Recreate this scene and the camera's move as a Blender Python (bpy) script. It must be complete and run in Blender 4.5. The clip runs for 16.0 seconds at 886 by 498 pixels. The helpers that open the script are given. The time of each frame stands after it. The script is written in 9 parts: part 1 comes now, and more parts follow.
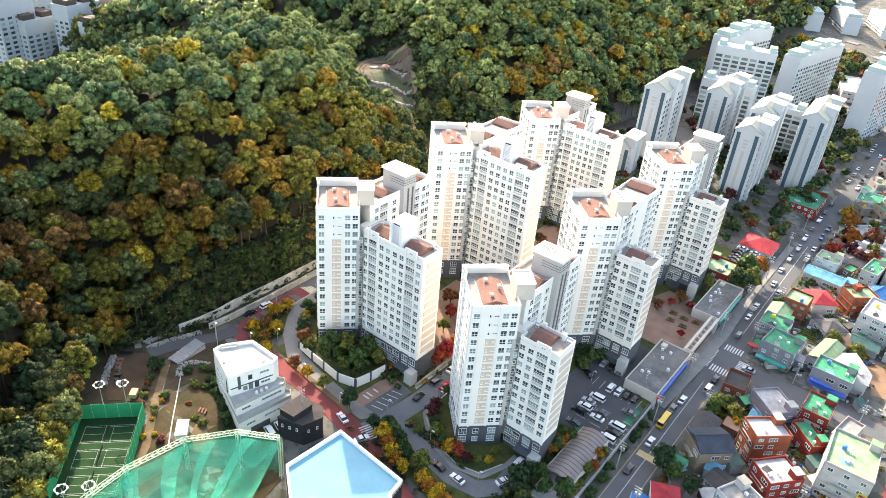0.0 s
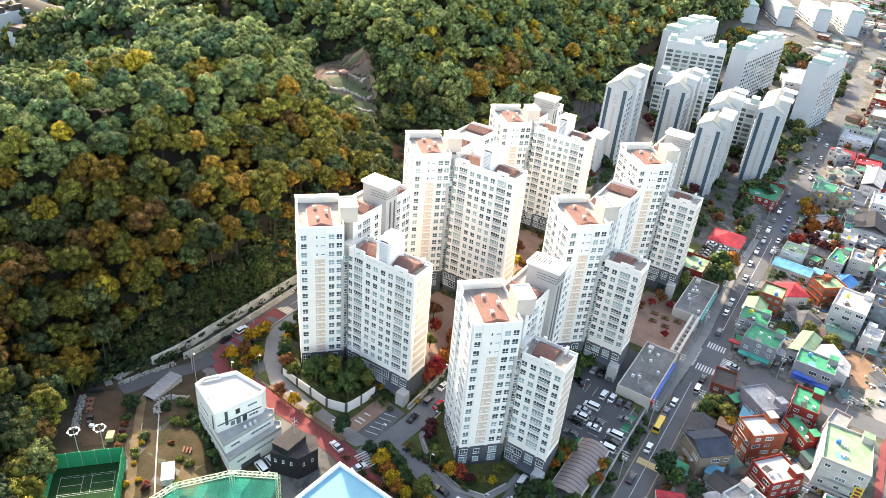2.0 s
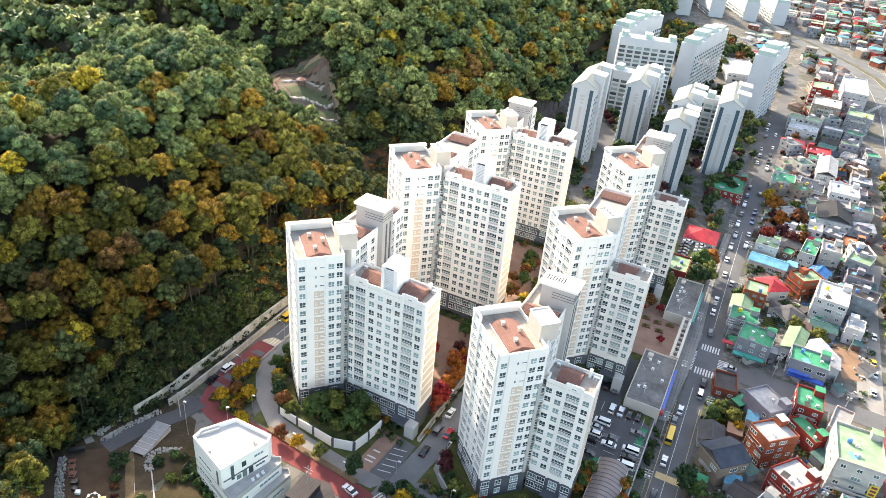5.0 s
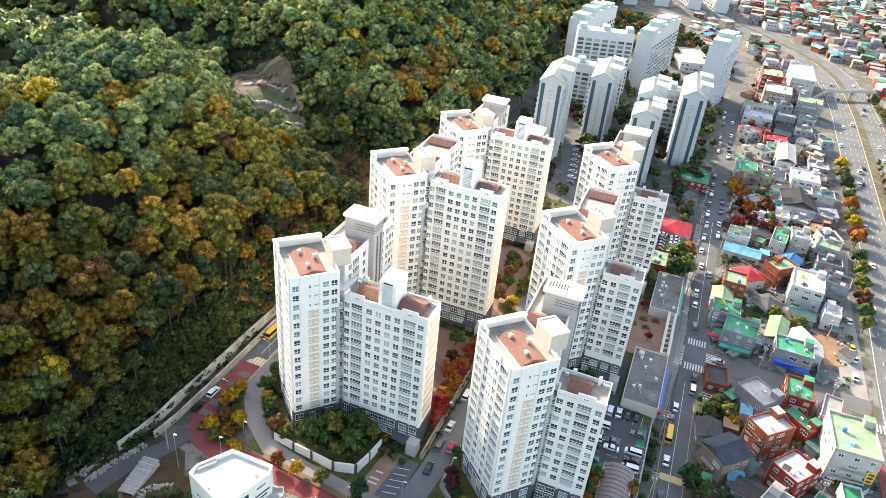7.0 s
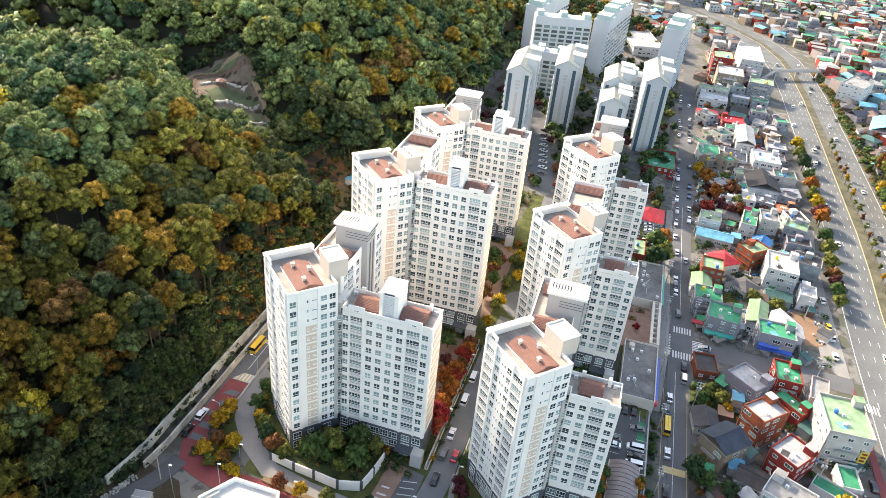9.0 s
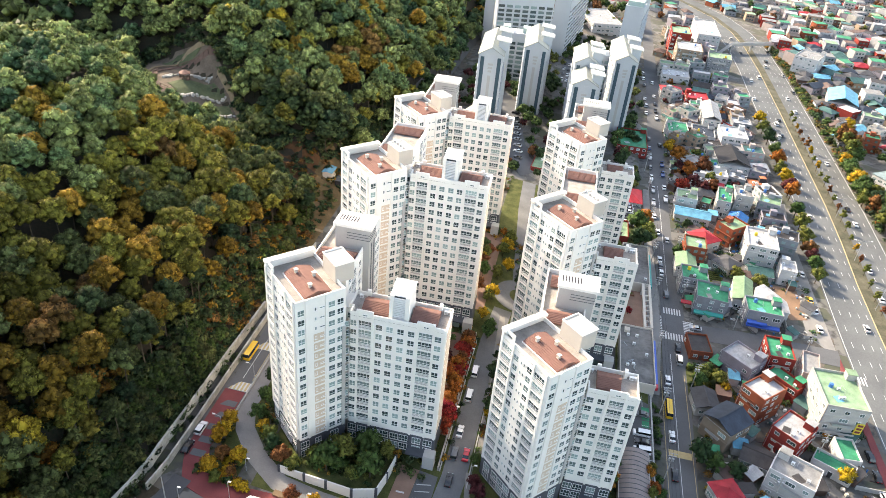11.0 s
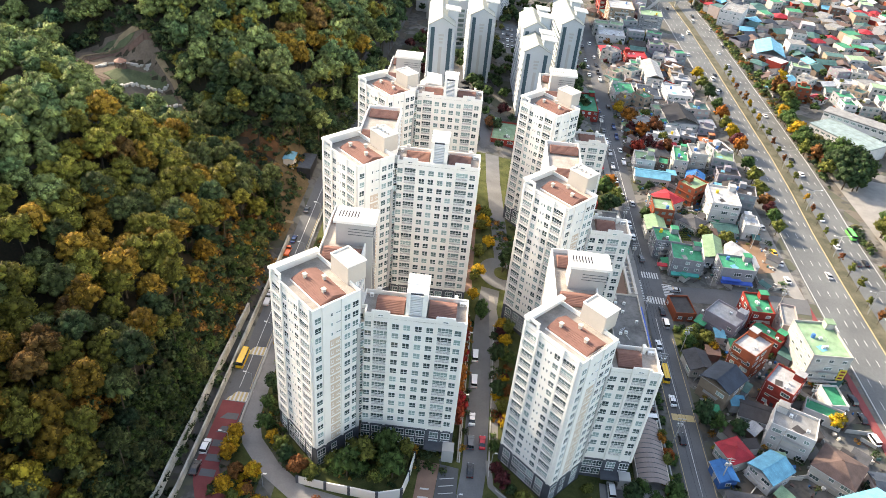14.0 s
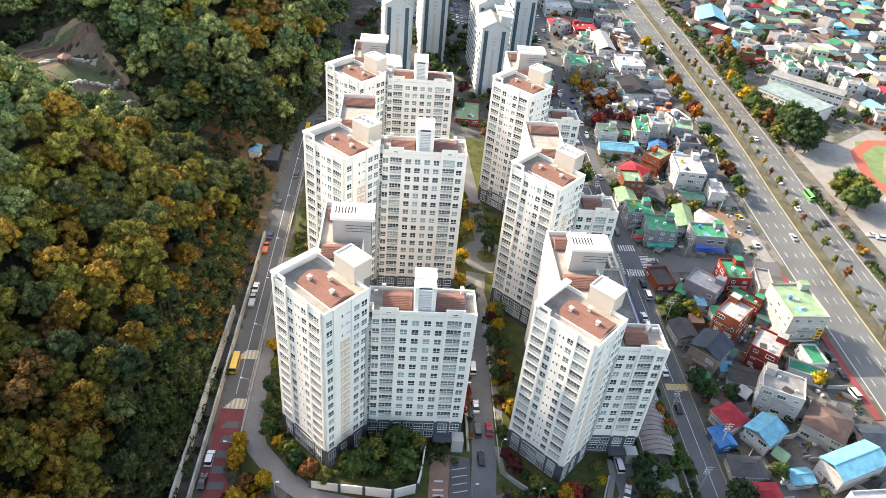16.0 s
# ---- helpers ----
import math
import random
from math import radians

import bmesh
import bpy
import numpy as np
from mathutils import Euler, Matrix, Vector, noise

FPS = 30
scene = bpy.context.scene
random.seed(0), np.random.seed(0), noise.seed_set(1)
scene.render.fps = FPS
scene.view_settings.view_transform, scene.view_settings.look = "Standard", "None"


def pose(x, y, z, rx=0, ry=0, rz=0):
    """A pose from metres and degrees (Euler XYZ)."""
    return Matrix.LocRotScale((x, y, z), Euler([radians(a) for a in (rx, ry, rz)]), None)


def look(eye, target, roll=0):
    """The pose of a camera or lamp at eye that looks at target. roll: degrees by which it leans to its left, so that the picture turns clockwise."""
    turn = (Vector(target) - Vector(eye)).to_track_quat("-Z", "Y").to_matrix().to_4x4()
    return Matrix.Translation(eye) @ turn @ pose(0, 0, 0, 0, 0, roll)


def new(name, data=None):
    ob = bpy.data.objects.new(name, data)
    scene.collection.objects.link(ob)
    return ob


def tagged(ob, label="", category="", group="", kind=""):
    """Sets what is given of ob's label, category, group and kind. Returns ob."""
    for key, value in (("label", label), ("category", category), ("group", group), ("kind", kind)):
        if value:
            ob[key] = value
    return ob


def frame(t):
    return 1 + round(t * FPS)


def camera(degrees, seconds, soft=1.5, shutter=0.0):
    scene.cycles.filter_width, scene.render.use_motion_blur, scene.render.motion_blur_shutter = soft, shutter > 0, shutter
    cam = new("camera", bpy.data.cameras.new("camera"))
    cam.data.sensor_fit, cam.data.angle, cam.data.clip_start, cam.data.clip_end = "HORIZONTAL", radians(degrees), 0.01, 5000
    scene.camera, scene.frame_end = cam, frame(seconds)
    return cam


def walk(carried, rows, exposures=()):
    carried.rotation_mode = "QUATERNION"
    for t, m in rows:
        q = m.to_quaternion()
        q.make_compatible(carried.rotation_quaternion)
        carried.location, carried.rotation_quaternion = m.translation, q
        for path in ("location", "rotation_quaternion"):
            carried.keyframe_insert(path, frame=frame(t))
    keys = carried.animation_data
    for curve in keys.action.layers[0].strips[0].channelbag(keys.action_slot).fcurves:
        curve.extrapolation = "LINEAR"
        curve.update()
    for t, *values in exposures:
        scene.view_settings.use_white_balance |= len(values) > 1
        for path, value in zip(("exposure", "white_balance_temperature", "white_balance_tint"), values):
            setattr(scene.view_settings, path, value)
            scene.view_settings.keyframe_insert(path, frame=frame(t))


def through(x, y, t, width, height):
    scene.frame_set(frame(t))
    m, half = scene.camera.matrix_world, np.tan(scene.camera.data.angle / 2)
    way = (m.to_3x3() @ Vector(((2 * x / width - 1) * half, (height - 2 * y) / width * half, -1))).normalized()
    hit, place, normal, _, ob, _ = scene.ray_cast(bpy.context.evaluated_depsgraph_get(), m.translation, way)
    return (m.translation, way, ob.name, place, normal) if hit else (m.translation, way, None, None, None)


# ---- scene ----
cam = camera(64.3, 16.0, soft=0.6)
METRES, EYE, TILT, LEAN, TURN = 125.0, 153.0, 0.0, 0.0, 36.1
ROWS = [
    (0.0, 0.0, 0.0, 0.0, 2.62, -30.88, -4.4),
    (0.5, -0.0273, 0.017, -0.0001, 1.17, -30.83, -4.44),
    (1.0, -0.0548, 0.0344, -0.0003, -0.19, -30.81, -4.45),
    (1.5, -0.082, 0.0521, -0.0009, -1.47, -30.76, -4.49),
    (2.0, -0.1087, 0.0707, -0.0005, -2.78, -30.75, -4.51),
    (2.5, -0.135, 0.0896, -0.0002, -4.05, -30.73, -4.53),
    (3.0, -0.1616, 0.1093, -0.0005, -5.03, -30.73, -4.58),
    (3.5, -0.1874, 0.1292, -0.0012, -5.94, -30.71, -4.61),
    (4.0, -0.2121, 0.1497, -0.001, -6.93, -30.7, -4.63),
    (6.5, -0.3293, 0.2547, -0.0016, -12.74, -30.91, -4.73),
    (7.0, -0.351, 0.276, -0.0017, -14.06, -31.0, -4.74),
    (7.5, -0.3726, 0.2978, -0.0014, -15.42, -31.11, -4.76),
    (8.0, -0.3941, 0.3198, -0.0012, -16.74, -31.24, -4.78),
    (8.5, -0.4157, 0.3423, -0.0011, -17.98, -31.43, -4.8),
    (9.0, -0.4372, 0.3649, -0.0008, -19.15, -31.71, -4.8),
    (11.5, -0.5424, 0.4786, -0.0003, -25.16, -33.36, -4.82),
    (12.0, -0.5628, 0.5011, 0.0001, -26.44, -33.73, -4.8),
    (12.5, -0.5828, 0.5238, 0.0003, -27.72, -34.11, -4.76),
    (13.0, -0.6027, 0.5468, 0.0009, -29.02, -34.48, -4.74),
    (13.5, -0.6224, 0.5698, 0.0011, -30.32, -34.85, -4.73),
    (14.0, -0.6419, 0.593, 0.0016, -31.72, -35.22, -4.71),
    (14.5, -0.6614, 0.6163, 0.0022, -33.18, -35.6, -4.68),
    (15.0, -0.6805, 0.64, 0.0027, -34.66, -35.98, -4.64),
    (15.5, -0.6994, 0.6639, 0.0032, -36.22, -36.35, -4.61),
    (16.0, -0.7182, 0.6881, 0.0035, -37.8, -36.71, -4.6),
]
walk(cam, [(t, pose(0, 0, EYE, TILT, LEAN, TURN) @ pose(METRES * x, METRES * y, METRES * z, 90 + pitch, roll, yaw)) for t, x, y, z, yaw, pitch, roll in ROWS],
     exposures=[(0.0, 2.42, 8000, 11.5), (8.0, 2.20, 8000, 11.5), (16.0, 2.02, 8000, 11.5)])

# ---- light ----
SUN_AZ, SUN_EL = 144.0, 31.0          # degrees: heading of the sun from +x, height
w = bpy.data.worlds.new("sky")
scene.world = w
w.use_nodes = True
wn = w.node_tree
sky = wn.nodes.new("ShaderNodeTexSky")
sky.sky_type = "NISHITA"
sky.sun_disc = False
sky.sun_elevation = radians(SUN_EL)
sky.sun_rotation = radians(90 - SUN_AZ)
sky.dust_density = 2.0
wn.nodes["Background"].inputs[1].default_value = 0.15
wn.links.new(sky.outputs[0], wn.nodes["Background"].inputs[0])
sun = new("sun", bpy.data.lights.new("sun", "SUN"))
sun.data.energy, sun.data.angle, sun.data.color = 2.3, radians(0.6), (1.0, 0.945, 0.86)
sd = Vector((math.cos(radians(SUN_AZ)) * math.cos(radians(SUN_EL)), math.sin(radians(SUN_AZ)) * math.cos(radians(SUN_EL)), math.sin(radians(SUN_EL))))
sun.matrix_world = look(sd * 500, (0, 0, 0))


# ---- materials ----
def mat(name, col, rough=0.7, var=0.15, scale=1.0, bump=0.0, metal=0.0, rnd=0.0, fine=None, col2=None, world=False, spec=0.5):
    """Painted or mineral surface: two scales of noise over a base colour, optional bump, optional spread from object to object."""
    m = bpy.data.materials.new(name)
    m.use_nodes = True
    nt = m.node_tree
    p = nt.nodes["Principled BSDF"]
    p.inputs["Roughness"].default_value = rough
    p.inputs["Metallic"].default_value = metal
    p.inputs["Specular IOR Level"].default_value = spec if rough < 0.55 else spec * 0.35
    if world:
        g = nt.nodes.new("ShaderNodeNewGeometry").outputs["Position"]
    else:
        g = nt.nodes.new("ShaderNodeTexCoord").outputs["Object"]
    n1 = nt.nodes.new("ShaderNodeTexNoise")
    n1.inputs["Scale"].default_value = scale
    n1.inputs["Detail"].default_value = 4
    n2 = nt.nodes.new("ShaderNodeTexNoise")
    n2.inputs["Scale"].default_value = fine or scale * 9
    n2.inputs["Detail"].default_value = 3
    nt.links.new(g, n1.inputs["Vector"])
    nt.links.new(g, n2.inputs["Vector"])
    mx = nt.nodes.new("ShaderNodeMath")
    mx.operation = "MULTIPLY_ADD"
    nt.links.new(n2.outputs["Fac"], mx.inputs[0])
    mx.inputs[1].default_value = 0.5
    nt.links.new(n1.outputs["Fac"], mx.inputs[2])
    ramp = nt.nodes.new("ShaderNodeMapRange")
    ramp.inputs["From Min"].default_value, ramp.inputs["From Max"].default_value = 0.45, 1.05
    nt.links.new(mx.outputs[0], ramp.inputs["Value"])
    mix = nt.nodes.new("ShaderNodeMix")
    mix.data_type = "RGBA"
    lo = tuple(c * (1 - var) for c in col)
    hi = tuple(min(1, c * (1 + var * 0.6)) for c in col) if col2 is None else col2
    mix.inputs["A"].default_value = (*lo, 1)
    mix.inputs["B"].default_value = (*hi, 1)
    nt.links.new(ramp.outputs[0], mix.inputs["Factor"])
    out = mix.outputs["Result"]
    if rnd:
        oi = nt.nodes.new("ShaderNodeObjectInfo")
        hs = nt.nodes.new("ShaderNodeHueSaturation")
        mr = nt.nodes.new("ShaderNodeMapRange")
        mr.inputs["To Min"].default_value, mr.inputs["To Max"].default_value = 1 - rnd, 1 + rnd
        nt.links.new(oi.outputs["Random"], mr.inputs["Value"])
        nt.links.new(mr.outputs[0], hs.inputs["Value"])
        nt.links.new(out, hs.inputs["Color"])
        out = hs.outputs["Color"]
    nt.links.new(out, p.inputs["Base Color"])
    if bump:
        b = nt.nodes.new("ShaderNodeBump")
        b.inputs["Strength"].default_value = bump
        b.inputs["Distance"].default_value = 0.05
        nt.links.new(n2.outputs["Fac"], b.inputs["Height"])
        nt.links.new(b.outputs[0], p.inputs["Normal"])
    return m


def leaf_mat(name, colour=None, through=0.20):
    """Leaves: a colour for the tree (attribute 'tint' where none is given), a spread from leaf clump to leaf clump, light through the leaf."""
    m = bpy.data.materials.new(name)
    m.use_nodes = True
    nt = m.node_tree
    p = nt.nodes["Principled BSDF"]
    p.inputs["Roughness"].default_value = 0.62
    p.inputs["Specular IOR Level"].default_value = 0.10
    hs = nt.nodes.new("ShaderNodeHueSaturation")
    if colour is None:
        a = nt.nodes.new("ShaderNodeAttribute")
        a.attribute_name = "tint"
        nt.links.new(a.outputs["Color"], hs.inputs["Color"])
    else:
        hs.inputs["Color"].default_value = (*colour, 1)
    g = nt.nodes.new("ShaderNodeNewGeometry")
    swell = nt.nodes.new("ShaderNodeAttribute")
    swell.attribute_name = "swell"
    vt = nt.nodes.new("ShaderNodeVectorTransform")
    vt.vector_type, vt.convert_from, vt.convert_to = "NORMAL", "OBJECT", "WORLD"
    nt.links.new(swell.outputs["Vector"], vt.inputs[0])
    nt.links.new(vt.outputs[0], p.inputs["Normal"])
    mr = nt.nodes.new("ShaderNodeMapRange")
    mr.inputs["To Min"].default_value, mr.inputs["To Max"].default_value = 0.42, 1.70
    nt.links.new(g.outputs["Random Per Island"], mr.inputs["Value"])
    nt.links.new(mr.outputs[0], hs.inputs["Value"])
    mh = nt.nodes.new("ShaderNodeMapRange")
    mh.inputs["To Min"].default_value, mh.inputs["To Max"].default_value = 0.485, 0.51
    oi = nt.nodes.new("ShaderNodeObjectInfo")
    nt.links.new(oi.outputs["Random"], mh.inputs["Value"])
    nt.links.new(mh.outputs[0], hs.inputs["Hue"])
    tr = nt.nodes.new("ShaderNodeBsdfTranslucent")
    nt.links.new(vt.outputs[0], tr.inputs["Normal"])
    ms = nt.nodes.new("ShaderNodeMixShader")
    ms.inputs[0].default_value = through
    nt.links.new(hs.outputs["Color"], p.inputs["Base Color"])
    nt.links.new(hs.outputs["Color"], tr.inputs["Color"])
    nt.links.new(p.outputs[0], ms.inputs[1])
    nt.links.new(tr.outputs[0], ms.inputs[2])
    nt.links.new(ms.outputs[0], nt.nodes["Material Output"].inputs["Surface"])
    return m


def glass_mat(name, dark, light, rough=0.12):
    """Window glass seen from outside: dark room behind it, now and then a curtain; varies from window to window."""
    m = bpy.data.materials.new(name)
    m.use_nodes = True
    nt = m.node_tree
    p = nt.nodes["Principled BSDF"]
    p.inputs["Roughness"].default_value = rough
    p.inputs["IOR"].default_value = 1.5
    oi = nt.nodes.new("ShaderNodeObjectInfo")
    g = nt.nodes.new("ShaderNodeNewGeometry")
    ad = nt.nodes.new("ShaderNodeMath")
    ad.operation = "ADD"
    nt.links.new(oi.outputs["Random"], ad.inputs[0])
    nt.links.new(g.outputs["Random Per Island"], ad.inputs[1])
    fr = nt.nodes.new("ShaderNodeMath")
    fr.operation = "FRACT"
    nt.links.new(ad.outputs[0], fr.inputs[0])
    pw = nt.nodes.new("ShaderNodeMath")
    pw.operation = "POWER"
    pw.inputs[1].default_value = 2.3
    nt.links.new(fr.outputs[0], pw.inputs[0])
    mix = nt.nodes.new("ShaderNodeMix")
    mix.data_type = "RGBA"
    mix.inputs["A"].default_value = (*dark, 1)
    mix.inputs["B"].default_value = (*light, 1)
    nt.links.new(pw.outputs[0], mix.inputs["Factor"])
    nt.links.new(mix.outputs["Result"], p.inputs["Base Color"])
    return m


M = {}
M["white"] = mat("white_wall_paint", (0.80, 0.775, 0.725), 0.75, 0.06, 0.25, 0.05)
M["beige"] = mat("beige_wall_paint", (0.62, 0.50, 0.39), 0.75, 0.08, 0.4)
M["tan"] = mat("tan_wall_paint", (0.58, 0.50, 0.42), 0.75, 0.06, 0.4)
M["greywall"] = mat("grey_wall_paint", (0.42, 0.41, 0.39), 0.8, 0.08, 0.4)
M["palegrey"] = mat("pale_grey_wall_paint", (0.53, 0.48, 0.42), 0.8, 0.07, 0.4)
M["stone"] = mat("dark_grey_stone_cladding", (0.085, 0.092, 0.105), 0.55, 0.25, 0.8, 0.15)
M["frame"] = mat("white_window_frame", (0.78, 0.78, 0.77), 0.4, 0.03, 2.0)
M["glass"] = glass_mat("window_glass", (0.034, 0.056, 0.058), (0.32, 0.43, 0.41))
M["roofred"] = mat("red_brown_tile_roof", (0.20, 0.105, 0.085), 0.85, 0.2, 0.8, 0.1)
M["roofconc"] = mat("roof_concrete", (0.27, 0.245, 0.22), 0.9, 0.3, 0.35, 0.2, col2=(0.40, 0.365, 0.325))
M["stainedroof"] = mat("stained_dark_roof_deck", (0.10, 0.098, 0.094), 0.9, 0.3, 0.14, 0.2, fine=0.9, world=True, col2=(0.24, 0.23, 0.22))
M["conc"] = mat("concrete", (0.38, 0.37, 0.35), 0.9, 0.2, 0.5, 0.2)
M["palewall"] = mat("pale_weathered_wall", (0.36, 0.345, 0.30), 0.9, 0.45, 0.25, 0.3, fine=1.5, world=True, col2=(0.56, 0.53, 0.47))
M["metal"] = mat("grey_metal", (0.45, 0.46, 0.47), 0.4, 0.1, 2.0, 0, 0.6)
M["asphalt"] = mat("asphalt", (0.085, 0.085, 0.088), 0.9, 0.25, 0.12, 0.2, fine=3.0, world=True)
M["asphalt2"] = mat("pale_worn_asphalt", (0.112, 0.115, 0.119), 0.9, 0.25, 0.1, 0.2, fine=2.5, world=True)
M["avenue"] = mat("pale_avenue_asphalt", (0.112, 0.120, 0.123), 0.95, 0.2, 0.06, 0.2, fine=1.8, world=True, col2=(0.158, 0.166, 0.168), spec=0.2)
M["redroad"] = mat("red_road_coating", (0.20, 0.055, 0.055), 0.9, 0.25, 0.2, 0.1, fine=3, world=True)
M["pave"] = mat("pavement_blocks", (0.235, 0.225, 0.21), 0.9, 0.2, 0.3, 0.2, fine=5, world=True)
M["brickpave"] = mat("reddish_paving_blocks", (0.27, 0.17, 0.13), 0.9, 0.25, 0.3, 0.2, fine=5, world=True)
M["kerb"] = mat("kerb_stone", (0.45, 0.44, 0.42), 0.9, 0.15, 0.5)
M["paint"] = mat("white_road_paint", (0.55, 0.55, 0.54), 0.7, 0.2, 1.0, world=True)
M["yellowpaint"] = mat("yellow_road_paint", (0.46, 0.36, 0.19), 0.7, 0.2, 1.0, world=True)
M["grass"] = mat("rough_grass", (0.050, 0.075, 0.022), 0.95, 0.5, 0.3, 0.5, fine=2.5, world=True, col2=(0.11, 0.115, 0.04))
M["dirt"] = mat("bare_soil", (0.17, 0.12, 0.075), 0.95, 0.3, 0.2, 0.4, fine=2.0, world=True)
M["sand"] = mat("pale_sandy_soil", (0.26, 0.20, 0.125), 0.95, 0.3, 0.4, 0.4, fine=3.0, world=True)
M["bankgrass"] = mat("dry_bank_grass", (0.10, 0.085, 0.035), 0.95, 0.4, 0.15, 0.4, fine=1.4, world=True, col2=(0.20, 0.13, 0.07))
M["medianbed"] = mat("dull_median_planting", (0.075, 0.078, 0.050), 0.95, 0.4, 0.2, 0.4, fine=1.4, world=True, col2=(0.135, 0.125, 0.088))
M["signyellow"] = mat("yellow_sign_panel", (0.62, 0.46, 0.03), 0.5, 0.08, 1.0)
M["bark"] = mat("bark", (0.09, 0.07, 0.05), 0.95, 0.3, 3.0, 0.3)
M["white_metal"] = mat("white_painted_metal", (0.70, 0.71, 0.71), 0.45, 0.06, 0.6)
M["black"] = mat("black_paint", (0.02, 0.02, 0.022), 0.5, 0.2, 1.0)
M["rubber"] = mat("rubber", (0.02, 0.02, 0.02), 0.8, 0.1, 2.0)


# ---- mesh helpers ----
class Build:
    """Collects faces for one mesh."""

    def __init__(self):
        self.v, self.f, self.m = [], [], []

    def add(self, verts, faces, m=0):
        o = len(self.v)
        self.v += [tuple(p) for p in verts]
        self.f += [tuple(i + o for i in q) for q in faces]
        self.m += [m] * len(faces)
        return self

    def prism(self, poly, z0, z1, m=0, top=None, bottom=True):
        n = len(poly)
        self.add([(x, y, z0) for x, y in poly] + [(x, y, z1) for x, y in poly], [(i, (i + 1) % n, n + (i + 1) % n, n + i) for i in range(n)], m)
        o = len(self.v) - 2 * n
        self.f.append(tuple(o + n + i for i in range(n)))
        self.m.append(m if top is None else top)
        if bottom:
            self.f.append(tuple(o + i for i in reversed(range(n))))
            self.m.append(m)
        return self

    def box(self, x0, x1, y0, y1, z0, z1, m=0):
        return self.prism([(x0, y0), (x1, y0), (x1, y1), (x0, y1)], z0, z1, m)

    def obox(self, c, u, lu, lv, z0, z1, m=0):
        """A box round c with its first side lu along the direction u."""
        k = math.hypot(*u)
        ux, uy = u[0] / k, u[1] / k
        pts = [(c[0] + ux * a * lu / 2 - uy * b * lv / 2, c[1] + uy * a * lu / 2 + ux * b * lv / 2) for a, b in ((-1, -1), (1, -1), (1, 1), (-1, 1))]
        return self.prism(pts, z0, z1, m)

    def bar(self, a, b, r=0.1, m=0, n=6, r2=None):
        """A round bar from a to b."""
        a, b = Vector(a), Vector(b)
        d = (b - a).normalized()
        s = d.orthogonal().normalized()
        t = d.cross(s)
        r2 = r if r2 is None else r2
        ring = [(math.cos(2 * math.pi * i / n), math.sin(2 * math.pi * i / n)) for i in range(n)]
        vs = [a + (s * c + t * q) * r for c, q in ring] + [b + (s * c + t * q) * r2 for c, q in ring]
        self.add(vs, [(i, (i + 1) % n, n + (i + 1) % n, n + i) for i in range(n)] + [tuple(reversed(range(n))), tuple(range(n, 2 * n))], m)
        return self

    def gable(self, x0, x1, y0, y1, z, h, along="x", over=0.3, thick=0.18, m=0, mg=None):
        """A ridged roof slab over a rectangle, with closed gable ends."""
        x0, x1, y0, y1 = x0 - over, x1 + over, y0 - over, y1 + over
        if along == "x":
            yc = (y0 + y1) / 2
            e = [(x0, y0, z), (x1, y0, z), (x1, yc, z + h), (x0, yc, z + h), (x1, y1, z), (x0, y1, z)]
        else:
            xc = (x0 + x1) / 2
            e = [(x1, y0, z), (x1, y1, z), (xc, y1, z + h), (xc, y0, z + h), (x0, y1, z), (x0, y0, z)]
        lo = [(a, b, c - thick) for a, b, c in e]
        self.add(e + lo, [(0, 1, 2, 3), (3, 2, 4, 5), (1, 0, 6, 7), (5, 4, 10, 11), (0, 3, 9, 6), (3, 5, 11, 9), (2, 1, 7, 8), (4, 2, 8, 10), (6, 9, 8, 7), (9, 11, 10, 8)], m)
        return self

    def tiled(self, x0, x1, y0, y1, z, h, over=0.2, thick=0.5, n=7, m=0):
        """A ridged roof along x whose slopes step down course by course."""
        x0, x1, y0, y1 = x0 - over, x1 + over, y0 - over, y1 + over
        half = []
        for i in range(n):
            half += [(i / n, h * i / n + (0.09 if i else 0.0)), ((i + 1) / n, h * (i + 1) / n)]
        yc = (y0 + y1) / 2
        line = [(y0 + (yc - y0) * f, z + q) for f, q in half] + [(y1 - (y1 - yc) * f, z + q) for f, q in reversed(half[:-1])]
        line += [(y1, z - thick), (y0, z - thick)]
        k = len(line)
        self.add([(x0, y, q) for y, q in line] + [(x1, y, q) for y, q in line], [(i, k + i, k + (i + 1) % k, (i + 1) % k) for i in range(k)] + [tuple(range(k)), tuple(range(2 * k - 1, k - 1, -1))], m)
        return self

    def hip(self, x0, x1, y0, y1, z, h, over=0.4, m=0):
        x0, x1, y0, y1 = x0 - over, x1 + over, y0 - over, y1 + over
        k = min(x1 - x0, y1 - y0) / 2
        if x1 - x0 >= y1 - y0:
            r = [(x0 + k, (y0 + y1) / 2, z + h), (x1 - k, (y0 + y1) / 2, z + h)]
            fs = [(0, 1, 5, 4), (1, 2, 5), (2, 3, 4, 5), (3, 0, 4)]
        else:
            r = [((x0 + x1) / 2, y0 + k, z + h), ((x0 + x1) / 2, y1 - k, z + h)]
            fs = [(0, 1, 4), (1, 2, 5, 4), (2, 3, 5), (3, 0, 4, 5)]
        self.prism([(x0, y0), (x1, y0), (x1, y1), (x0, y1)], z - 0.2, z - 0.001, m)
        self.add([(x0, y0, z), (x1, y0, z), (x1, y1, z), (x0, y1, z)] + r, fs, m)
        return self

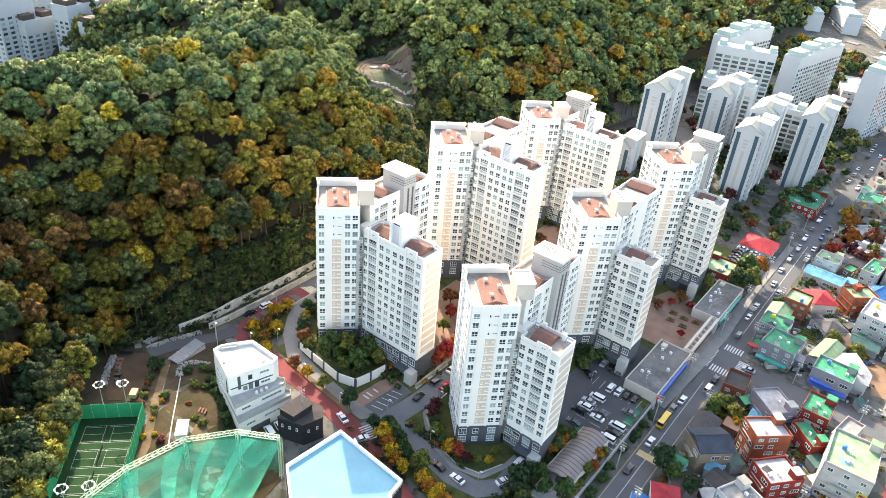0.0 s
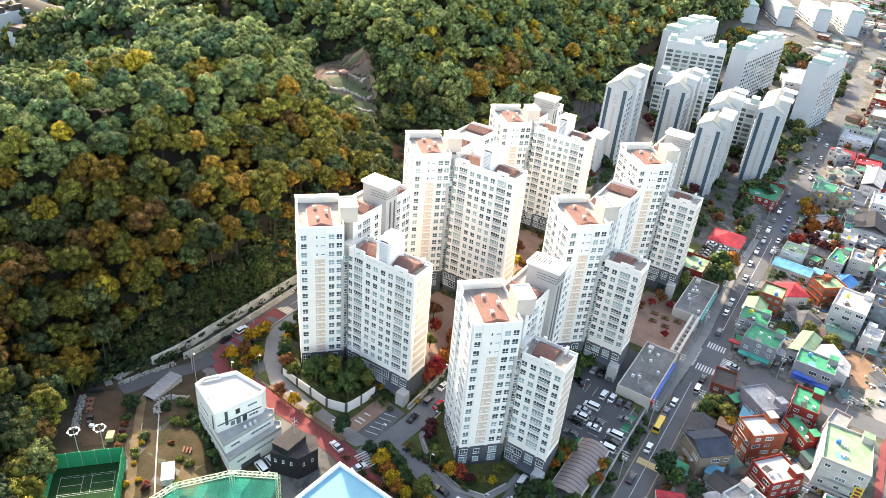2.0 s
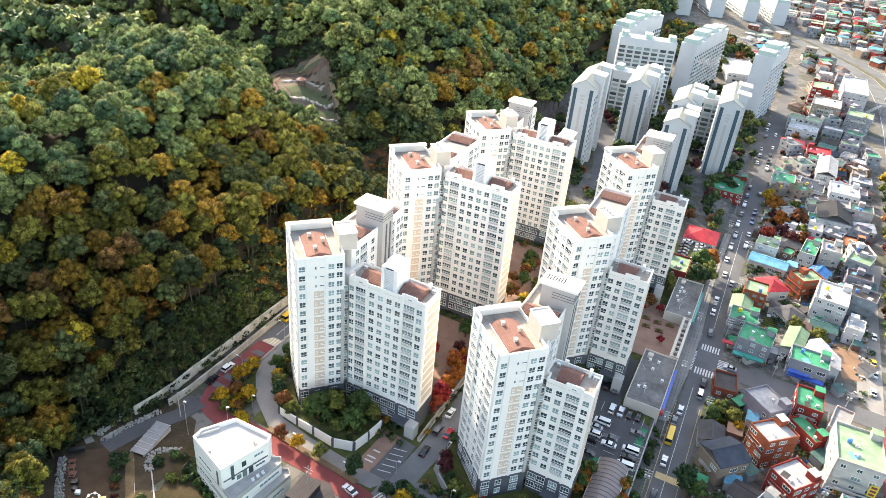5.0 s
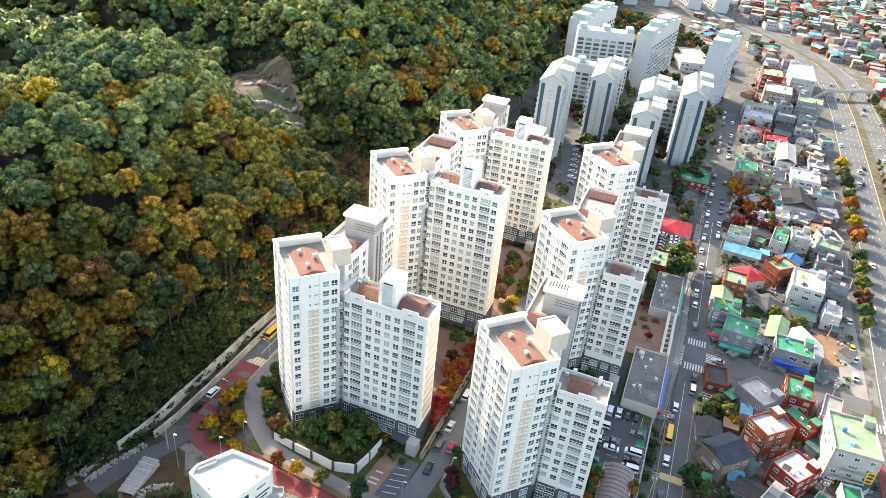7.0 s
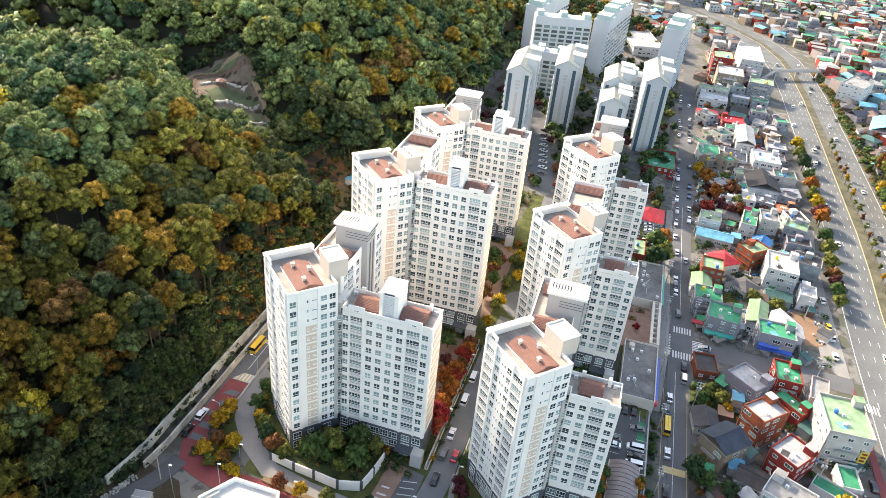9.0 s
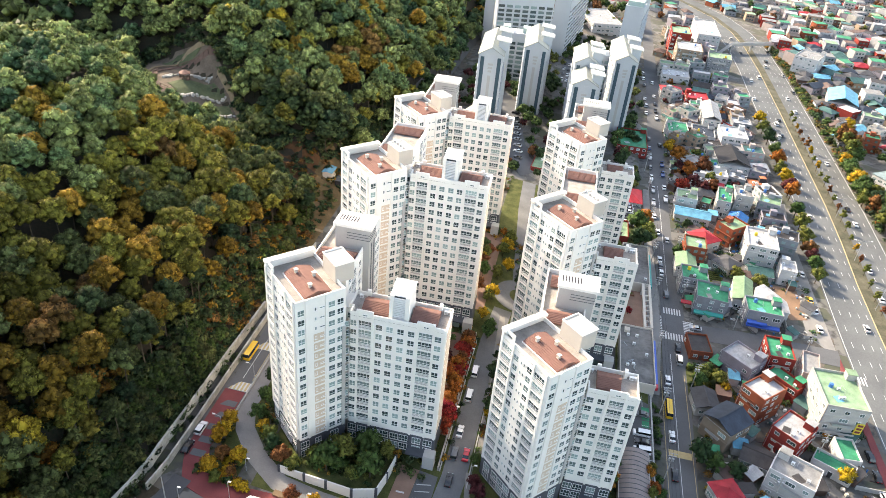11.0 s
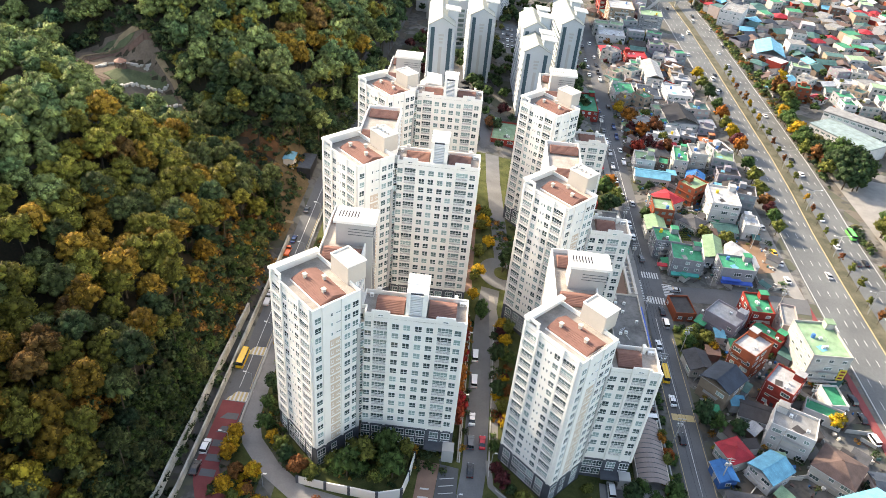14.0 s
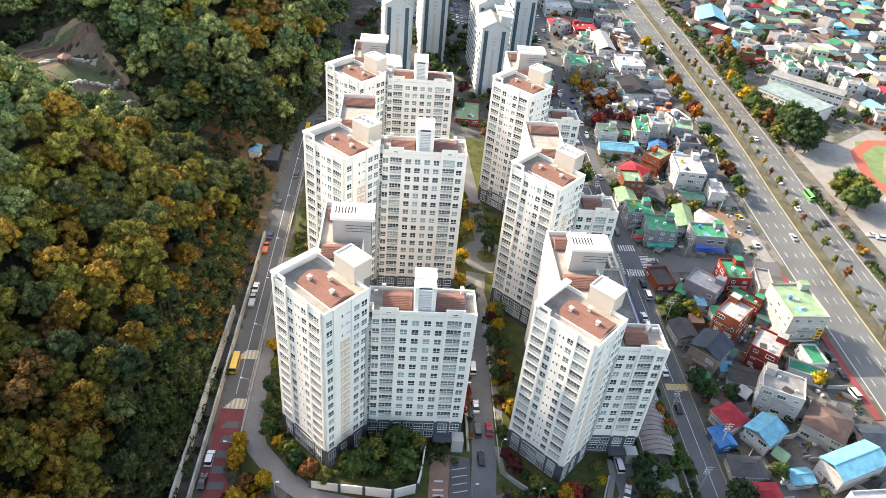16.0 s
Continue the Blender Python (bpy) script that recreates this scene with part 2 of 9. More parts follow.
    def mesh(self, name, *mats, smooth=False):
        me = bpy.data.meshes.new(name)
        me.from_pydata(self.v, [], self.f)
        for k in mats:
            me.materials.append(M[k] if isinstance(k, str) else k)
        me.polygons.foreach_set("material_index", self.m)
        if smooth:
            me.polygons.foreach_set("use_smooth", [True] * len(self.f))
        me.update()
        return me


def part(name, data, parent, label="", kind="", m=None):
    """A mesh under a thing, or under a part of it."""
    ob = new(name, data)
    ob.parent = parent
    if m is not None:
        ob.matrix_basis = m
    if label:
        ob["label"] = label
    if kind:
        ob["kind"] = kind
    return ob


def thing(name, label, category, m=None, group="", kind="", data=None):
    ob = new(name, data)
    if m is not None:
        ob.matrix_basis = m
    return tagged(ob, label, category, group, kind)


def smooth01(a, b, x):
    t = np.clip((np.asarray(x, float) - a) / (b - a), 0, 1)
    return t * t * (3 - 2 * t)


# ---- the lie of the land ----
def hill_toe(y):
    return -168 + 13 * smooth01(280, 345, y) - 9 * smooth01(108, 78, y) + 15 * smooth01(72, 46, y) + 24 * smooth01(46, 15, y)


def valley_axis(x):
    return 243 + 0.5 * np.clip(-191 - np.asarray(x, float), 0, 75)


def height(x, y):
    x, y = np.asarray(x, float), np.asarray(y, float)
    town = np.interp(x, [-170, -159, -148, -130, -104, -90, -60, -44.2, -43.2, 20, 400], [5.6, 5.2, 5.6, 4.6, 4.0, 2.6, 1.0, 0.4, -2.0, -2.0, -2.0])
    town = town + np.clip((y - 150) * 0.025, -0.5, 3.0) * smooth01(-60, -100, x)
    town = town + np.clip((104 - y) * 0.085, 0, 5.5) * smooth01(-118, -132, x)
    # level ground under the sports courts
    town = town + (8.7 - town) * smooth01(31, 19, np.hypot((x + 140) * 0.9, y - 49))
    d = hill_toe(y) - x
    # a gentler foot beside the courts
    d = d - 9 * (1 - np.exp(-np.clip(d, 0, 500) / 9)) * smooth01(116, 98, y)
    prof = np.interp(d, [-1, 0, 4, 9, 13, 20, 30, 43, 54, 65, 82, 100, 130, 200, 400, 900], [0, 0, 3, 9, 14, 20, 26, 33, 40, 46, 51, 50, 47, 44, 42, 40])
    back = smooth01(105, 190, d) * smooth01(235, 175, y)
    # the park's valley runs down to the road between the two hills
    v = y - valley_axis(x)
    fac = 1 - (0.50 - 0.10 * smooth01(62, 80, d)) * smooth01(-55, -22, v) * smooth01(27, 10, v) + 0.15 * smooth01(310, 350, y)
    hill = prof * fac * (1 - back)
    wob = 1.2 * np.sin(x * 0.07 + y * 0.031) * np.sin(y * 0.06 - x * 0.02) * smooth01(10, 40, d)
    return town + hill + wob


AVENUE = [(44.3, 60), (44.6, 200), (45.2, 240), (46.3, 275), (48.6, 310), (50.0, 345), (50.8, 410), (51.6, 480), (52.0, 560), (50.5, 620), (45.5, 670), (34.0, 715), (15.0, 755), (-12.0, 800), (-60.0, 870), (-120.0, 950)]


def avenue_x(y):
    """The middle of the avenue."""
    return float(np.interp(y, [q[1] for q in AVENUE], [q[0] for q in AVENUE]))


def bend(y):
    """How far the avenue swings east of where it begins."""
    return avenue_x(y) - 44.6


def h1(x, y):
    return float(height(x, y))


# ---- ground and roads ----
def axis(lo, hi, step, far):
    a = list(np.arange(lo, hi + 0.1, step))
    g = step
    while a[-1] < far:
        g *= 1.35
        a.append(a[-1] + g)
    g = step
    while a[0] > -far:
        g *= 1.35
        a.insert(0, a[0] - g)
    return np.array(a)


gx, gy = axis(-330, 110, 3.5, 3500), axis(-40, 480, 4, 3500)
# a sharp step where the car park's retaining wall stands
gx = np.sort(np.unique(np.concatenate([gx[(gx < -45.5) | (gx > -42)], [-44.2, -43.2]])))
X, Y = np.meshgrid(gx, gy)
Zg = height(X, Y)
gm = bpy.data.meshes.new("ground")
nx, ny = len(gx), len(gy)
idx = np.arange(nx * ny).reshape(ny, nx)
quads = np.stack([idx[:-1, :-1], idx[:-1, 1:], idx[1:, 1:], idx[1:, :-1]], -1).reshape(-1, 4)
gm.from_pydata(np.stack([X, Y, Zg], -1).reshape(-1, 3).tolist(), [], quads.tolist())
gm.polygons.foreach_set("use_smooth", [True] * len(quads))
wood = smooth01(-1, 5, hill_toe(Y) - X)
at = gm.attributes.new("wood", "FLOAT", "POINT")
at.data.foreach_set("value", wood.reshape(-1).astype(np.float32))


def ground_mat():
    m = bpy.data.materials.new("ground")
    m.use_nodes = True
    nt = m.node_tree
    p = nt.nodes["Principled BSDF"]
    p.inputs["Roughness"].default_value = 0.95
    g = nt.nodes.new("ShaderNodeNewGeometry").outputs["Position"]

    def noise_of(scale, detail=4):
        n = nt.nodes.new("ShaderNodeTexNoise")
        n.inputs["Scale"].default_value = scale
        n.inputs["Detail"].default_value = detail
        nt.links.new(g, n.inputs["Vector"])
        return n.outputs["Fac"]

    def mixed(f, a, b):
        k = nt.nodes.new("ShaderNodeMix")
        k.data_type = "RGBA"
        nt.links.new(f, k.inputs["Factor"])
        for s, c in (("A", a), ("B", b)):
            if isinstance(c, tuple):
                k.inputs[s].default_value = (*c, 1)
            else:
                nt.links.new(c, k.inputs[s])
        return k.outputs["Result"]

    def step(f, a, b):
        k = nt.nodes.new("ShaderNodeMapRange")
        k.inputs["From Min"].default_value, k.inputs["From Max"].default_value = a, b
        nt.links.new(f, k.inputs["Value"])
        return k.outputs[0]

    town = mixed(step(noise_of(0.06), 0.42, 0.58), (0.088, 0.088, 0.088), (0.066, 0.064, 0.048))
    town = mixed(step(noise_of(0.9), 0.3, 0.8), town, (0.12, 0.116, 0.108))
    cell = nt.nodes.new("ShaderNodeTexVoronoi")
    cell.inputs["Scale"].default_value = 0.14
    nt.links.new(g, cell.inputs["Vector"])
    hue = nt.nodes.new("ShaderNodeSeparateColor")
    nt.links.new(cell.outputs["Color"], hue.inputs[0])
    town = mixed(step(hue.outputs[0], 0.55, 0.75), town, (0.148, 0.142, 0.130))
    town = mixed(step(hue.outputs[1], 0.72, 0.80), town, (0.068, 0.072, 0.048))
    town = mixed(step(hue.outputs[2], 0.80, 0.86), town, (0.112, 0.094, 0.074))
    town = mixed(step(noise_of(0.35, 6), 0.52, 0.66), town, (0.05, 0.048, 0.044))
    floor = mixed(step(noise_of(0.12), 0.4, 0.6), (0.026, 0.019, 0.010), (0.014, 0.020, 0.008))
    floor = mixed(step(noise_of(1.4), 0.35, 0.75), floor, (0.040, 0.028, 0.015))
    at = nt.nodes.new("ShaderNodeAttribute")
    at.attribute_name = "wood"
    nt.links.new(mixed(at.outputs["Fac"], town, floor), p.inputs["Base Color"])
    b = nt.nodes.new("ShaderNodeBump")
    b.inputs["Strength"].default_value = 0.4
    nt.links.new(noise_of(1.2), b.inputs["Height"])
    nt.links.new(b.outputs[0], p.inputs["Normal"])
    return m


gm.materials.append(ground_mat())
ground = thing("ground", "sloping town ground rising into a wooded hillside", "ground", kind="structure", data=gm)


def ribbon(name, pts, wid, lift, material, label, category, thick=0.25, kind="structure", step=4.0, group=""):
    """A strip laid over the land along a line of points; wid: its width, or (left, right) of the line."""
    wl, wr = (wid / 2, wid / 2) if not isinstance(wid, tuple) else wid
    line = [Vector((*pts[0], 0))]
    for a, b in zip(pts, pts[1:]):
        a, b = Vector((*a, 0)), Vector((*b, 0))
        n = max(1, int((b - a).length / step))
        line += [a + (b - a) * (i + 1) / n for i in range(n)]
    bld = Build()
    vs, fs = [], []
    for i, p in enumerate(line):
        d = (line[min(i + 1, len(line) - 1)] - line[max(i - 1, 0)]).normalized()
        nrm = Vector((-d.y, d.x, 0))
        l, r = p + nrm * wl, p - nrm * wr
        zl, zr = h1(l.x, l.y) + lift, h1(r.x, r.y) + lift
        vs += [(l.x, l.y, zl), (r.x, r.y, zr), (r.x, r.y, zr - thick), (l.x, l.y, zl - thick)]
        if i:
            k = 4 * i
            fs += [(k - 4, k - 3, k + 1, k), (k - 3, k - 2, k + 2, k + 1), (k, k + 3, k - 1, k - 4)]
    fs += [(0, 3, 2, 1), (k, k + 1, k + 2, k + 3)]
    bld.add(vs, fs)
    return thing(name, label, category, kind=kind, data=bld.mesh(name, material), group=group)


def patch(name, poly, lift, material, label, category, thick=0.3, step=5.0):
    """A piece of flat surfacing over a polygon, draped on the land."""
    bm = bmesh.new()
    f = bm.faces.new([bm.verts.new((x, y, 0)) for x, y in poly])
    xs, ys = [p[0] for p in poly], [p[1] for p in poly]
    for k in range(int(min(xs) // step) + 1, int(max(xs) // step) + 1):
        bmesh.ops.bisect_plane(bm, geom=bm.verts[:] + bm.edges[:] + bm.faces[:], plane_co=(k * step, 0, 0), plane_no=(1, 0, 0))
    for k in range(int(min(ys) // step) + 1, int(max(ys) // step) + 1):
        bmesh.ops.bisect_plane(bm, geom=bm.verts[:] + bm.edges[:] + bm.faces[:], plane_co=(0, k * step, 0), plane_no=(0, 1, 0))
    bmesh.ops.recalc_face_normals(bm, faces=bm.faces[:])
    if bm.faces[:] and sum(q.normal.z for q in bm.faces) < 0:
        bmesh.ops.reverse_faces(bm, faces=bm.faces[:])
    for v in bm.verts:
        v.co.z = h1(v.co.x, v.co.y) + lift
    rim = bmesh.ops.extrude_edge_only(bm, edges=[e for e in bm.edges if e.is_boundary])
    for v in rim["geom"]:
        if isinstance(v, bmesh.types.BMVert):
            v.co.z -= thick
    me = bpy.data.meshes.new(name)
    bm.to_mesh(me)
    bm.free()
    me.materials.append(M[material])
    return thing(name, label, category, kind="structure", data=me)


ribbon("road_west", [(-164, 118), (-163.2, 150), (-163, 200), (-163.2, 260), (-163.6, 330), (-160.5, 420), (-158, 520)], 7.0, 0.10, "asphalt2", "grey asphalt road along the foot of the wooded hill", "road")
ribbon("road_east", [(-36, 60), (-35.6, 150), (-34, 210), (-33.5, 240), (-35, 280), (-34.3, 340), (-33.5, 390), (-32, 470), (-31, 700)], 8.5, 0.10, "asphalt2", "worn grey asphalt street between flats and houses", "road")
ribbon("avenue_west", AVENUE, (18.2, -2.4), 0.10, "avenue", "wide grey asphalt avenue with many lanes", "road", step=8)
ribbon("avenue_east", AVENUE, (-2.4, 15.6), 0.10, "avenue", "wide grey asphalt avenue carriageway with many lanes", "road", step=8)
ribbon("median", AVENUE, 4.8, 0.25, "medianbed", "dull dry planted median strip between the carriageways", "median", step=8)
ribbon("cross_street", [(-32, 221), (-10, 222.5), (8, 222.5), (24, 222)], 9, 0.09, "asphalt2", "short grey asphalt cross street", "road")


# ---- towers ----
def win_mesh(name, wd, ht, cols, rail=0.0, sill=True, splits=0.62):
    """A window standing 6 cm proud of its wall: frame, mullions, glass; rail: height of a balcony rail below the glass."""
    b = Build()
    t, d = 0.09, 0.07
    z0, z1 = -ht / 2, ht / 2
    zb = z0 + rail
    zs = zb + (z1 - zb) * (1 - splits)
    # bands across and up: frame, pane, frame, pane, ... , frame
    xs = [-wd / 2]
    for i in range(cols):
        a = -wd / 2 + t + (wd - 2 * t) * i / cols
        xs += [a + (0.4 * t if i else 0), a + (wd - 2 * t) / cols - (0.4 * t if i < cols - 1 else 0)]
    xs.append(wd / 2)
    up = [z0, zb + t, z1 - t, z1] if splits >= 1 else [z0, zb + t, zs - t / 2, zs + t / 2, z1 - t, z1]
    seen = {}

    def at(x, y, z):
        key = (round(x, 4), round(y, 4), round(z, 4))
        if key not in seen:
            seen[key] = len(b.v)
            b.v.append(key)
        return seen[key]

    def quad(m, *ps):
        b.f.append(tuple(at(*q) for q in ps))
        b.m.append(m)

    for i, (xa, xb) in enumerate(zip(xs, xs[1:])):
        for j, (za, zc) in enumerate(zip(up, up[1:])):
            pane = i % 2 and j % 2
            y = -0.02 if pane else -d
            quad(1 if pane else 0, (xa, y, za), (xb, y, za), (xb, y, zc), (xa, y, zc))
            if pane:
                for p, q in (((xa, za), (xb, za)), ((xb, za), (xb, zc)), ((xb, zc), (xa, zc)), ((xa, zc), (xa, za))):
                    quad(0, (p[0], -d, p[1]), (q[0], -d, q[1]), (q[0], y, q[1]), (p[0], y, p[1]))
    for xa, xb in zip(xs, xs[1:]):
        quad(0, (xa, 0.1, z0), (xb, 0.1, z0), (xb, -d, z0), (xa, -d, z0))
        quad(0, (xa, -d, z1), (xb, -d, z1), (xb, 0.1, z1), (xa, 0.1, z1))
    for za, zc in zip(up, up[1:]):
        quad(0, (-wd / 2, 0.1, za), (-wd / 2, -d, za), (-wd / 2, -d, zc), (-wd / 2, 0.1, zc))
        quad(0, (wd / 2, -d, za), (wd / 2, 0.1, za), (wd / 2, 0.1, zc), (wd / 2, -d, zc))
    if rail:
        b.box(-wd / 2 - 0.06, wd / 2 + 0.06, -0.42, 0, z0 - 0.18, z0, 2)
        b.box(-wd / 2, wd / 2, -0.36, -0.31, zb - 0.08, zb, 0)
        n = int(wd / 0.35)
        for i in range(n + 1):
            x = -wd / 2 + 0.03 + (wd - 0.06) * i / n
            b.box(x - 0.025, x + 0.025, -0.36, -0.32, z0, zb - 0.08, 0)
        b.add([(-wd / 2 + t, -0.08, z0 + 0.05), (wd / 2 - t, -0.08, z0 + 0.05), (wd / 2 - t, -0.08, zb), (-wd / 2 + t, -0.08, zb)], [(0, 1, 2, 3)], 3)
    elif sill:
        b.box(-wd / 2 - 0.08, wd / 2 + 0.08, -0.12, 0, z0 - 0.08, z0, 2)
    return b.mesh(name, "frame", "glass", "white", "greywall")


WIN = {
    "small": win_mesh("window_small", 1.7, 1.75, 2),
    "wide": win_mesh("window_wide", 3.5, 2.35, 4, rail=0.85),
    "tiny": win_mesh("window_tiny", 0.55, 1.0, 1, splits=1),
    "vent": win_mesh("window_vent", 1.3, 0.5, 2, splits=1),
    "base": win_mesh("window_base", 2.3, 2.2, 3, splits=0.6),
}
BEIGE = Build().box(-1.35, 1.35, -0.05, 0.1, -1.25, 1.0).mesh("beige_panel", "beige")
LEDGE = Build().box(-3.0, 3.0, -0.12, 0.1, -0.9, 0.9).mesh("tan_panel", "tan")
CHIM = Build().box(-0.35, 0.35, -0.35, 0.35, 0, 1.0, 0).box(-0.48, 0.48, -0.48, 0.48, 1.0, 1.15, 0).mesh("roof_vent", "palegrey")
ACU = Build().box(-0.45, 0.45, -0.3, 0.3, 0, 0.9).bar((0, -0.3, 0.45), (0, -0.34, 0.45), 0.32, 1, 10).mesh("ac_unit", "frame", "greywall")

P1, P2, P3, P4 = (0, 0), (12.2, -11.8), (20.9, -2.7), (8.7, 9.1)
FLOOR = 2.8


def at_wall(p0, p1, s, z, out=0.0):
    k = math.hypot(p1[0] - p0[0], p1[1] - p0[1])
    dx, dy = (p1[0] - p0[0]) / k, (p1[1] - p0[1]) / k
    return Matrix.Translation((p0[0] + dx * s + dy * out, p0[1] + dy * s - dx * out, z)) @ Matrix.Rotation(math.atan2(dy, dx), 4, "Z")


def parapet(poly, z0, z1, thick=0.28):
    """A wall ring inside a polygon's edge (counter-clockwise)."""
    b = Build()
    n = len(poly)
    inner = []
    for i in range(n):
        p, a, c = Vector(poly[i]), Vector(poly[i - 1]), Vector(poly[(i + 1) % n])
        d1, d2 = (p - a).normalized(), (c - p).normalized()
        n1, n2 = Vector((-d1.y, d1.x)), Vector((-d2.y, d2.x))
        k = (n1 + n2).normalized()
        inner.append(p + k * thick / max(0.3, k.dot(n1)))
    vs = [(x, y, z) for z in (z0, z1) for x, y in poly] + [(q.x, q.y, z) for z in (z0, z1) for q in inner]
    for i in range(n):
        j = (i + 1) % n
        b.add([vs[i], vs[j], vs[n + j], vs[n + i], vs[2 * n + i], vs[2 * n + j], vs[3 * n + j], vs[3 * n + i]], [(0, 1, 2, 3), (5, 4, 7, 6), (3, 2, 6, 7)])
    return b


def gather(b, me, m):
    """Adds a copy of a mesh, moved by m, to a build."""
    n = len(b.v)
    b.v += [tuple(m @ v.co) for v in me.vertices]
    b.f += [tuple(n + i for i in q.vertices) for q in me.polygons]
    b.m += [q.material_index for q in me.polygons]
    return b


def tower(name, p, z0, zt, east_len, east_drop, core, label, rows_only=False):
    """A three-winged block of flats. p: its south-western corner; zt: the top of its corner frame; east_len, east_drop: length of the east wing and how far its roof lies below zt."""
    T = thing(name, label, "apartment building", pose(p[0], p[1], z0), group="blocks of flats on the estate")
    H = zt - z0
    zs, ze, zn = H - 1.6, H - east_drop, H - 3.5
    zd = 7.4
    xe = 21 + east_len
    # walls of the three wings and the joint between them
    sw = [P1, P2, P3, P4]
    ew = [(21.6, -1.5), (xe, -1.5), (xe, 7.0), (17, 7.0), (17, 1.0), (21.6, 1.0)]
    nw = [(8.0, 8.2), (18.6, 4.0), (18.6, 33), (8.0, 33)]
    part("wall", Build().prism(sw, -3, zs - 1.2).mesh("southwest_wing", "white"), T, "white painted wing wall")
    part("wall", Build().prism(ew, -3, ze - 1.2).mesh("east_wing", "white"), T, "white painted wing wall")
    part("wall", Build().prism(nw, -3, zn - 1.2).mesh("north_wing", "white"), T, "white painted wing wall")
    # stone base, a touch proud
    for poly in ([(-.1, 0), (12.2, -11.95), (21.05, -2.7), (8.7, 9.2)], [(21.5, -1.62), (xe + .12, -1.62), (xe + .12, 7.1), (21.5, 7.1)], [(7.9, 8.2), (18.72, 4), (18.72, 33.1), (7.9, 33.1)]):
        part("stone_base", Build().prism(poly, -3, zd).mesh("stone_base", "stone"), T, "dark grey stone cladding at the foot")
    # roofs and parapets
    for poly, z in ((sw, zs), ([(21.6, -1.5), (xe, -1.5), (xe, 7.0), (20.6, 7.0), (20.6, 1.0), (21.6, 1.0)], ze), (nw, zn)):
        part("roof_slab", Build().prism([(Vector(q) * 0.985 + Vector(poly[0]) * 0.015)[:] for q in poly], z - 1.2, z - 1.1).mesh("roof_slab", "roofconc"), T, "grey concrete roof deck")
        part("parapet", parapet(poly, z - 1.2, z).mesh("parapet", "white"), T)
    u, v = (Vector(P2) - Vector(P1)).normalized(), (Vector(P3) - Vector(P2)).normalized()

    def loc(a, b):
        return tuple(Vector(P1) + u * a + v * b)

    # corner frame over the north-western edge
    fr = Build()
    fr.obox(loc(0.25, 6), v, 12.4, 0.5, zs, H - 0.7)
    fr.obox(loc(0.6, 6), v, 12.8, 1.6, H - 0.7, H)
    fr.obox(loc(2.0, 0.25), u, 4.0, 0.5, H - 0.7, H - 0.05)
    fr.obox(loc(3.7, 0.25), u, 0.6, 0.5, zs, H - 0.7)
    part("roof_frame", fr.mesh("roof_frame", "white"), T, "white concrete frame on the roof edge")
    # red roof with vents on the south-west wing
    rr = part("roof", Build().tiled(-5.6, 5.6, -3.2, 3.2, 0, 1.0).mesh("red_roof", "roofred"), T, "red brown tiled gable roof", m=Matrix.Translation((*loc(10.0, 6.2), zs - 0.5)) @ Matrix.Rotation(math.atan2(u.y, u.x), 4, "Z"))
    part("plinth", Build().obox(loc(10.0, 6.2), u, 11.9, 7.2, zs - 1.1, zs - 0.75).mesh("plinth", "white"), T, "white plinth under the red roof")
    for a, b in ((-3.6, -1.2), (-0.6, 1.9), (3.2, -0.8)):
        part("roof_vent", CHIM, rr, m=Matrix.Translation((a, b, 0.55)))
    # lift housing
    bx = Build()
    bx.obox((16.9, 3.6), u, 6.6, 4.9, zs - 1.2, H + 2.0)
    part("lift_housing", bx.mesh("lift_housing", "palegrey"), T, "plain pale grey lift housing")
    bx = parapet([tuple(Vector((16.9, 3.6)) + u * a * 3.4 + v * b * 2.55) for a, b in ((-1, -1), (1, -1), (1, 1), (-1, 1))], H + 2.0, H + 2.35, 0.25)
    part("parapet", bx.mesh("housing_rim", "white"), T)
    if not core:
        for k in range(4):
            part("ac_unit", ACU, T, m=Matrix.Translation((14.8 + k * 1.2, 5.4 - k * 1.2, H + 2.0)))
    # north wing: red roofs and the tall stair core
    for y in (10.2, 25.5):
        part("roof", Build().tiled(-4.2, 4.2, -2.4, 2.4, 0, 1.4, 0.2, 0.4).mesh("red_roof", "roofred"), T, "red brown tiled gable roof", m=pose(13.6, y + 2.6, zn - 0.4))
    if core:
        c = Build().box(11.2, 20.2, 17.6, 23.2, 3, H + 1.7)
        part("stair_core", c.mesh("stair_core", "greywall"), T, "grey rendered stair core")
        c = Build().box(10.7, 20.9, 17.2, 23.8, H + 1.7, H + 2.5)
        part("core_roof", c.mesh("core_roof", "white"), T, "white slotted canopy over the stair core")
        for k in range(7):
            part("slot", SLOT, T, m=Matrix.Translation((11.78 + k * 0.75, 20.6, H + 2.51)))
        c = Build()
        for k in range(3):
            c.box(14.2, 20.3, 17.5, 17.6, H + 0.1 - k * 0.8, H + 0.2 - k * 0.8)
            c.box(20.2, 20.3, 17.6, 23.2, H + 0.1 - k * 0.8, H + 0.2 - k * 0.8)
        for yy in (19.3, 21.4):
            c.box(20.2, 20.26, yy, yy + 0.8, zn - 30, H - 3)
        part("groove", c.mesh("core_grooves", "stone"), T)
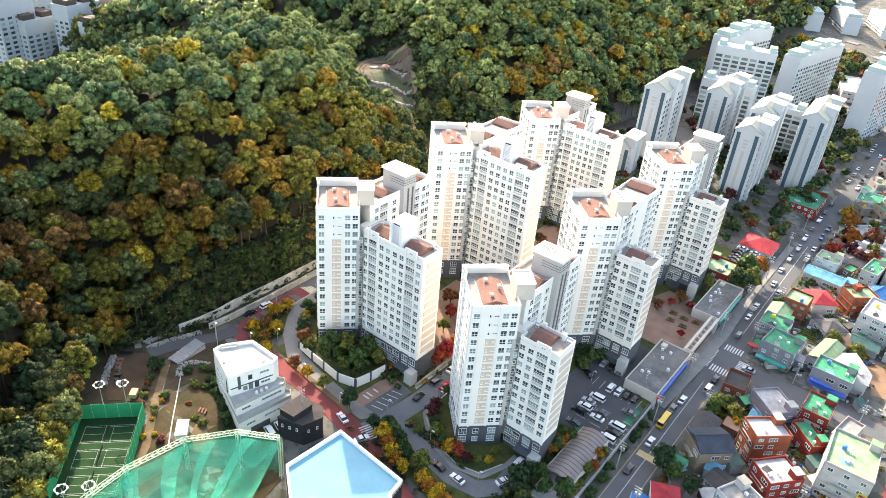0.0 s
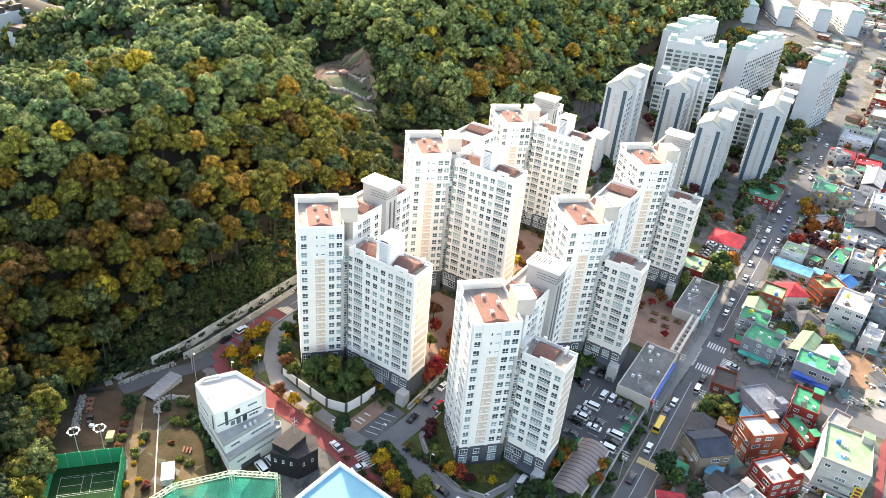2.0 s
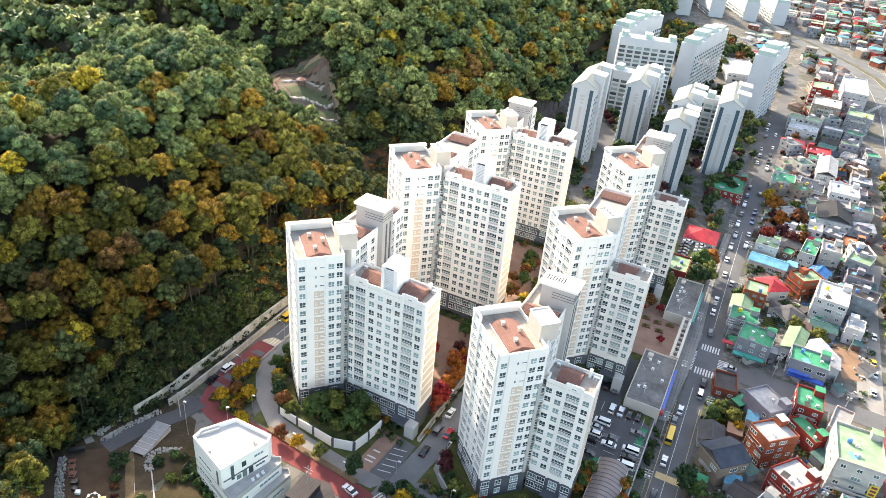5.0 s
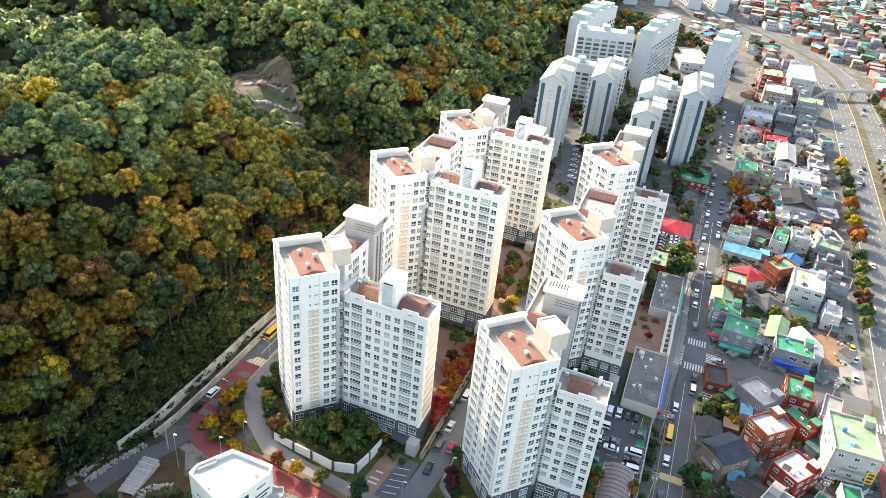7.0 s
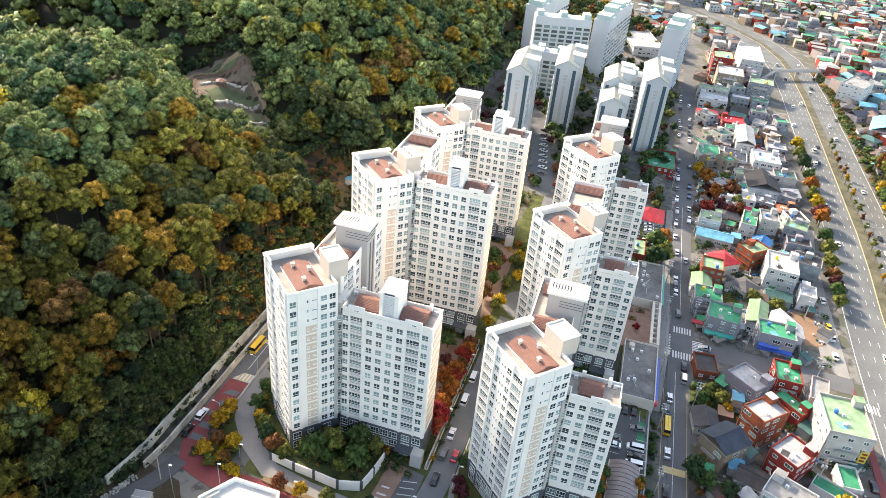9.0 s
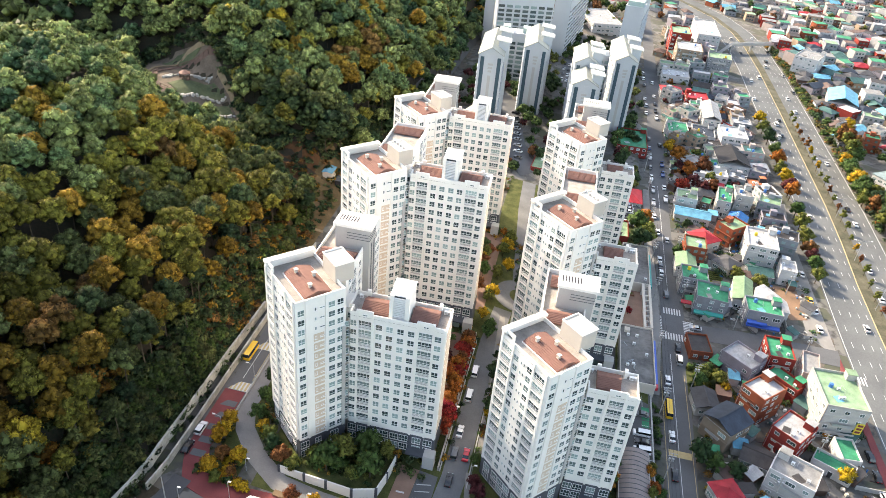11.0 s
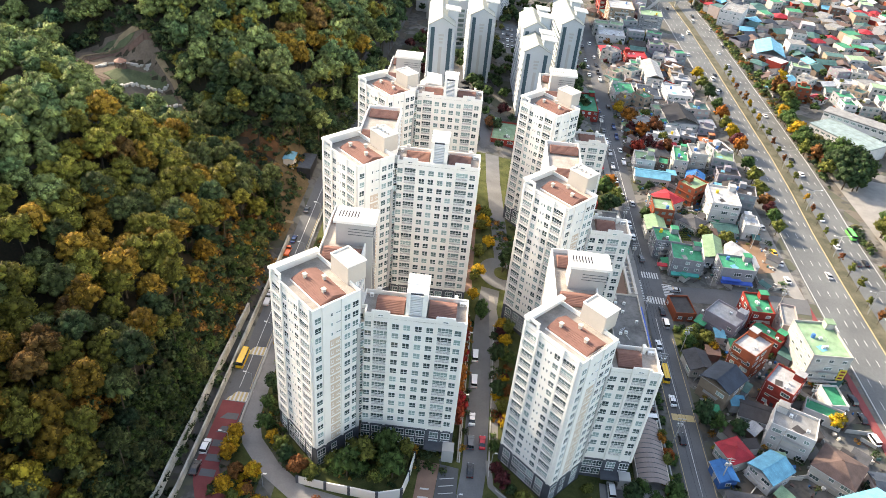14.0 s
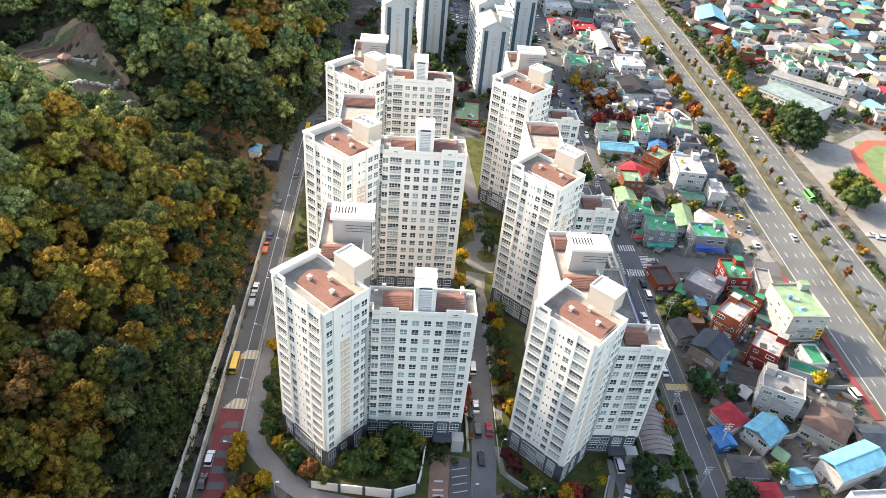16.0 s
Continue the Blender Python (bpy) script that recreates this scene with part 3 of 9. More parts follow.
    # east wing roof: red roofs and a louvred box
    if east_len > 20:
        for x0, x1 in ((23.9, 30.3), (36.1, 42.3)):
            part("roof", Build().tiled(x0, x1, 0.2, 6.0, ze - 0.6, 1.4, 0.1, 0.5, 8).mesh("red_roof", "roofred"), T, "red brown tiled roof")
        lo = Build()
        lo.box(30.8, 31.7, -0.6, 6.2, ze - 1.2, ze + 6.2)
        lo.box(34.6, 35.6, -0.6, 6.2, ze - 1.2, ze + 6.2)
        part("louvre_recess", Build().box(31.7, 34.6, 0.3, 6.15, ze - 1.2, ze + 5.5).mesh("louvre_recess", "stone"), T, "dark recess behind the louvres")
        lo.box(30.7, 35.7, 2.6, 6.3, ze + 6.2, ze + 6.5)
        part("louvre_box", lo.mesh("louvre_box", "white"), T, "white louvred chimney box")
        for k in range(13):
            part("slat", SLAT, T, m=Matrix.Translation((33.15, -0.2, ze - 0.8 + k * 0.5)))
        for k in range(6):
            part("slat", SLAT, T, m=Matrix.Translation((33.15, -0.1 + k * 0.5, ze + 6.15)))
    else:
        part("roof", Build().tiled(23.6, 29.0, 0.2, 6.0, ze - 0.6, 1.4, 0.1, 0.5, 8).mesh("red_roof", "roofred"), T, "red brown tiled roof")
    for a in (22.2, xe - 1.6, xe - 0.9):
        part("ac_unit", ACU, T, m=Matrix.Translation((a, 5.8, ze - 1.1)))
    part("roof_pier", Build().box(23.4, 24.4, 6.4, 7.05, ze - 1.2, ze + 0.9).mesh("roof_pier", "white"), T)
    part("roof_pier", Build().box(xe - 3.4, xe - 2.6, 5.6, 7.05, ze - 1.2, ze + 0.9).mesh("roof_pier", "white"), T)
    small = Build()

    # windows, floor by floor
    def column(p0, p1, s, kind, top, first=0, last=99, stuff=None):
        k = 0
        z = top - 3.35
        while z - 0.8 > zd and k <= last:
            if k >= first and kind in ("tiny", "vent"):
                gather(small, WIN[kind], at_wall(p0, p1, s, z))
            elif k >= first:
                part("window", WIN[kind], T, m=at_wall(p0, p1, s, z))
            z -= FLOOR
            k += 1

    def base_row(p0, p1, ss, kind="base"):
        for s in ss:
            for z in (5.6, 2.6):
                part("window", WIN[kind], T, "white framed window in the stone base", m=at_wall(p0, p1, s, z, 0.13))

    def rib(p0, p1, s, z_lo, z_hi, wd=0.55, dp=0.32, mt="white"):
        k = math.hypot(p1[0] - p0[0], p1[1] - p0[1])
        d = ((p1[0] - p0[0]) / k, (p1[1] - p0[1]) / k)
        c = (p0[0] + d[0] * s + d[1] * dp / 2, p0[1] + d[1] * s - d[0] * dp / 2)
        part("pilaster", Build().obox(c, d, wd, dp, z_lo, z_hi).mesh("pilaster", mt), T)

    # south-west front
    for s, kind in ((2.4, "wide"), (5.7, "small"), (7.6, "tiny"), (8.6, "tiny"), (10.4, "small"), (13.7, "wide")):
        column(P1, P2, s, kind, zs)
    for s, hi in ((0.35, zs), (4.45, zs), (11.7, zs + 0.05), (15.9, zs + 0.05)):
        rib(P1, P2, s, zd, hi)
    base_row(P1, P2, (2.4, 5.7, 8.2, 10.6, 13.7))
    # south-east front
    for s, kind in ((1.3, "small"), (9.0, "small"), (11.2, "small")):
        column(P2, P3, s, kind, zs)
    column(P2, P3, 4.9, "tiny", zs)
    column(P2, P3, 6.6, "vent", zs)
    z, k = zs - 3.35, 0
    while z - 0.8 > zd:
        if k >= 3:
            part("panel", BEIGE, T, "beige painted panel", m=at_wall(P2, P3, 5.7, z + 0.1))
        z -= FLOOR
        k += 1
    rib(P2, P3, 2.6, zd, zs, 0.5, 0.25)
    rib(P2, P3, 7.6, zd, zs, 0.5, 0.25)
    base_row(P2, P3, (1.3, 9.6))
    base_row(P2, P3, (5.0,), "small")
    # east wing front
    e0, e1 = (21.6, -1.5), (xe, -1.5)
    if east_len > 20:
        cols = ((0.9, "small"), (3.7, "wide"), (7.2, "small"), (9.8, "small"), (12.5, "small"), (15.1, "small"), (18.6, "wide"), (21.6, "small"))
        ribs = ((1.9, 1.5), (5.6, 1.5), (16.6, 1.5), (20.5, 1.5), (23.1, 0.0))
    else:
        cols = ((1.0, "small"), (3.6, "small"), (7.0, "wide"), (10.4, "small"))
        ribs = ((5.1, 1.5), (9.0, 1.5), (11.7, 0.0))
    for s, kind in cols:
        column(e0, e1, s, kind, ze)
    for s, up in ribs:
        rib(e0, e1, s, zd, ze + up * 0.6)
    for s, kind in cols:
        if kind == "wide":
            part("parapet", Build().box(21.6 + s - 2.1, 21.6 + s + 2.1, -1.55, -1.25, ze, ze + 0.9).mesh("raised_parapet", "white"), T)
            part("window", WIN["vent"], T, m=at_wall(e0, e1, s, ze - 0.5))
    base_row(e0, e1, [s for s, k in cols])
    # grey strip beside the joint, from the upper floors down
    part("panel", Build().obox((20.62, -3.1), (0.69, 0.72), 0.9, 0.36, zd, zs - 11).mesh("grey_strip", "greywall"), T, "grey painted strip")
    # entrance at the foot of the east wing
    part("entrance_block", Build().box(xe - 2.2, xe + 0.8, -4.6, -1.7, -3, 3.6).mesh("entrance_block", "greywall"), T, "grey entrance block")
    part("entrance_door", Build().box(xe - 6.2, xe - 3.6, -2.0, -1.6, -1, 2.6).mesh("entrance_door", "glass"), T, "dark glazed entrance door")
    part("entrance_canopy", Build().box(xe - 7.0, xe - 2.2, -4.4, -1.6, 2.8, 3.2).mesh("entrance_canopy", "stone"), T, "dark grey entrance canopy")
    # joint between the wings
    column((21.0, 0.9), (21.6, 0.9), 0.0, "small", ze)
    column((18.4, -4.9), (20.9, -2.7), 3.4, "small", ze)
    # east end: tan panels, floor by floor
    z = ze - 3.35
    while z - 0.8 > zd:
        part("panel", LEDGE, T, "tan painted panel", m=at_wall((xe, -1.5), (xe, 7), 4.6, z))
        z -= FLOOR
    rib((xe, -1.5), (xe, 7), 0.3, zd, ze, 0.5, 0.15)
    # east front of the north wing
    for s, kind in ((3.0, "small"), (6.2, "wide"), (11.0, "small"), (21.5, "wide"), (25.5, "small"), (27.6, "small")):
        column((18.6, 4), (18.6, 33), s, kind, zn, last=7 if s < 12 else 99)
    part("small_window", small.mesh("small_window", "frame", "glass", "white", "greywall"), T, "tiny white framed bathroom windows", kind="stuff")
    return T


SLOT = Build().box(-0.17, 0.17, -1.4, 1.4, -0.02, 0.02).mesh("roof_slot", "black")
SLAT = Build().add([(-1.45, -0.17, -0.16), (1.45, -0.17, -0.16), (1.45, 0.15, 0.02), (-1.45, 0.15, 0.02), (-1.45, -0.17, 0.14), (1.45, -0.17, 0.14), (1.45, 0.15, 0.2), (-1.45, 0.15, 0.2)], [(3, 2, 1, 0), (4, 5, 6, 7), (0, 1, 5, 4), (2, 3, 7, 6), (1, 2, 6, 5), (3, 0, 4, 7)]).mesh("slat", "white_metal")

LAB = "white and beige high-rise block of flats with red roofs"
tower("apartment_tower", (-148.6, 135.1), 4.3, 57.5, 24.0, 9.0, True, LAB)
tower("apartment_tower", (-90.8, 134.6), 1.3, 52.1, 12.3, 11.6, True, LAB)
tower("apartment_tower", (-148.7, 190.4), 6.3, 62.0, 24.0, 3.7, False, LAB)
tower("apartment_tower", (-149.2, 252.7), 7.0, 56.0, 24.0, 3.6, True, LAB)
tower("apartment_tower", (-90.7, 189.5), 3.2, 56.7, 12.3, 14.2, False, LAB)
tower("apartment_tower", (-90.6, 250.2), 4.0, 56.4, 12.3, 14.6, True, LAB)


# ---- trees ----
def lobes(rng, rad, hgt, n):
    """Centres and radii of the lobes of a domed crown whose base is at z = 0."""
    out = [(0, 0, hgt * 0.46, rad * 0.66)]
    for i in range(n):
        c = 1 - 1.02 * (i + 0.5) / n
        q = math.sqrt(max(0.0, 1 - c * c))
        a = 2.399963 * i + rng.uniform(-0.35, 0.35)
        r = rad * rng.uniform(0.56, 0.74) * q
        out.append((r * math.cos(a), r * math.sin(a), hgt * (0.38 + 0.40 * c + rng.uniform(-0.09, 0.07)), rad * rng.uniform(0.36, 0.56) * (9 / (n + 3)) ** 0.5))
    return out


OCTA = np.array([(1, 0, 0), (0, 1, 0), (-1, 0, 0), (0, -1, 0), (0, 0, 1), (0, 0, -1)], float)
OCTA_FACES = [(0, 1, 4), (1, 2, 4), (2, 3, 4), (3, 0, 4), (1, 0, 5), (2, 1, 5), (3, 2, 5), (0, 3, 5)]


class Crown:
    """Leaf triangles over the lobes of a crown: corners, shading normals, and how bright each one is."""

    def __init__(self, seed, rad, hgt, n_lobes, leaves, size, core=True, lift=0.0):
        rng = random.Random(seed)
        nr = np.random.RandomState(seed)
        ls = lobes(rng, rad, hgt, n_lobes)
        L = np.array(ls)
        shade = nr.uniform(0.58, 1.50, len(ls))
        area = L[:, 3] ** 2
        area[0] *= 0.5
        pick = nr.choice(len(ls), leaves, p=area / area.sum())
        d = nr.normal(size=(leaves, 3))
        d[:, 2] = np.where(d[:, 2] < -0.3, -d[:, 2], d[:, 2])
        d /= np.linalg.norm(d, axis=1)[:, None]
        c = L[pick, :3] + d * (L[pick, 3] * nr.uniform(0.80, 1.16, leaves))[:, None] * np.array([1, 1, 0.88])
        face = d + nr.normal(scale=0.5, size=(leaves, 3))
        face /= np.linalg.norm(face, axis=1)[:, None]
        t = np.cross(face, nr.normal(size=(leaves, 3)))
        t /= np.linalg.norm(t, axis=1)[:, None]
        b = np.cross(face, t)
        s = (size * nr.uniform(0.6, 1.4, leaves))[:, None]
        tri = [np.stack([c + t * s, c - t * s * 0.55 + b * s * 0.8, c - t * s * 0.55 - b * s * 0.8], 1)]
        whole = c - np.array([0, 0, hgt * 0.30])
        whole /= np.linalg.norm(whole, axis=1)[:, None]
        n = d * 0.62 + whole * 0.45 + nr.normal(scale=0.16, size=(leaves, 3))
        nrm = [np.repeat((n / np.linalg.norm(n, axis=1)[:, None])[:, None, :], 3, 1)]
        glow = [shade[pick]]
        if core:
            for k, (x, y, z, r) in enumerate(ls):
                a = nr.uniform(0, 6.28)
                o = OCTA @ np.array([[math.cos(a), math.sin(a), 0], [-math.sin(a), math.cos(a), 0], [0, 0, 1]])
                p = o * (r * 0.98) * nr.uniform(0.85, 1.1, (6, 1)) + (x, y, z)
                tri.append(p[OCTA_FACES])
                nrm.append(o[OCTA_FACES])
                # core tint cut to 0.86: inner crown shade put into the colour
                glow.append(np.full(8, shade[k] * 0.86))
        self.tri, self.nrm, self.glow = np.concatenate(tri), np.concatenate(nrm), np.concatenate(glow)
        self.tri[..., 2] += lift


def tri_mesh(name, v, nrm, material, tint=None):
    """A mesh of loose triangles with a shading normal, and where given a colour, at each corner."""
    n = len(v) // 3
    me = bpy.data.meshes.new(name)
    me.vertices.add(len(v))
    me.vertices.foreach_set("co", np.ascontiguousarray(v, np.float32).reshape(-1))
    me.loops.add(3 * n)
    me.loops.foreach_set("vertex_index", np.arange(3 * n, dtype=np.int32))
    me.polygons.add(n)
    me.polygons.foreach_set("loop_start", np.arange(0, 3 * n, 3, dtype=np.int32))
    at = me.attributes.new("swell", "FLOAT_VECTOR", "POINT")
    at.data.foreach_set("vector", np.ascontiguousarray(nrm, np.float32).reshape(-1))
    if tint is not None:
        at = me.attributes.new("tint", "FLOAT_COLOR", "POINT")
        at.data.foreach_set("color", np.ascontiguousarray(tint, np.float32).reshape(-1))
    me.materials.append(material)
    me.update(calc_edges=True)
    return me


def forest_mesh(name, spots, kinds, material):
    """All the trees of a wood in one mesh. spots: x, y, z, height scale, turn, kind, r, g, b."""
    vs, ns, cols = [], [], []
    for x, y, z, s, a, k, r, g, b in spots:
        q = kinds[int(k)]
        ca, sa = math.cos(a), math.sin(a)
        turn = np.array([[ca, sa, 0], [-sa, ca, 0], [0, 0, 1]])
        vs.append((q.tri.reshape(-1, 3) @ turn) * s + (x, y, z))
        ns.append(q.nrm.reshape(-1, 3) @ turn)
        c = np.ones((len(q.glow), 4))
        c[:, :3] = np.outer(q.glow, (r, g, b))
        cols.append(np.repeat(c, 3, 0))
    return tri_mesh(name, np.concatenate(vs), np.concatenate(ns), material, np.concatenate(cols))


FOLIAGE = [(0.036, 0.062, 0.028), (0.068, 0.098, 0.038), (0.120, 0.138, 0.046), (0.215, 0.186, 0.034), (0.310, 0.168, 0.026), (0.240, 0.120, 0.038), (0.46, 0.31, 0.035)]
LEAF = leaf_mat("forest_leaves")


def wood_edge(y):
    """Where the trees begin: the foot of the hill, and farther east beside the courts."""
    if y < 104:
        return float(np.interp(y, [15, 36, 54, 62, 75, 88, 104], [-128, -145, -159, -166, -175, -181, -181]))
    return float(hill_toe(y)) - 3.0 - 8.0 * float(smooth01(96, 112, y) * smooth01(235, 205, y))


# the clearing of the valley park and the bare ground below it
CLEARING = [(-244, 248), (-256, 253), (-271, 271), (-279, 293), (-264, 297), (-243, 291), (-235, 286), (-226, 278), (-220, 271), (-213, 262), (-203, 256.5), (-196, 264), (-178, 264), (-160, 258), (-160, 234), (-176, 232), (-196, 243), (-208, 249), (-220, 250), (-232, 252)]


def inside(poly, x, y):
    odd = False
    for (xa, ya), (xb, yb) in zip(poly, poly[1:] + poly[:1]):
        if (ya > y) != (yb > y) and x < xa + (xb - xa) * (y - ya) / (yb - ya):
            odd = not odd
    return odd


def woodland():
    rng = random.Random(7)
    near, far = [], []
    y = -30.0
    while y < 900:
        far_row = y > 470
        step = 6.05 if not far_row else 9.0
        x = wood_edge(y)
        while x > (-560 if y > 250 else -410 if y > 130 else -335):
            st = step if x > -320 else 9.5
            px, py = x + rng.uniform(-0.40, 0.40) * st, y + rng.uniform(-0.40, 0.40) * step
            d = float(hill_toe(py)) - px
            x -= st
            park = inside(CLEARING, px, py)
            if park or px > wood_edge(py) + 1.5:
                continue
            # leaf colour: autumn shades drift in patches and thicken towards the foot of the hill
            n = noise.noise(Vector((px * 0.018, py * 0.018, 3.1))) + (0.30 + 0.42 * float(smooth01(85, 130, py))) * math.exp(-((d - 32) / 20) ** 2) - 0.22
            if py < 195:
                n += 0.30 * float(smooth01(195, 150, py)) * (1 - 0.5 * float(smooth01(60, 95, d)))
            u = rng.random() + 0.6 * n
            k = 0 if u < 0.22 else 1 if u < 0.52 else 2 if u < 0.76 else 3 if u < 0.98 else 4 if u < 1.20 else 5
            if rng.random() < 0.012:
                k = 6
            if d < 9 and 96 < py < 260 and rng.random() < 0.8:
                k = rng.choice((1, 1, 0, 2))
            j = rng.uniform(0.8, 1.25)
            if py > 330 and k > 2 and rng.random() < 0.6:
                k = rng.choice((0, 1, 2))
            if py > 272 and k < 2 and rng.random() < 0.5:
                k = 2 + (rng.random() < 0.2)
            # upper slope shifted to paler olive to stand in for haze
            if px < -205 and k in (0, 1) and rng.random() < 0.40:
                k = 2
            if 9 < d < 58 and 94 < py < 250 and k < 3 and rng.random() < 0.66:
                k = rng.choice((2, 2, 3, 3, 3, 4))
            if d < 11 and 160 < py < 215 and rng.random() < 0.6:
                continue
            if d > 55 and 165 < py < 272 and k > 2 and rng.random() < 0.8:
                k = rng.choice((1, 2, 2))
            # crest and second hill brightened: haze and sunlight put into the leaf colour
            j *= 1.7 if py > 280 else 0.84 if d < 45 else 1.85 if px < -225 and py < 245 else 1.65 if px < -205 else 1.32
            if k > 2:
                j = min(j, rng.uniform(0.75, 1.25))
            # southern lower slope darkened: its shade is put into the leaf colour
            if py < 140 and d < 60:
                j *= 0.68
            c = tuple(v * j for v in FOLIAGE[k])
            s = rng.uniform(0.75, 1.2)
            if d < 13 and 96 < py < 270:
                s *= 0.72
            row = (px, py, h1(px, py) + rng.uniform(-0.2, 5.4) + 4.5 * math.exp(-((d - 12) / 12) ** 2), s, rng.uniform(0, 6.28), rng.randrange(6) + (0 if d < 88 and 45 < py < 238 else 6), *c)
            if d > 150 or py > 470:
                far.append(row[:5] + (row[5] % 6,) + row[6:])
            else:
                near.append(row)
        y += step
    return near, far


NEAR, FAR = woodland()
# low woods behind the crest, round the far estate
wr = random.Random(77)
for i in range(1000):
    x, y = wr.uniform(-600, -335) if i % 2 else wr.uniform(-440, -335), wr.uniform(60, 400) if i % 2 else wr.uniform(120, 270)
    if h1(x, y) > 40 or (x + 445) ** 2 / 28 ** 2 + (y - 205) ** 2 / 45 ** 2 < 1 and wr.random() < 0.5:
        continue
    c = FOLIAGE[wr.choice((0, 1, 1, 2, 3))]
    FAR.append((x, y, h1(x, y) + 1.5, wr.uniform(0.6, 1.0), wr.uniform(0, 6.28), wr.randrange(6), *c))
# tall trees beside the courts
for i in range(26):
    y = 66 - i * 2.1
    x = -158.5 + (54.6 - y) * 1.08 - wr.uniform(0, 9) * (i % 2) - (3 if y > 56 else 0)
    c = FOLIAGE[wr.choice((2, 2, 3, 3, 1, 5))]
    NEAR.append((x, y, h1(x, y) + wr.uniform(0.5, 2.5), wr.uniform(0.85, 1.15), wr.uniform(0, 6.28), wr.randrange(6), *c))
# trees standing close round the clearing
for i in range(150):
    k = wr.randrange(len(CLEARING))
    (xa, ya), (xb, yb) = CLEARING[k], CLEARING[(k + 1) % len(CLEARING)]
    f, o = wr.random(), wr.uniform(1.5, 11)
    ln = math.hypot(xb - xa, yb - ya)
    for sg in (-1, 1):
        x, y = xa + (xb - xa) * f + sg * o * (yb - ya) / ln, ya + (yb - ya) * f - sg * o * (xb - xa) / ln
        if x < -186 and not inside(CLEARING, x, y) and not inside(CLEARING, x + 2.2, y) and not inside(CLEARING, x, y - 2.2):
            q = wr.uniform(0.9, 1.4)
            NEAR.append((x, y, h1(x, y) + wr.uniform(-0.5, 3.0), wr.uniform(0.6, 0.95), wr.uniform(0, 6.28), 6 + wr.randrange(6), *(v * q for v in FOLIAGE[wr.choice((1, 1, 2, 2, 3))])))
# one tall yellow tree stands out on the second hill
NEAR.append((-195.5, 354.5, h1(-195.5, 354.5) + 0.5, 1.5, 0.4, 2, 0.36, 0.25, 0.03))
NEAR.append((-293, 263, h1(-293, 263) + 4, 1.0, 0.2, 1, 0.16, 0.055, 0.05))
NEAR.append((-176, 338, h1(-176, 338) + 3, 1.1, 1.4, 3, 0.36, 0.20, 0.03))
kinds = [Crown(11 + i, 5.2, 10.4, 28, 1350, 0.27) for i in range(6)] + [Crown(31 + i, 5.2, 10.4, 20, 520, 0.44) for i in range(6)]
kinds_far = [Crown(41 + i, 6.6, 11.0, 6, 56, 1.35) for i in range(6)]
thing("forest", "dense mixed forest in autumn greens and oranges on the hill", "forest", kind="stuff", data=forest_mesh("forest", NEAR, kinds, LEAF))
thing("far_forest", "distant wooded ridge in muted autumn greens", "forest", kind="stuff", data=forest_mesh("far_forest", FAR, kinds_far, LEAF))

# trunks under the crowns
tb = Build()
for x, y, z, s, a, k, r, g, b in NEAR:
    g0 = h1(x, y)
    if float(hill_toe(y)) - x < 60:
        tb.bar((x, y, g0 - 0.3), (x + math.cos(a) * 0.5, y + math.sin(a) * 0.5, z + 6 * s), 0.22 * s, 0, 5, 0.08)
thing("tree_trunks", "dark bare trunks of the forest edge", "tree trunks", kind="stuff", data=tb.mesh("tree_trunks", "bark"))

# scrub on the bank above the west road
rng = random.Random(21)
scrub = []
kinds_s = [Crown(71 + i, 1.5, 1.9, 4, 70, 0.34, core=False) for i in range(4)]
for i in range(3000):
    y = rng.uniform(52, 330)
    d = rng.uniform(-0.4, 15) if rng.random() < 0.8 else rng.uniform(8, 24)
    if 205 < y < 272:
        d = rng.uniform(3, 24)
        if rng.random() < 0.6:
            continue
    x = float(hill_toe(y)) - d
    c = FOLIAGE[rng.choice((0, 0, 1, 1, 1, 1, 2, 2, 4 if 152 < y < 270 else 1, 5 if 152 < y < 270 else 0, 5 if 158 < y < 215 else 1, 4 if 158 < y < 215 else 0))]
    # scrub tint lowered southwards: the bank's shade is painted into the leaves
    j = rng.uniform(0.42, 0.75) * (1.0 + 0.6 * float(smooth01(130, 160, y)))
    if -170.6 < x < -166.9 and 96 < y < 215 and rng.random() < 0.75:
        continue
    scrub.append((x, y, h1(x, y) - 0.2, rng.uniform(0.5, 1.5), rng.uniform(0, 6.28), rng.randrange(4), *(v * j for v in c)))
# shrubs round the park clearing
for i in range(520):
    k = rng.randrange(len(CLEARING))
    f = rng.random()
    (xa, ya), (xb, yb) = CLEARING[k], CLEARING[(k + 1) % len(CLEARING)]
    if max(xa, xb) > -178 or 13 <= k <= 16 and rng.random() < 0.6:
        continue
    x, y = xa + (xb - xa) * f + rng.uniform(-2.2, 2.2), ya + (yb - ya) * f + rng.uniform(-2.2, 2.2)
    scrub.append((x, y, h1(x, y) - 0.3, rng.uniform(0.8, 2.0), rng.uniform(0, 6.28), rng.randrange(4), *FOLIAGE[rng.choice((0, 0, 1, 1, 2))]))
saplings = []
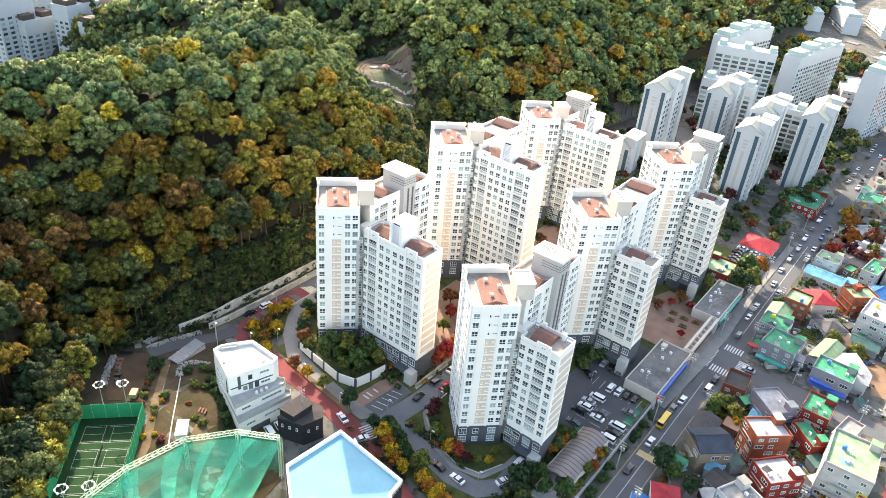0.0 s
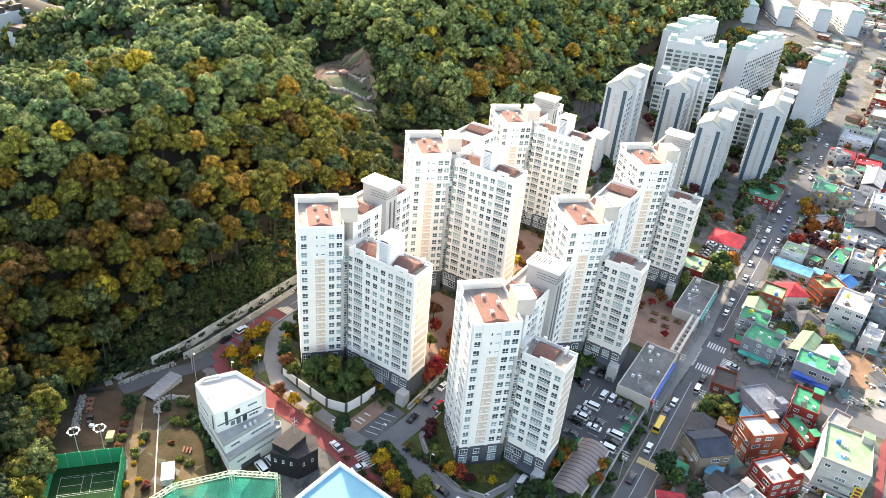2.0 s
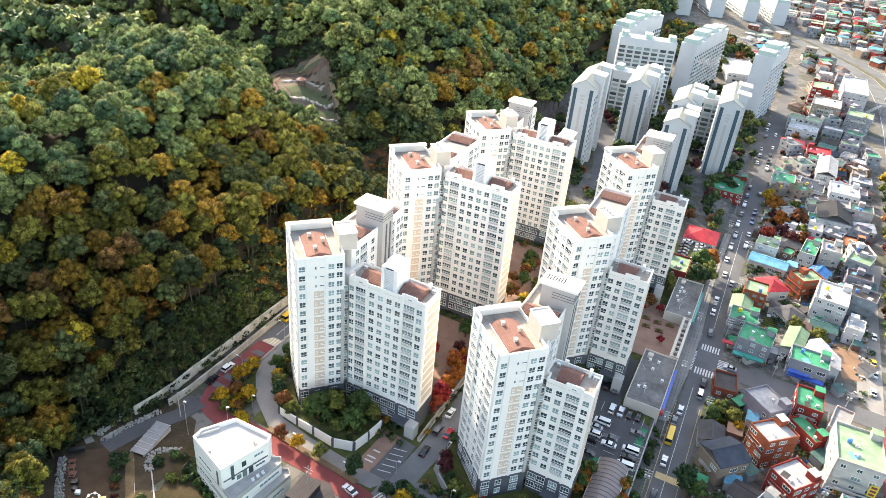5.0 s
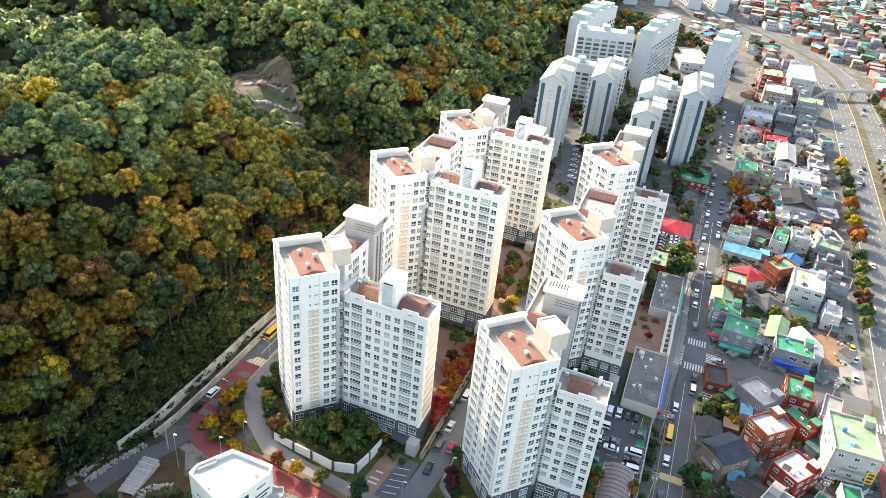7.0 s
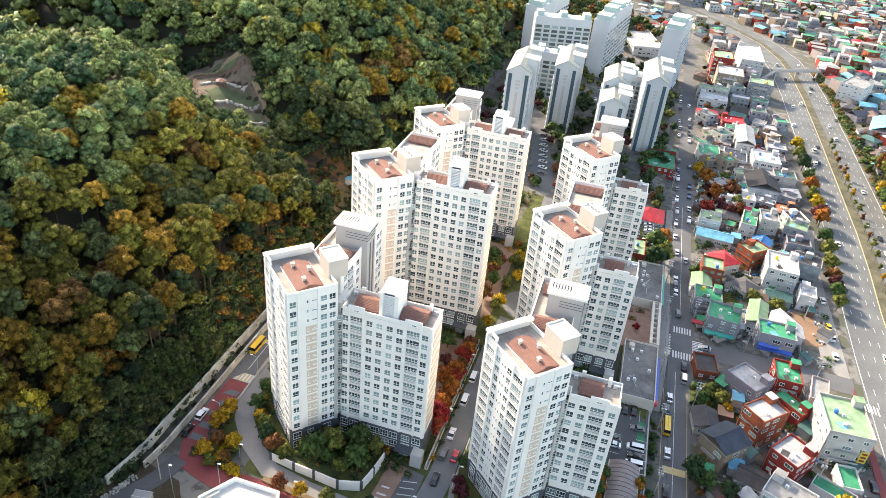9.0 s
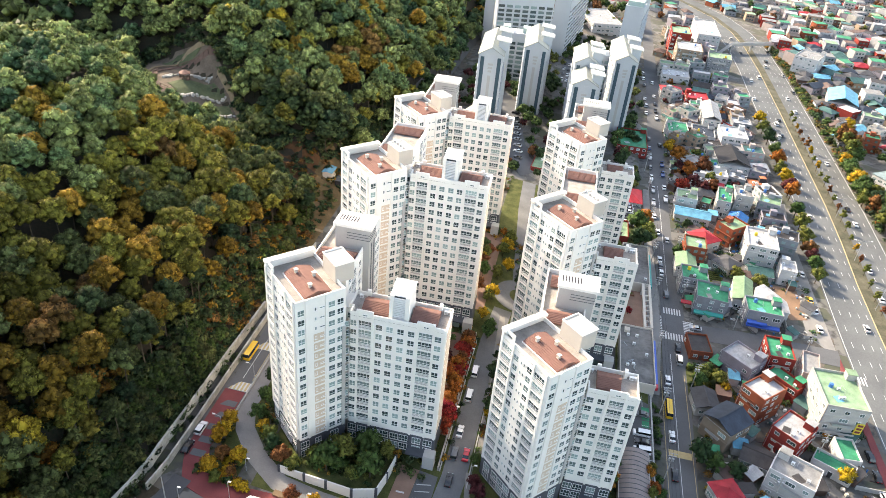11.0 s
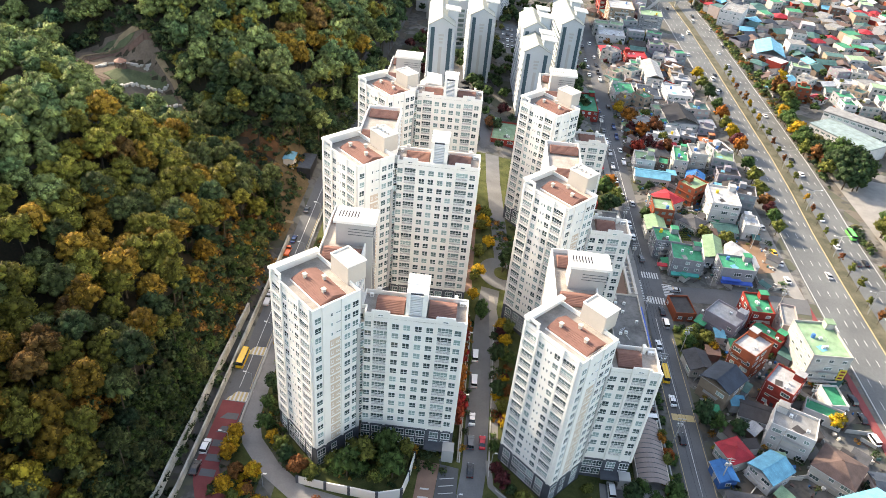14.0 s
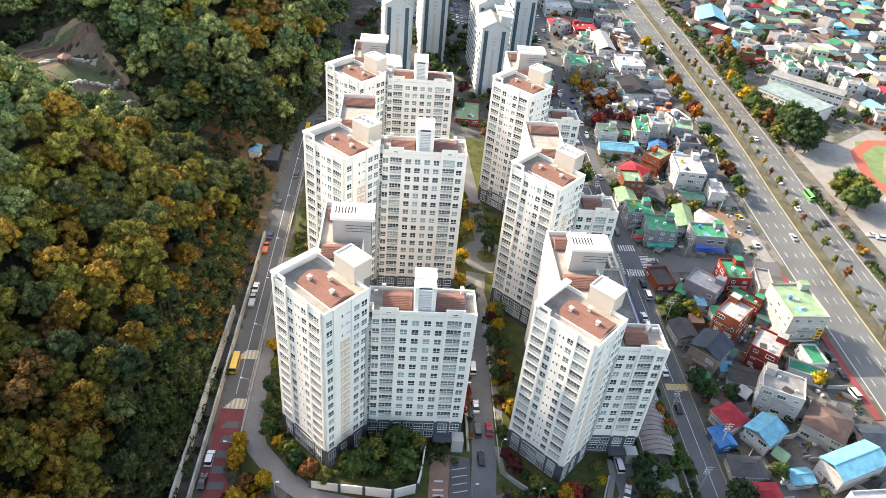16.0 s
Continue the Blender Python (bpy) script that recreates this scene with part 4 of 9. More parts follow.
for i in range(640):
    y, d = rng.uniform(92, 235), rng.uniform(4.6, 11.5)
    if y > 150 and rng.random() < 0.7 or rng.random() < 0.2:
        continue
    x = float(hill_toe(y)) - d
    # bank shade mixed into sapling colour, easing off north of y 130
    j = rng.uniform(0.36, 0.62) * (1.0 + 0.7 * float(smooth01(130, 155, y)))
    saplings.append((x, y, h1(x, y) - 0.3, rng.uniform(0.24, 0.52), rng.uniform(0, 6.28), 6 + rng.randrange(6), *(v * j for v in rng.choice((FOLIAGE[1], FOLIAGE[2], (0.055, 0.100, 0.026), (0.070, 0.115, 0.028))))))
for i in range(420):
    y, d = rng.uniform(58, 128), rng.uniform(4, 44)
    x = min(float(hill_toe(y)), wood_edge(y)) - d
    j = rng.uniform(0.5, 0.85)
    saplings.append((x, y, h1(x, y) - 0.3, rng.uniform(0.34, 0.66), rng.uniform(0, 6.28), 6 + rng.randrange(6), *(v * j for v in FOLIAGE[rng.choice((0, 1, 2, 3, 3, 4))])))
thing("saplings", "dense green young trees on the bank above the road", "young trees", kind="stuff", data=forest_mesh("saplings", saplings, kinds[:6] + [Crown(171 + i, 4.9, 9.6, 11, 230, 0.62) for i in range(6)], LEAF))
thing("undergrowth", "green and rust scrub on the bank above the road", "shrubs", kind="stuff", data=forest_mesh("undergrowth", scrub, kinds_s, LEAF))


def crown_mesh(name, c, material):
    return tri_mesh(name, c.tri.reshape(-1, 3), c.nrm.reshape(-1, 3), material)


LEAFS = {
    "green": leaf_mat("green_leaves", (0.060, 0.105, 0.030)),
    "dark": leaf_mat("dark_green_leaves", (0.034, 0.064, 0.026)),
    "olive": leaf_mat("olive_leaves", (0.125, 0.14, 0.032)),
    "yellow": leaf_mat("yellow_leaves", (0.42, 0.26, 0.02)),
    "orange": leaf_mat("orange_leaves", (0.33, 0.12, 0.022)),
    "red": leaf_mat("red_leaves", (0.30, 0.035, 0.025)),
    "maroon": leaf_mat("maroon_leaves", (0.085, 0.022, 0.022)),
    "rust": leaf_mat("rust_leaves", (0.18, 0.075, 0.028)),
}


def trunk_mesh(seed, top):
    b = Build()
    rng = random.Random(seed)
    b.bar((0, 0, -0.4), (0.05, 0, top * 0.55), 0.13, 0, 7, 0.11)
    b.bar((0.05, 0, top * 0.55), (0, 0.05, top * 0.95), 0.11, 0, 6, 0.03)
    for i in range(5):
        a = 1.26 * i + rng.uniform(-.3, .3)
        z = top * rng.uniform(0.38, 0.6)
        b.bar((0, 0, z), (math.cos(a) * 1.3, math.sin(a) * 1.3, z + top * 0.22), 0.06, 0, 5, 0.02)
    return b.mesh("trunk", "bark")


TRUNKS = [trunk_mesh(5 + i, 5.0) for i in range(3)]
CROWN = {}
for kname in LEAFS:
    CROWN[kname] = [crown_mesh("crown", Crown(100 + 7 * i + len(kname), 2.2, 4.6, 9, 420, 0.25, lift=0.55), LEAFS[kname]) for i in range(3)]
    CROWN[kname + "_bush"] = [crown_mesh("bush", Crown(200 + 7 * i + len(kname), 1.1, 1.3, 5, 150, 0.19), LEAFS[kname]) for i in range(2)]
    CROWN[kname + "_tall"] = [crown_mesh("crown", Crown(300 + 7 * i + len(kname), 1.5, 6.8, 10, 340, 0.27, lift=0.5), LEAFS[kname]) for i in range(2)]
WORD = {"green": "green leafy", "dark": "dark green", "olive": "olive green", "yellow": "bright yellow", "orange": "orange autumn", "red": "bright red maple", "maroon": "dark maroon", "rust": "rust brown"}
trng = random.Random(99)


def tree(x, y, kind, s=1.0, z=None, group="", shape=""):
    s *= 1.35
    t = thing("tree", f"{WORD[kind]} tree with a thin bare trunk", "tree", Matrix.Translation((x, y, h1(x, y) if z is None else z)) @ Matrix.Rotation(trng.uniform(0, 6.28), 4, "Z") @ Matrix.Diagonal((s, s, s * trng.uniform(0.9, 1.15), 1)), group=group)
    part("trunk", trng.choice(TRUNKS), t, "dark brown trunk")
    part("crown", trng.choice(CROWN[kind + shape]), t)
    return t


def bush(x, y, kind, s=1.0, z=None):
    return thing("bush", f"{WORD[kind]} low rounded garden shrub", "shrub", Matrix.Translation((x, y, (h1(x, y) if z is None else z) - 0.1)) @ Matrix.Rotation(trng.uniform(0, 6.28), 4, "Z") @ Matrix.Diagonal((s, s, s, 1)), data=trng.choice(CROWN[kind + "_bush"]), group="garden shrubs")


def grove(name, label, spots, size=1.0):
    """Many trees too far to tell apart, in one mesh. spots: x, y, kind, scale."""
    cols = {"green": (0.065, 0.11, 0.035), "dark": (0.040, 0.072, 0.03), "olive": (0.13, 0.14, 0.04), "yellow": (0.42, 0.28, 0.03), "orange": (0.33, 0.13, 0.03), "rust": (0.18, 0.08, 0.03), "maroon": (0.09, 0.03, 0.028), "red": (0.3, 0.04, 0.03)}
    r = random.Random(len(spots))
    rows = [(x, y, h1(x, y) + 0.2 * s, s * 0.52, r.uniform(0, 6.28), r.randrange(6), *cols[k]) for x, y, k, s in spots]
    return thing(name, label, "trees", kind="stuff", data=forest_mesh(name, rows, kinds_g, LEAF))


kinds_g = [Crown(141 + i, 5.0, 9.5, 7, 90, 1.0) for i in range(6)]


# ---- the estate's grounds ----
patch("estate_lawn", [(-158, 113), (-128, 111.5), (-104, 109), (-60, 100), (-44.6, 100), (-44.6, 300), (-158, 300)], 0.04, "grass", "patchy estate lawn and planting beds", "lawn", 0.1, 6.0)
ribbon("red_road", [(-163.2, 141), (-163.4, 120), (-159.5, 110.6), (-150, 108), (-137, 108.6), (-121, 108.2), (-102, 105.4), (-88, 101.5), (-74, 96.5), (-58, 90), (-38, 82)], 6.2, 0.13, "redroad", "worn red coated street past the estate gate", "road")
M["drive"] = mat("grey_drive_surface", (0.140, 0.142, 0.146), 0.9, 0.2, 0.15, 0.2, fine=2.5, world=True, col2=(0.185, 0.187, 0.19))
M["driveconc"] = mat("worn_drive_concrete", (0.215, 0.21, 0.205), 0.9, 0.25, 0.2, 0.2, fine=2.5, world=True)
ribbon("estate_drive_west", [(-158.2, 205), (-157.8, 150), (-157.2, 136), (-154.5, 129), (-147.5, 121), (-139, 115.2), (-128, 113.4), (-112, 112), (-101, 112.5)], 5.0, 0.11, "driveconc", "pale concrete drive curving round the garden", "drive")
ribbon("estate_drive_middle", [(-100, 108), (-98.2, 118), (-97, 130), (-96.6, 160), (-96.2, 185), (-94.5, 204)], 6.4, 0.12, "drive", "grey asphalt drive between the towers", "drive")
ribbon("estate_drive_north", [(-90.5, 222), (-92, 240), (-95, 275), (-96, 300)], 6.0, 0.12, "drive", "grey asphalt drive between the far towers", "drive")
ribbon("estate_drive_south", [(-99, 113), (-91, 117.5), (-83, 114.3), (-73, 112.6), (-65, 114), (-60.5, 119.5), (-60.5, 131)], 5.6, 0.14, "drive", "grey asphalt drive round the garden of a tower", "drive")
patch("roundabout", [(-90.1 + 9.0 * math.cos(k * math.pi / 12), 213.7 + 9.0 * math.sin(k * math.pi / 12)) for k in range(24)], 0.16, "drive", "grey asphalt turning circle", "roundabout")
patch("courtyard_paving", [(-128, 143), (-101, 143), (-101, 186), (-128, 186)], 0.08, "brickpave", "reddish paved courtyard between two towers", "paving")
patch("courtyard_paving", [(-126, 200), (-101, 200), (-101, 249), (-126, 249)], 0.08, "brickpave", "reddish paved courtyard between two towers", "paving")
patch("forecourt", [(-107.1, 114.3), (-101.4, 114.4), (-101, 129), (-105.9, 129.5)], 0.13, "asphalt2", "grey forecourt beside the tower's door", "forecourt")
patch("gate_paving", [(-112, 114.2), (-107.2, 114.3), (-106, 129.5), (-111, 130)], 0.14, "brickpave", "red brick forecourt by the tower's door", "paving")
patch("footpath", [(-92.6, 140), (-91.0, 140), (-91.0, 186), (-93.2, 200), (-95, 200)], 0.13, "pave", "pale footpath through the planting", "path")
patch("car_park", [(-70, 150), (-44.7, 150), (-44.7, 176), (-55, 181), (-55, 206), (-70, 206)], 0.11, "asphalt", "dark asphalt car park beside a tower", "car park")
patch("plaza", [(-72, 209.7), (-42.9, 209.7), (-42.9, 236.3), (-53.3, 236.3), (-54, 246), (-66, 246), (-72, 226)], 0.15, "brickpave", "paved entrance plaza between the shops", "plaza")
patch("east_pavement", [(-42.9, 184), (-40.3, 184), (-38.6, 212), (-38.2, 240), (-39.6, 280), (-39.0, 330), (-42, 330), (-42.9, 250)], 0.24, "pave", "grey block pavement along the shops", "pavement", 0.3)
patch("frontage", [(15, 232), (23.5, 222), (23.5, 310), (27, 340), (18, 340)], 0.08, "pave", "service lane beside the avenue", "lane", step=10)
patch("verge", [(22.2, 150), (25, 150), (23.8, 222), (22.0, 214)], 0.24, "redroad", "red cycle path beside the avenue", "verge", step=12)
patch("school_yard", [(72, 200), (140, 200), (150, 345), (128, 350), (100, 330), (72, 335)], 0.08, "pave", "grey paved yard beyond the avenue", "yard", step=12)
M["turf"] = mat("worn_green_turf", (0.14, 0.20, 0.09), 0.9, 0.3, 0.2, 0.2, fine=2.0, world=True)
patch("sports_field", [(100, 268), (150, 262), (155, 340), (112, 335), (97, 300)], 0.12, "turf", "green turf of the school sports field", "sports field", step=12)
patch("sand_patch", [(112, 282), (140, 276), (146, 322), (122, 324), (110, 304)], 0.16, "sand", "bare sandy middle of the sports field", "sports field", step=12)
M["baygreen"] = mat("green_bay_paint", (0.03, 0.19, 0.10), 0.85, 0.25, 0.5, world=True)
M["track"] = mat("red_running_track", (0.34, 0.10, 0.07), 0.9, 0.15, 0.3, world=True)
ribbon("running_track", [(104, 272), (100, 300), (106, 322), (120, 334), (150, 336)], 5.5, 0.14, "track", "red running track", "track", step=6)


def marks(name, label, boxes, material="paint", lift=0.03, over="road"):
    """Painted marks on a road: one piece for each."""
    for (x, y, lx, ly, rot) in boxes:
        z = h1(x, y) + 0.10 + lift
        ob = thing(name, label, "road marking", pose(x, y, z, 0, 0, rot), kind="structure", data=Build().box(-lx / 2, lx / 2, -ly / 2, ly / 2, -0.02, 0.006).mesh(name, material), group=name)


cw = [(-36.6 + i * 0.95, 231.2, 0.5, 3.8, 0) for i in range(7)] + [(-36.7 + i * 0.95, 216.0, 0.5, 3.8, 0) for i in range(7)]
cw += [(-28.3, 219.5 + i * 0.95, 3.6, 0.5, 0) for i in range(8)] + [(-39.4, 215.5 + i * 0.95, 3.2, 0.5, 0) for i in range(13)]
marks("crossing_stripe", "white zebra crossing stripe on asphalt", cw, lift=0.06)
marks("crossing_stripe", "white zebra crossing stripe on asphalt", [(24.5 + i * 1.0, 213 - i * 0.25, 0.5, 4.2, 0) for i in range(6)], lift=0.06)
marks("crossing_stripe", "white zebra crossing stripe on asphalt", [(-101.5 + i * 0.75, 108.6 - 0.28 * i, 0.4, 3.6, -20) for i in range(7)], lift=0.09)
for pts, paint, label in (([(-35.7, 86), (-35.7, 206)], "paint", "thin white lane line on grey asphalt"), ([(-34.6, 241), (-34.6, 336)], "paint", "thin white lane line on grey asphalt"), ([(-163.1, 146), (-163.1, 330)], "paint", "thin white lane line on grey asphalt"), ([(-160.2, 146), (-160.2, 326)], "yellowpaint", "thin yellow edge line on asphalt"), ([(-31.8, 126), (-31.8, 196)], "yellowpaint", "thin yellow edge line on asphalt"), ([(-39.4, 126), (-39.4, 196)], "yellowpaint", "thin yellow edge line on asphalt")):
    ribbon("lane_line", pts, 0.15, 0.15, paint, label, "road marking", 0.04, step=2.0)
dash = []
for k in range(30):
    y = 145 + k * 10
    for lane in (-14.6, -10.8, -7.6, -4.6):
        dash.append((avenue_x(y) + lane, y, 0.15, 3.2, 0))
    for lane in (5.6, 8.8, 12.0):
        dash.append((avenue_x(y) + lane, y + 4, 0.15, 3.2, 0))
marks("lane_dash", "short white lane dash on the avenue", [q for q in dash if q[1] < 220], lift=0.05)
far_dash = Build()
for k in range(44):
    y = 222 + k * 10
    for lane in (-14.6, -10.8, -7.6, -4.6, 5.6, 8.8, 12.0):
        c = avenue_x(y) + lane
        far_dash.box(c - 0.075, c + 0.075, y - 1.6, y + 1.6, -1.87, -1.845)
thing("lane_dash", "short white lane dashes on the far avenue", "road marking", kind="stuff", data=far_dash.mesh("lane_dash", "paint"))
for wid in ((2.9, -2.5),):
    ribbon("median_line", AVENUE[:-3], wid, 0.14, "yellowpaint", "yellow line along the median", "road marking", 0.05, step=8)
for wid in ((17.7, -17.5), (-14.9, 15.1)):
    ribbon("edge_line", AVENUE[:-3], wid, 0.14, "paint", "thin white line along the avenue's edge", "road marking", 0.05, step=8)
for y0, n in ((141.2, 9), (158.8, 9)):
    hump = thing("speed_hump", "pale yellow and white striped speed hump", "speed hump", pose(-163.2, y0 + 1.7, h1(-163, y0) + 0.12), kind="structure", group="speed humps")
    part("hump_body", Build().box(-3.3, 3.3, -1.7, 1.7, -0.1, 0.07).mesh("hump_body", "paint"), hump)
    for k in range(6):
        part("stripe", Build().box(-3.1 + k * 1.1, -2.5 + k * 1.1, -1.68, 1.68, 0.05, 0.076).mesh("stripe", "yellowpaint"), hump)
for y0 in (118, 122.5, 127, 131.5, 136):
    marks("road_band", "grey asphalt band in the red coating", [(-163.2, y0, 5.6, 2.1, 0)], "asphalt2", lift=0.06)
marks("road_band", "pale yellow hatched crossing band", [(-35.4, 160.5, 6.6, 2.6, 0)], "yellowpaint", lift=0.05)

marks("forecourt_line", "thin pale line in the forecourt paving", [(-104.2, 116.5 + 2.2 * k, 4.4, 0.22, 12) for k in range(5)], lift=0.06)
marks("bay_mark", "pale unreadable marking on the red brick paving", [(-109.4, 117.5, 2.6, 0.5, 0), (-109.4, 119.0, 2.6, 0.5, 0), (-109.2, 121.5, 2.2, 0.5, 0)], lift=0.065)
marks("parking_bay", "green painted parking bay on asphalt", [(-45.9, 171.6, 2.6, 5.4, 0), (-56.0, 152.8, 2.9, 3.8, 0), (-45.9, 167.2, 2.4, 2.6, 0)], "baygreen", lift=0.04)
marks("bay_line", "thin white parking bay line", [(-62.2 + 2.6 * k, 176.8, 0.12, 4.8, 0) for k in range(7)] + [(-46.2, 153.5 + 2.6 * k, 4.6, 0.12, 0) for k in range(6)] + [(-58.6, 158.6 + 2.6 * k, 4.8, 0.12, 0) for k in range(6)] + [(-53.4, 158.6 + 2.6 * k, 4.6, 0.12, 0) for k in range(4)], lift=0.04)
# walls along the roads
def run_wall(name, pts, thick, h, below, material, label, category="wall"):
    b = Build()
    vs, fs = [], []
    line = []
    for a, c in zip(pts, pts[1:]):
        n = max(1, int(math.hypot(c[0] - a[0], c[1] - a[1]) / 5))
        line += [(a[0] + (c[0] - a[0]) * i / n, a[1] + (c[1] - a[1]) * i / n) for i in range(n)]
    line.append(pts[-1])
    for i, p in enumerate(line):
        q, r = Vector(line[max(0, i - 1)]), Vector(line[min(len(line) - 1, i + 1)])
        d = (r - q).normalized()
        n = Vector((-d.y, d.x)) * thick / 2
        z = h1(*p)
        vs += [(p[0] + n.x, p[1] + n.y, z - below), (p[0] - n.x, p[1] - n.y, z - below), (p[0] - n.x, p[1] - n.y, z + h), (p[0] + n.x, p[1] + n.y, z + h)]
        if i:
            k = 4 * i
            fs += [(k - 3, k + 1, k + 2, k - 2), (k - 2, k + 2, k + 3, k - 1), (k - 1, k + 3, k, k - 4)]
    fs += [(0, 1, 2, 3), (k + 3, k + 2, k + 1, k)]
    b.add(vs, fs)
    return thing(name, label, category, data=b.mesh(name, material), kind="structure")


run_wall("retaining_wall", [(-168.0, 104), (-167.2, 112), (-167.1, 160), (-167.0, 215)], 0.5, 2.6, 1.5, "palewall", "pale concrete retaining wall below the wood")
run_wall("retaining_wall", [(-172.6, 96), (-170.4, 110), (-169.9, 150), (-169.4, 176)], 0.6, 3.0, 4.0, "palewall", "upper pale concrete retaining wall below the wood")
run_wall("road_barrier", [(-159.3, 128), (-159.4, 200), (-159.5, 290)], 0.35, 0.9, 0.6, "conc", "low concrete barrier along the road")
run_wall("retaining_wall", [(-43.7, 112), (-43.7, 183)], 0.4, 1.0, 3.4, "conc", "tall concrete retaining wall of the car park")
run_wall("kerb", [(-91.5, 124.5), (-84, 119.2), (-74, 116.9), (-67.5, 118.8), (-64.6, 126)], 0.4, 0.3, 0.3, "kerb", "pale kerb round the garden bed", "kerb")
run_wall("kerb", [(-101, 131), (-100.4, 186)], 0.3, 0.3, 0.3, "kerb", "pale kerb along the drive", "kerb")
run_wall("kerb", [(-93.2, 128), (-93.0, 186)], 0.3, 0.3, 0.3, "kerb", "pale kerb along the drive", "kerb")
for pts in ([(-139, 112.0), (-128, 111)], [(-128, 111), (-108, 109.4)]):
    run_wall("hedge_bank", pts, 1.6, 0.5, 0.3, "dirt", "low planted bank beside the drive", "bank")

# garden wall with dark piers
gw = [(-140.2, 118.4), (-133.2, 117.6), (-127.3, 117.1), (-120.4, 116.4), (-114.6, 118.2), (-113.4, 123.5), (-112.6, 129.5)]
wall = thing("garden_wall", "off-white garden wall with dark grey piers", "wall", pose(0, 0, 0), kind="structure")
for a, c in zip(gw, gw[1:]):
    z0, z1 = h1(*a) - 0.5, 7.2
    d = (c[0] - a[0], c[1] - a[1])
    part("wall_panel", Build().obox(((a[0] + c[0]) / 2, (a[1] + c[1]) / 2), d, math.hypot(*d) - 0.5, 0.3, z0, z1).mesh("wall_panel", "white"), wall)
for p in gw:
    part("pier", Build().obox(p, (1, 0.1), 0.7, 0.5, h1(*p) - 0.5, 7.3).mesh("pier", "stone"), wall)
patch("garden_bed", [(-140, 119), (-133, 118.2), (-120.4, 117), (-115, 118.7), (-113.4, 129.5), (-118, 133), (-126.5, 133), (-127, 131), (-136.2, 122.4), (-144, 129)], 2.0, "grass", "raised garden bed of shrubs at a tower's foot", "garden bed", 3.0)

patch("garden_plot", [(-31, 187), (-22, 188), (-15, 192), (-19, 200), (-25, 203), (-31, 201)], 0.12, "grass", "overgrown green garden plot between the houses", "garden plot")
plot = random.Random(15)
for k in range(34):
    bush(plot.uniform(-30.5, -19), plot.uniform(188.5, 201), plot.choice(("green", "green", "olive", "dark")), plot.uniform(0.7, 1.5))
# planting on the estate
rg = random.Random(5)


def scatter(n, x0, x1, y0, y1, kinds, s0, s1, z=None, bushes=0.0, group="", shape=""):
    for i in range(n):
        x, y = rg.uniform(x0, x1), rg.uniform(y0, y1)
        k = rg.choice(kinds)
        if rg.random() < bushes:
            bush(x, y, k, rg.uniform(0.8, 1.5), z)
        else:
            tree(x, y, k, rg.uniform(s0, s1), z, group, shape)


# garden of the first tower
for i in range(44):
    x, y = rg.uniform(-138, -115), rg.uniform(118.8, 130)
    if y > 120.5 + abs(x + 136) * 0.55 and x < -122:
        continue
    k = rg.choice(("green", "green", "green", "dark", "olive", "green"))
    (tree if rg.random() < 0.6 else bush)(x, y, k, rg.uniform(0.6, 0.95) if rg.random() < .7 else 1.3, 6.4)
for x, y, k in ((-146, 126, "olive"), (-149, 129, "yellow"), (-144, 123.5, "dark"), (-152, 133, "green"), (-153, 139, "green"), (-153.5, 146, "dark"), (-140.5, 121, "rust"), (-137, 119.8, "olive"), (-153, 154, "olive"), (-154, 162, "yellow"), (-154, 171, "green"), (-154, 182, "yellow")):
    tree(x, y, k, rg.uniform(0.6, 0.95))
# bed between the west road and the drive
for i in range(62):
    x, y = rg.uniform(-156.5, -145), rg.uniform(110.5, 134)
    if x > -150 - (y - 118) * 0.8:
        continue
    k = rg.choice(("orange", "orange", "yellow", "olive", "olive", "green", "yellow", "rust"))
    if rg.random() < 0.5:
        tree(x, y, k, rg.uniform(0.5, 0.9))
    else:
        bush(x, y, k, rg.uniform(1.1, 1.9))
for y in (122.5, 126, 129.5, 162, 174, 196):
    tree(-155.6 if y > 140 else -158.6, y, "yellow", 0.8)
# maples in the courtyard
for x, y, k in ((-103.5, 150, "red"), (-104.5, 156, "rust"), (-106, 163, "orange"), (-103, 168, "red"), (-108, 171, "maroon"), (-104, 176, "red"), (-112, 158, "olive"), (-115, 166, "red"), (-110, 180, "green"), (-120, 172, "rust"), (-118, 155, "green"), (-103, 146, "rust")):
    tree(x, y, k, rg.uniform(0.8, 1.15))
for k in range(12):
    tree(-102.9 + rg.uniform(-0.8, 0.8), 143 + 3.6 * k, rg.choice(("orange", "orange", "red", "rust", "orange")), rg.uniform(0.7, 1.0))
run_wall("courtyard_wall", [(-101.5, 131), (-101.3, 160), (-101.1, 187)], 0.35, 1.5, 0.8, "palewall", "pale concrete wall along the courtyard", "wall")
scatter(14, -124, -103, 204, 246, ("green", "yellow", "rust", "olive"), 0.7, 1.1)
# garden of the second tower
for x, y, k in ((-91.5, 129, "maroon"), (-90, 125.5, "maroon"), (-87.5, 123.5, "dark"), (-84.5, 121.4, "olive"), (-81, 119.4, "green"), (-78, 118, "yellow"), (-75.5, 119, "red"), (-72.5, 119.5, "maroon"), (-70, 121, "olive"), (-67.5, 123, "yellow"), (-68, 127, "olive"), (-92.5, 136, "green")):
    tree(x, y, k, rg.uniform(0.55, 0.9))
for i in range(30):
    bush(rg.uniform(-93, -70), 118 + rg.uniform(0, 3), rg.choice(("green", "maroon", "olive", "dark")), rg.uniform(0.7, 1.2))
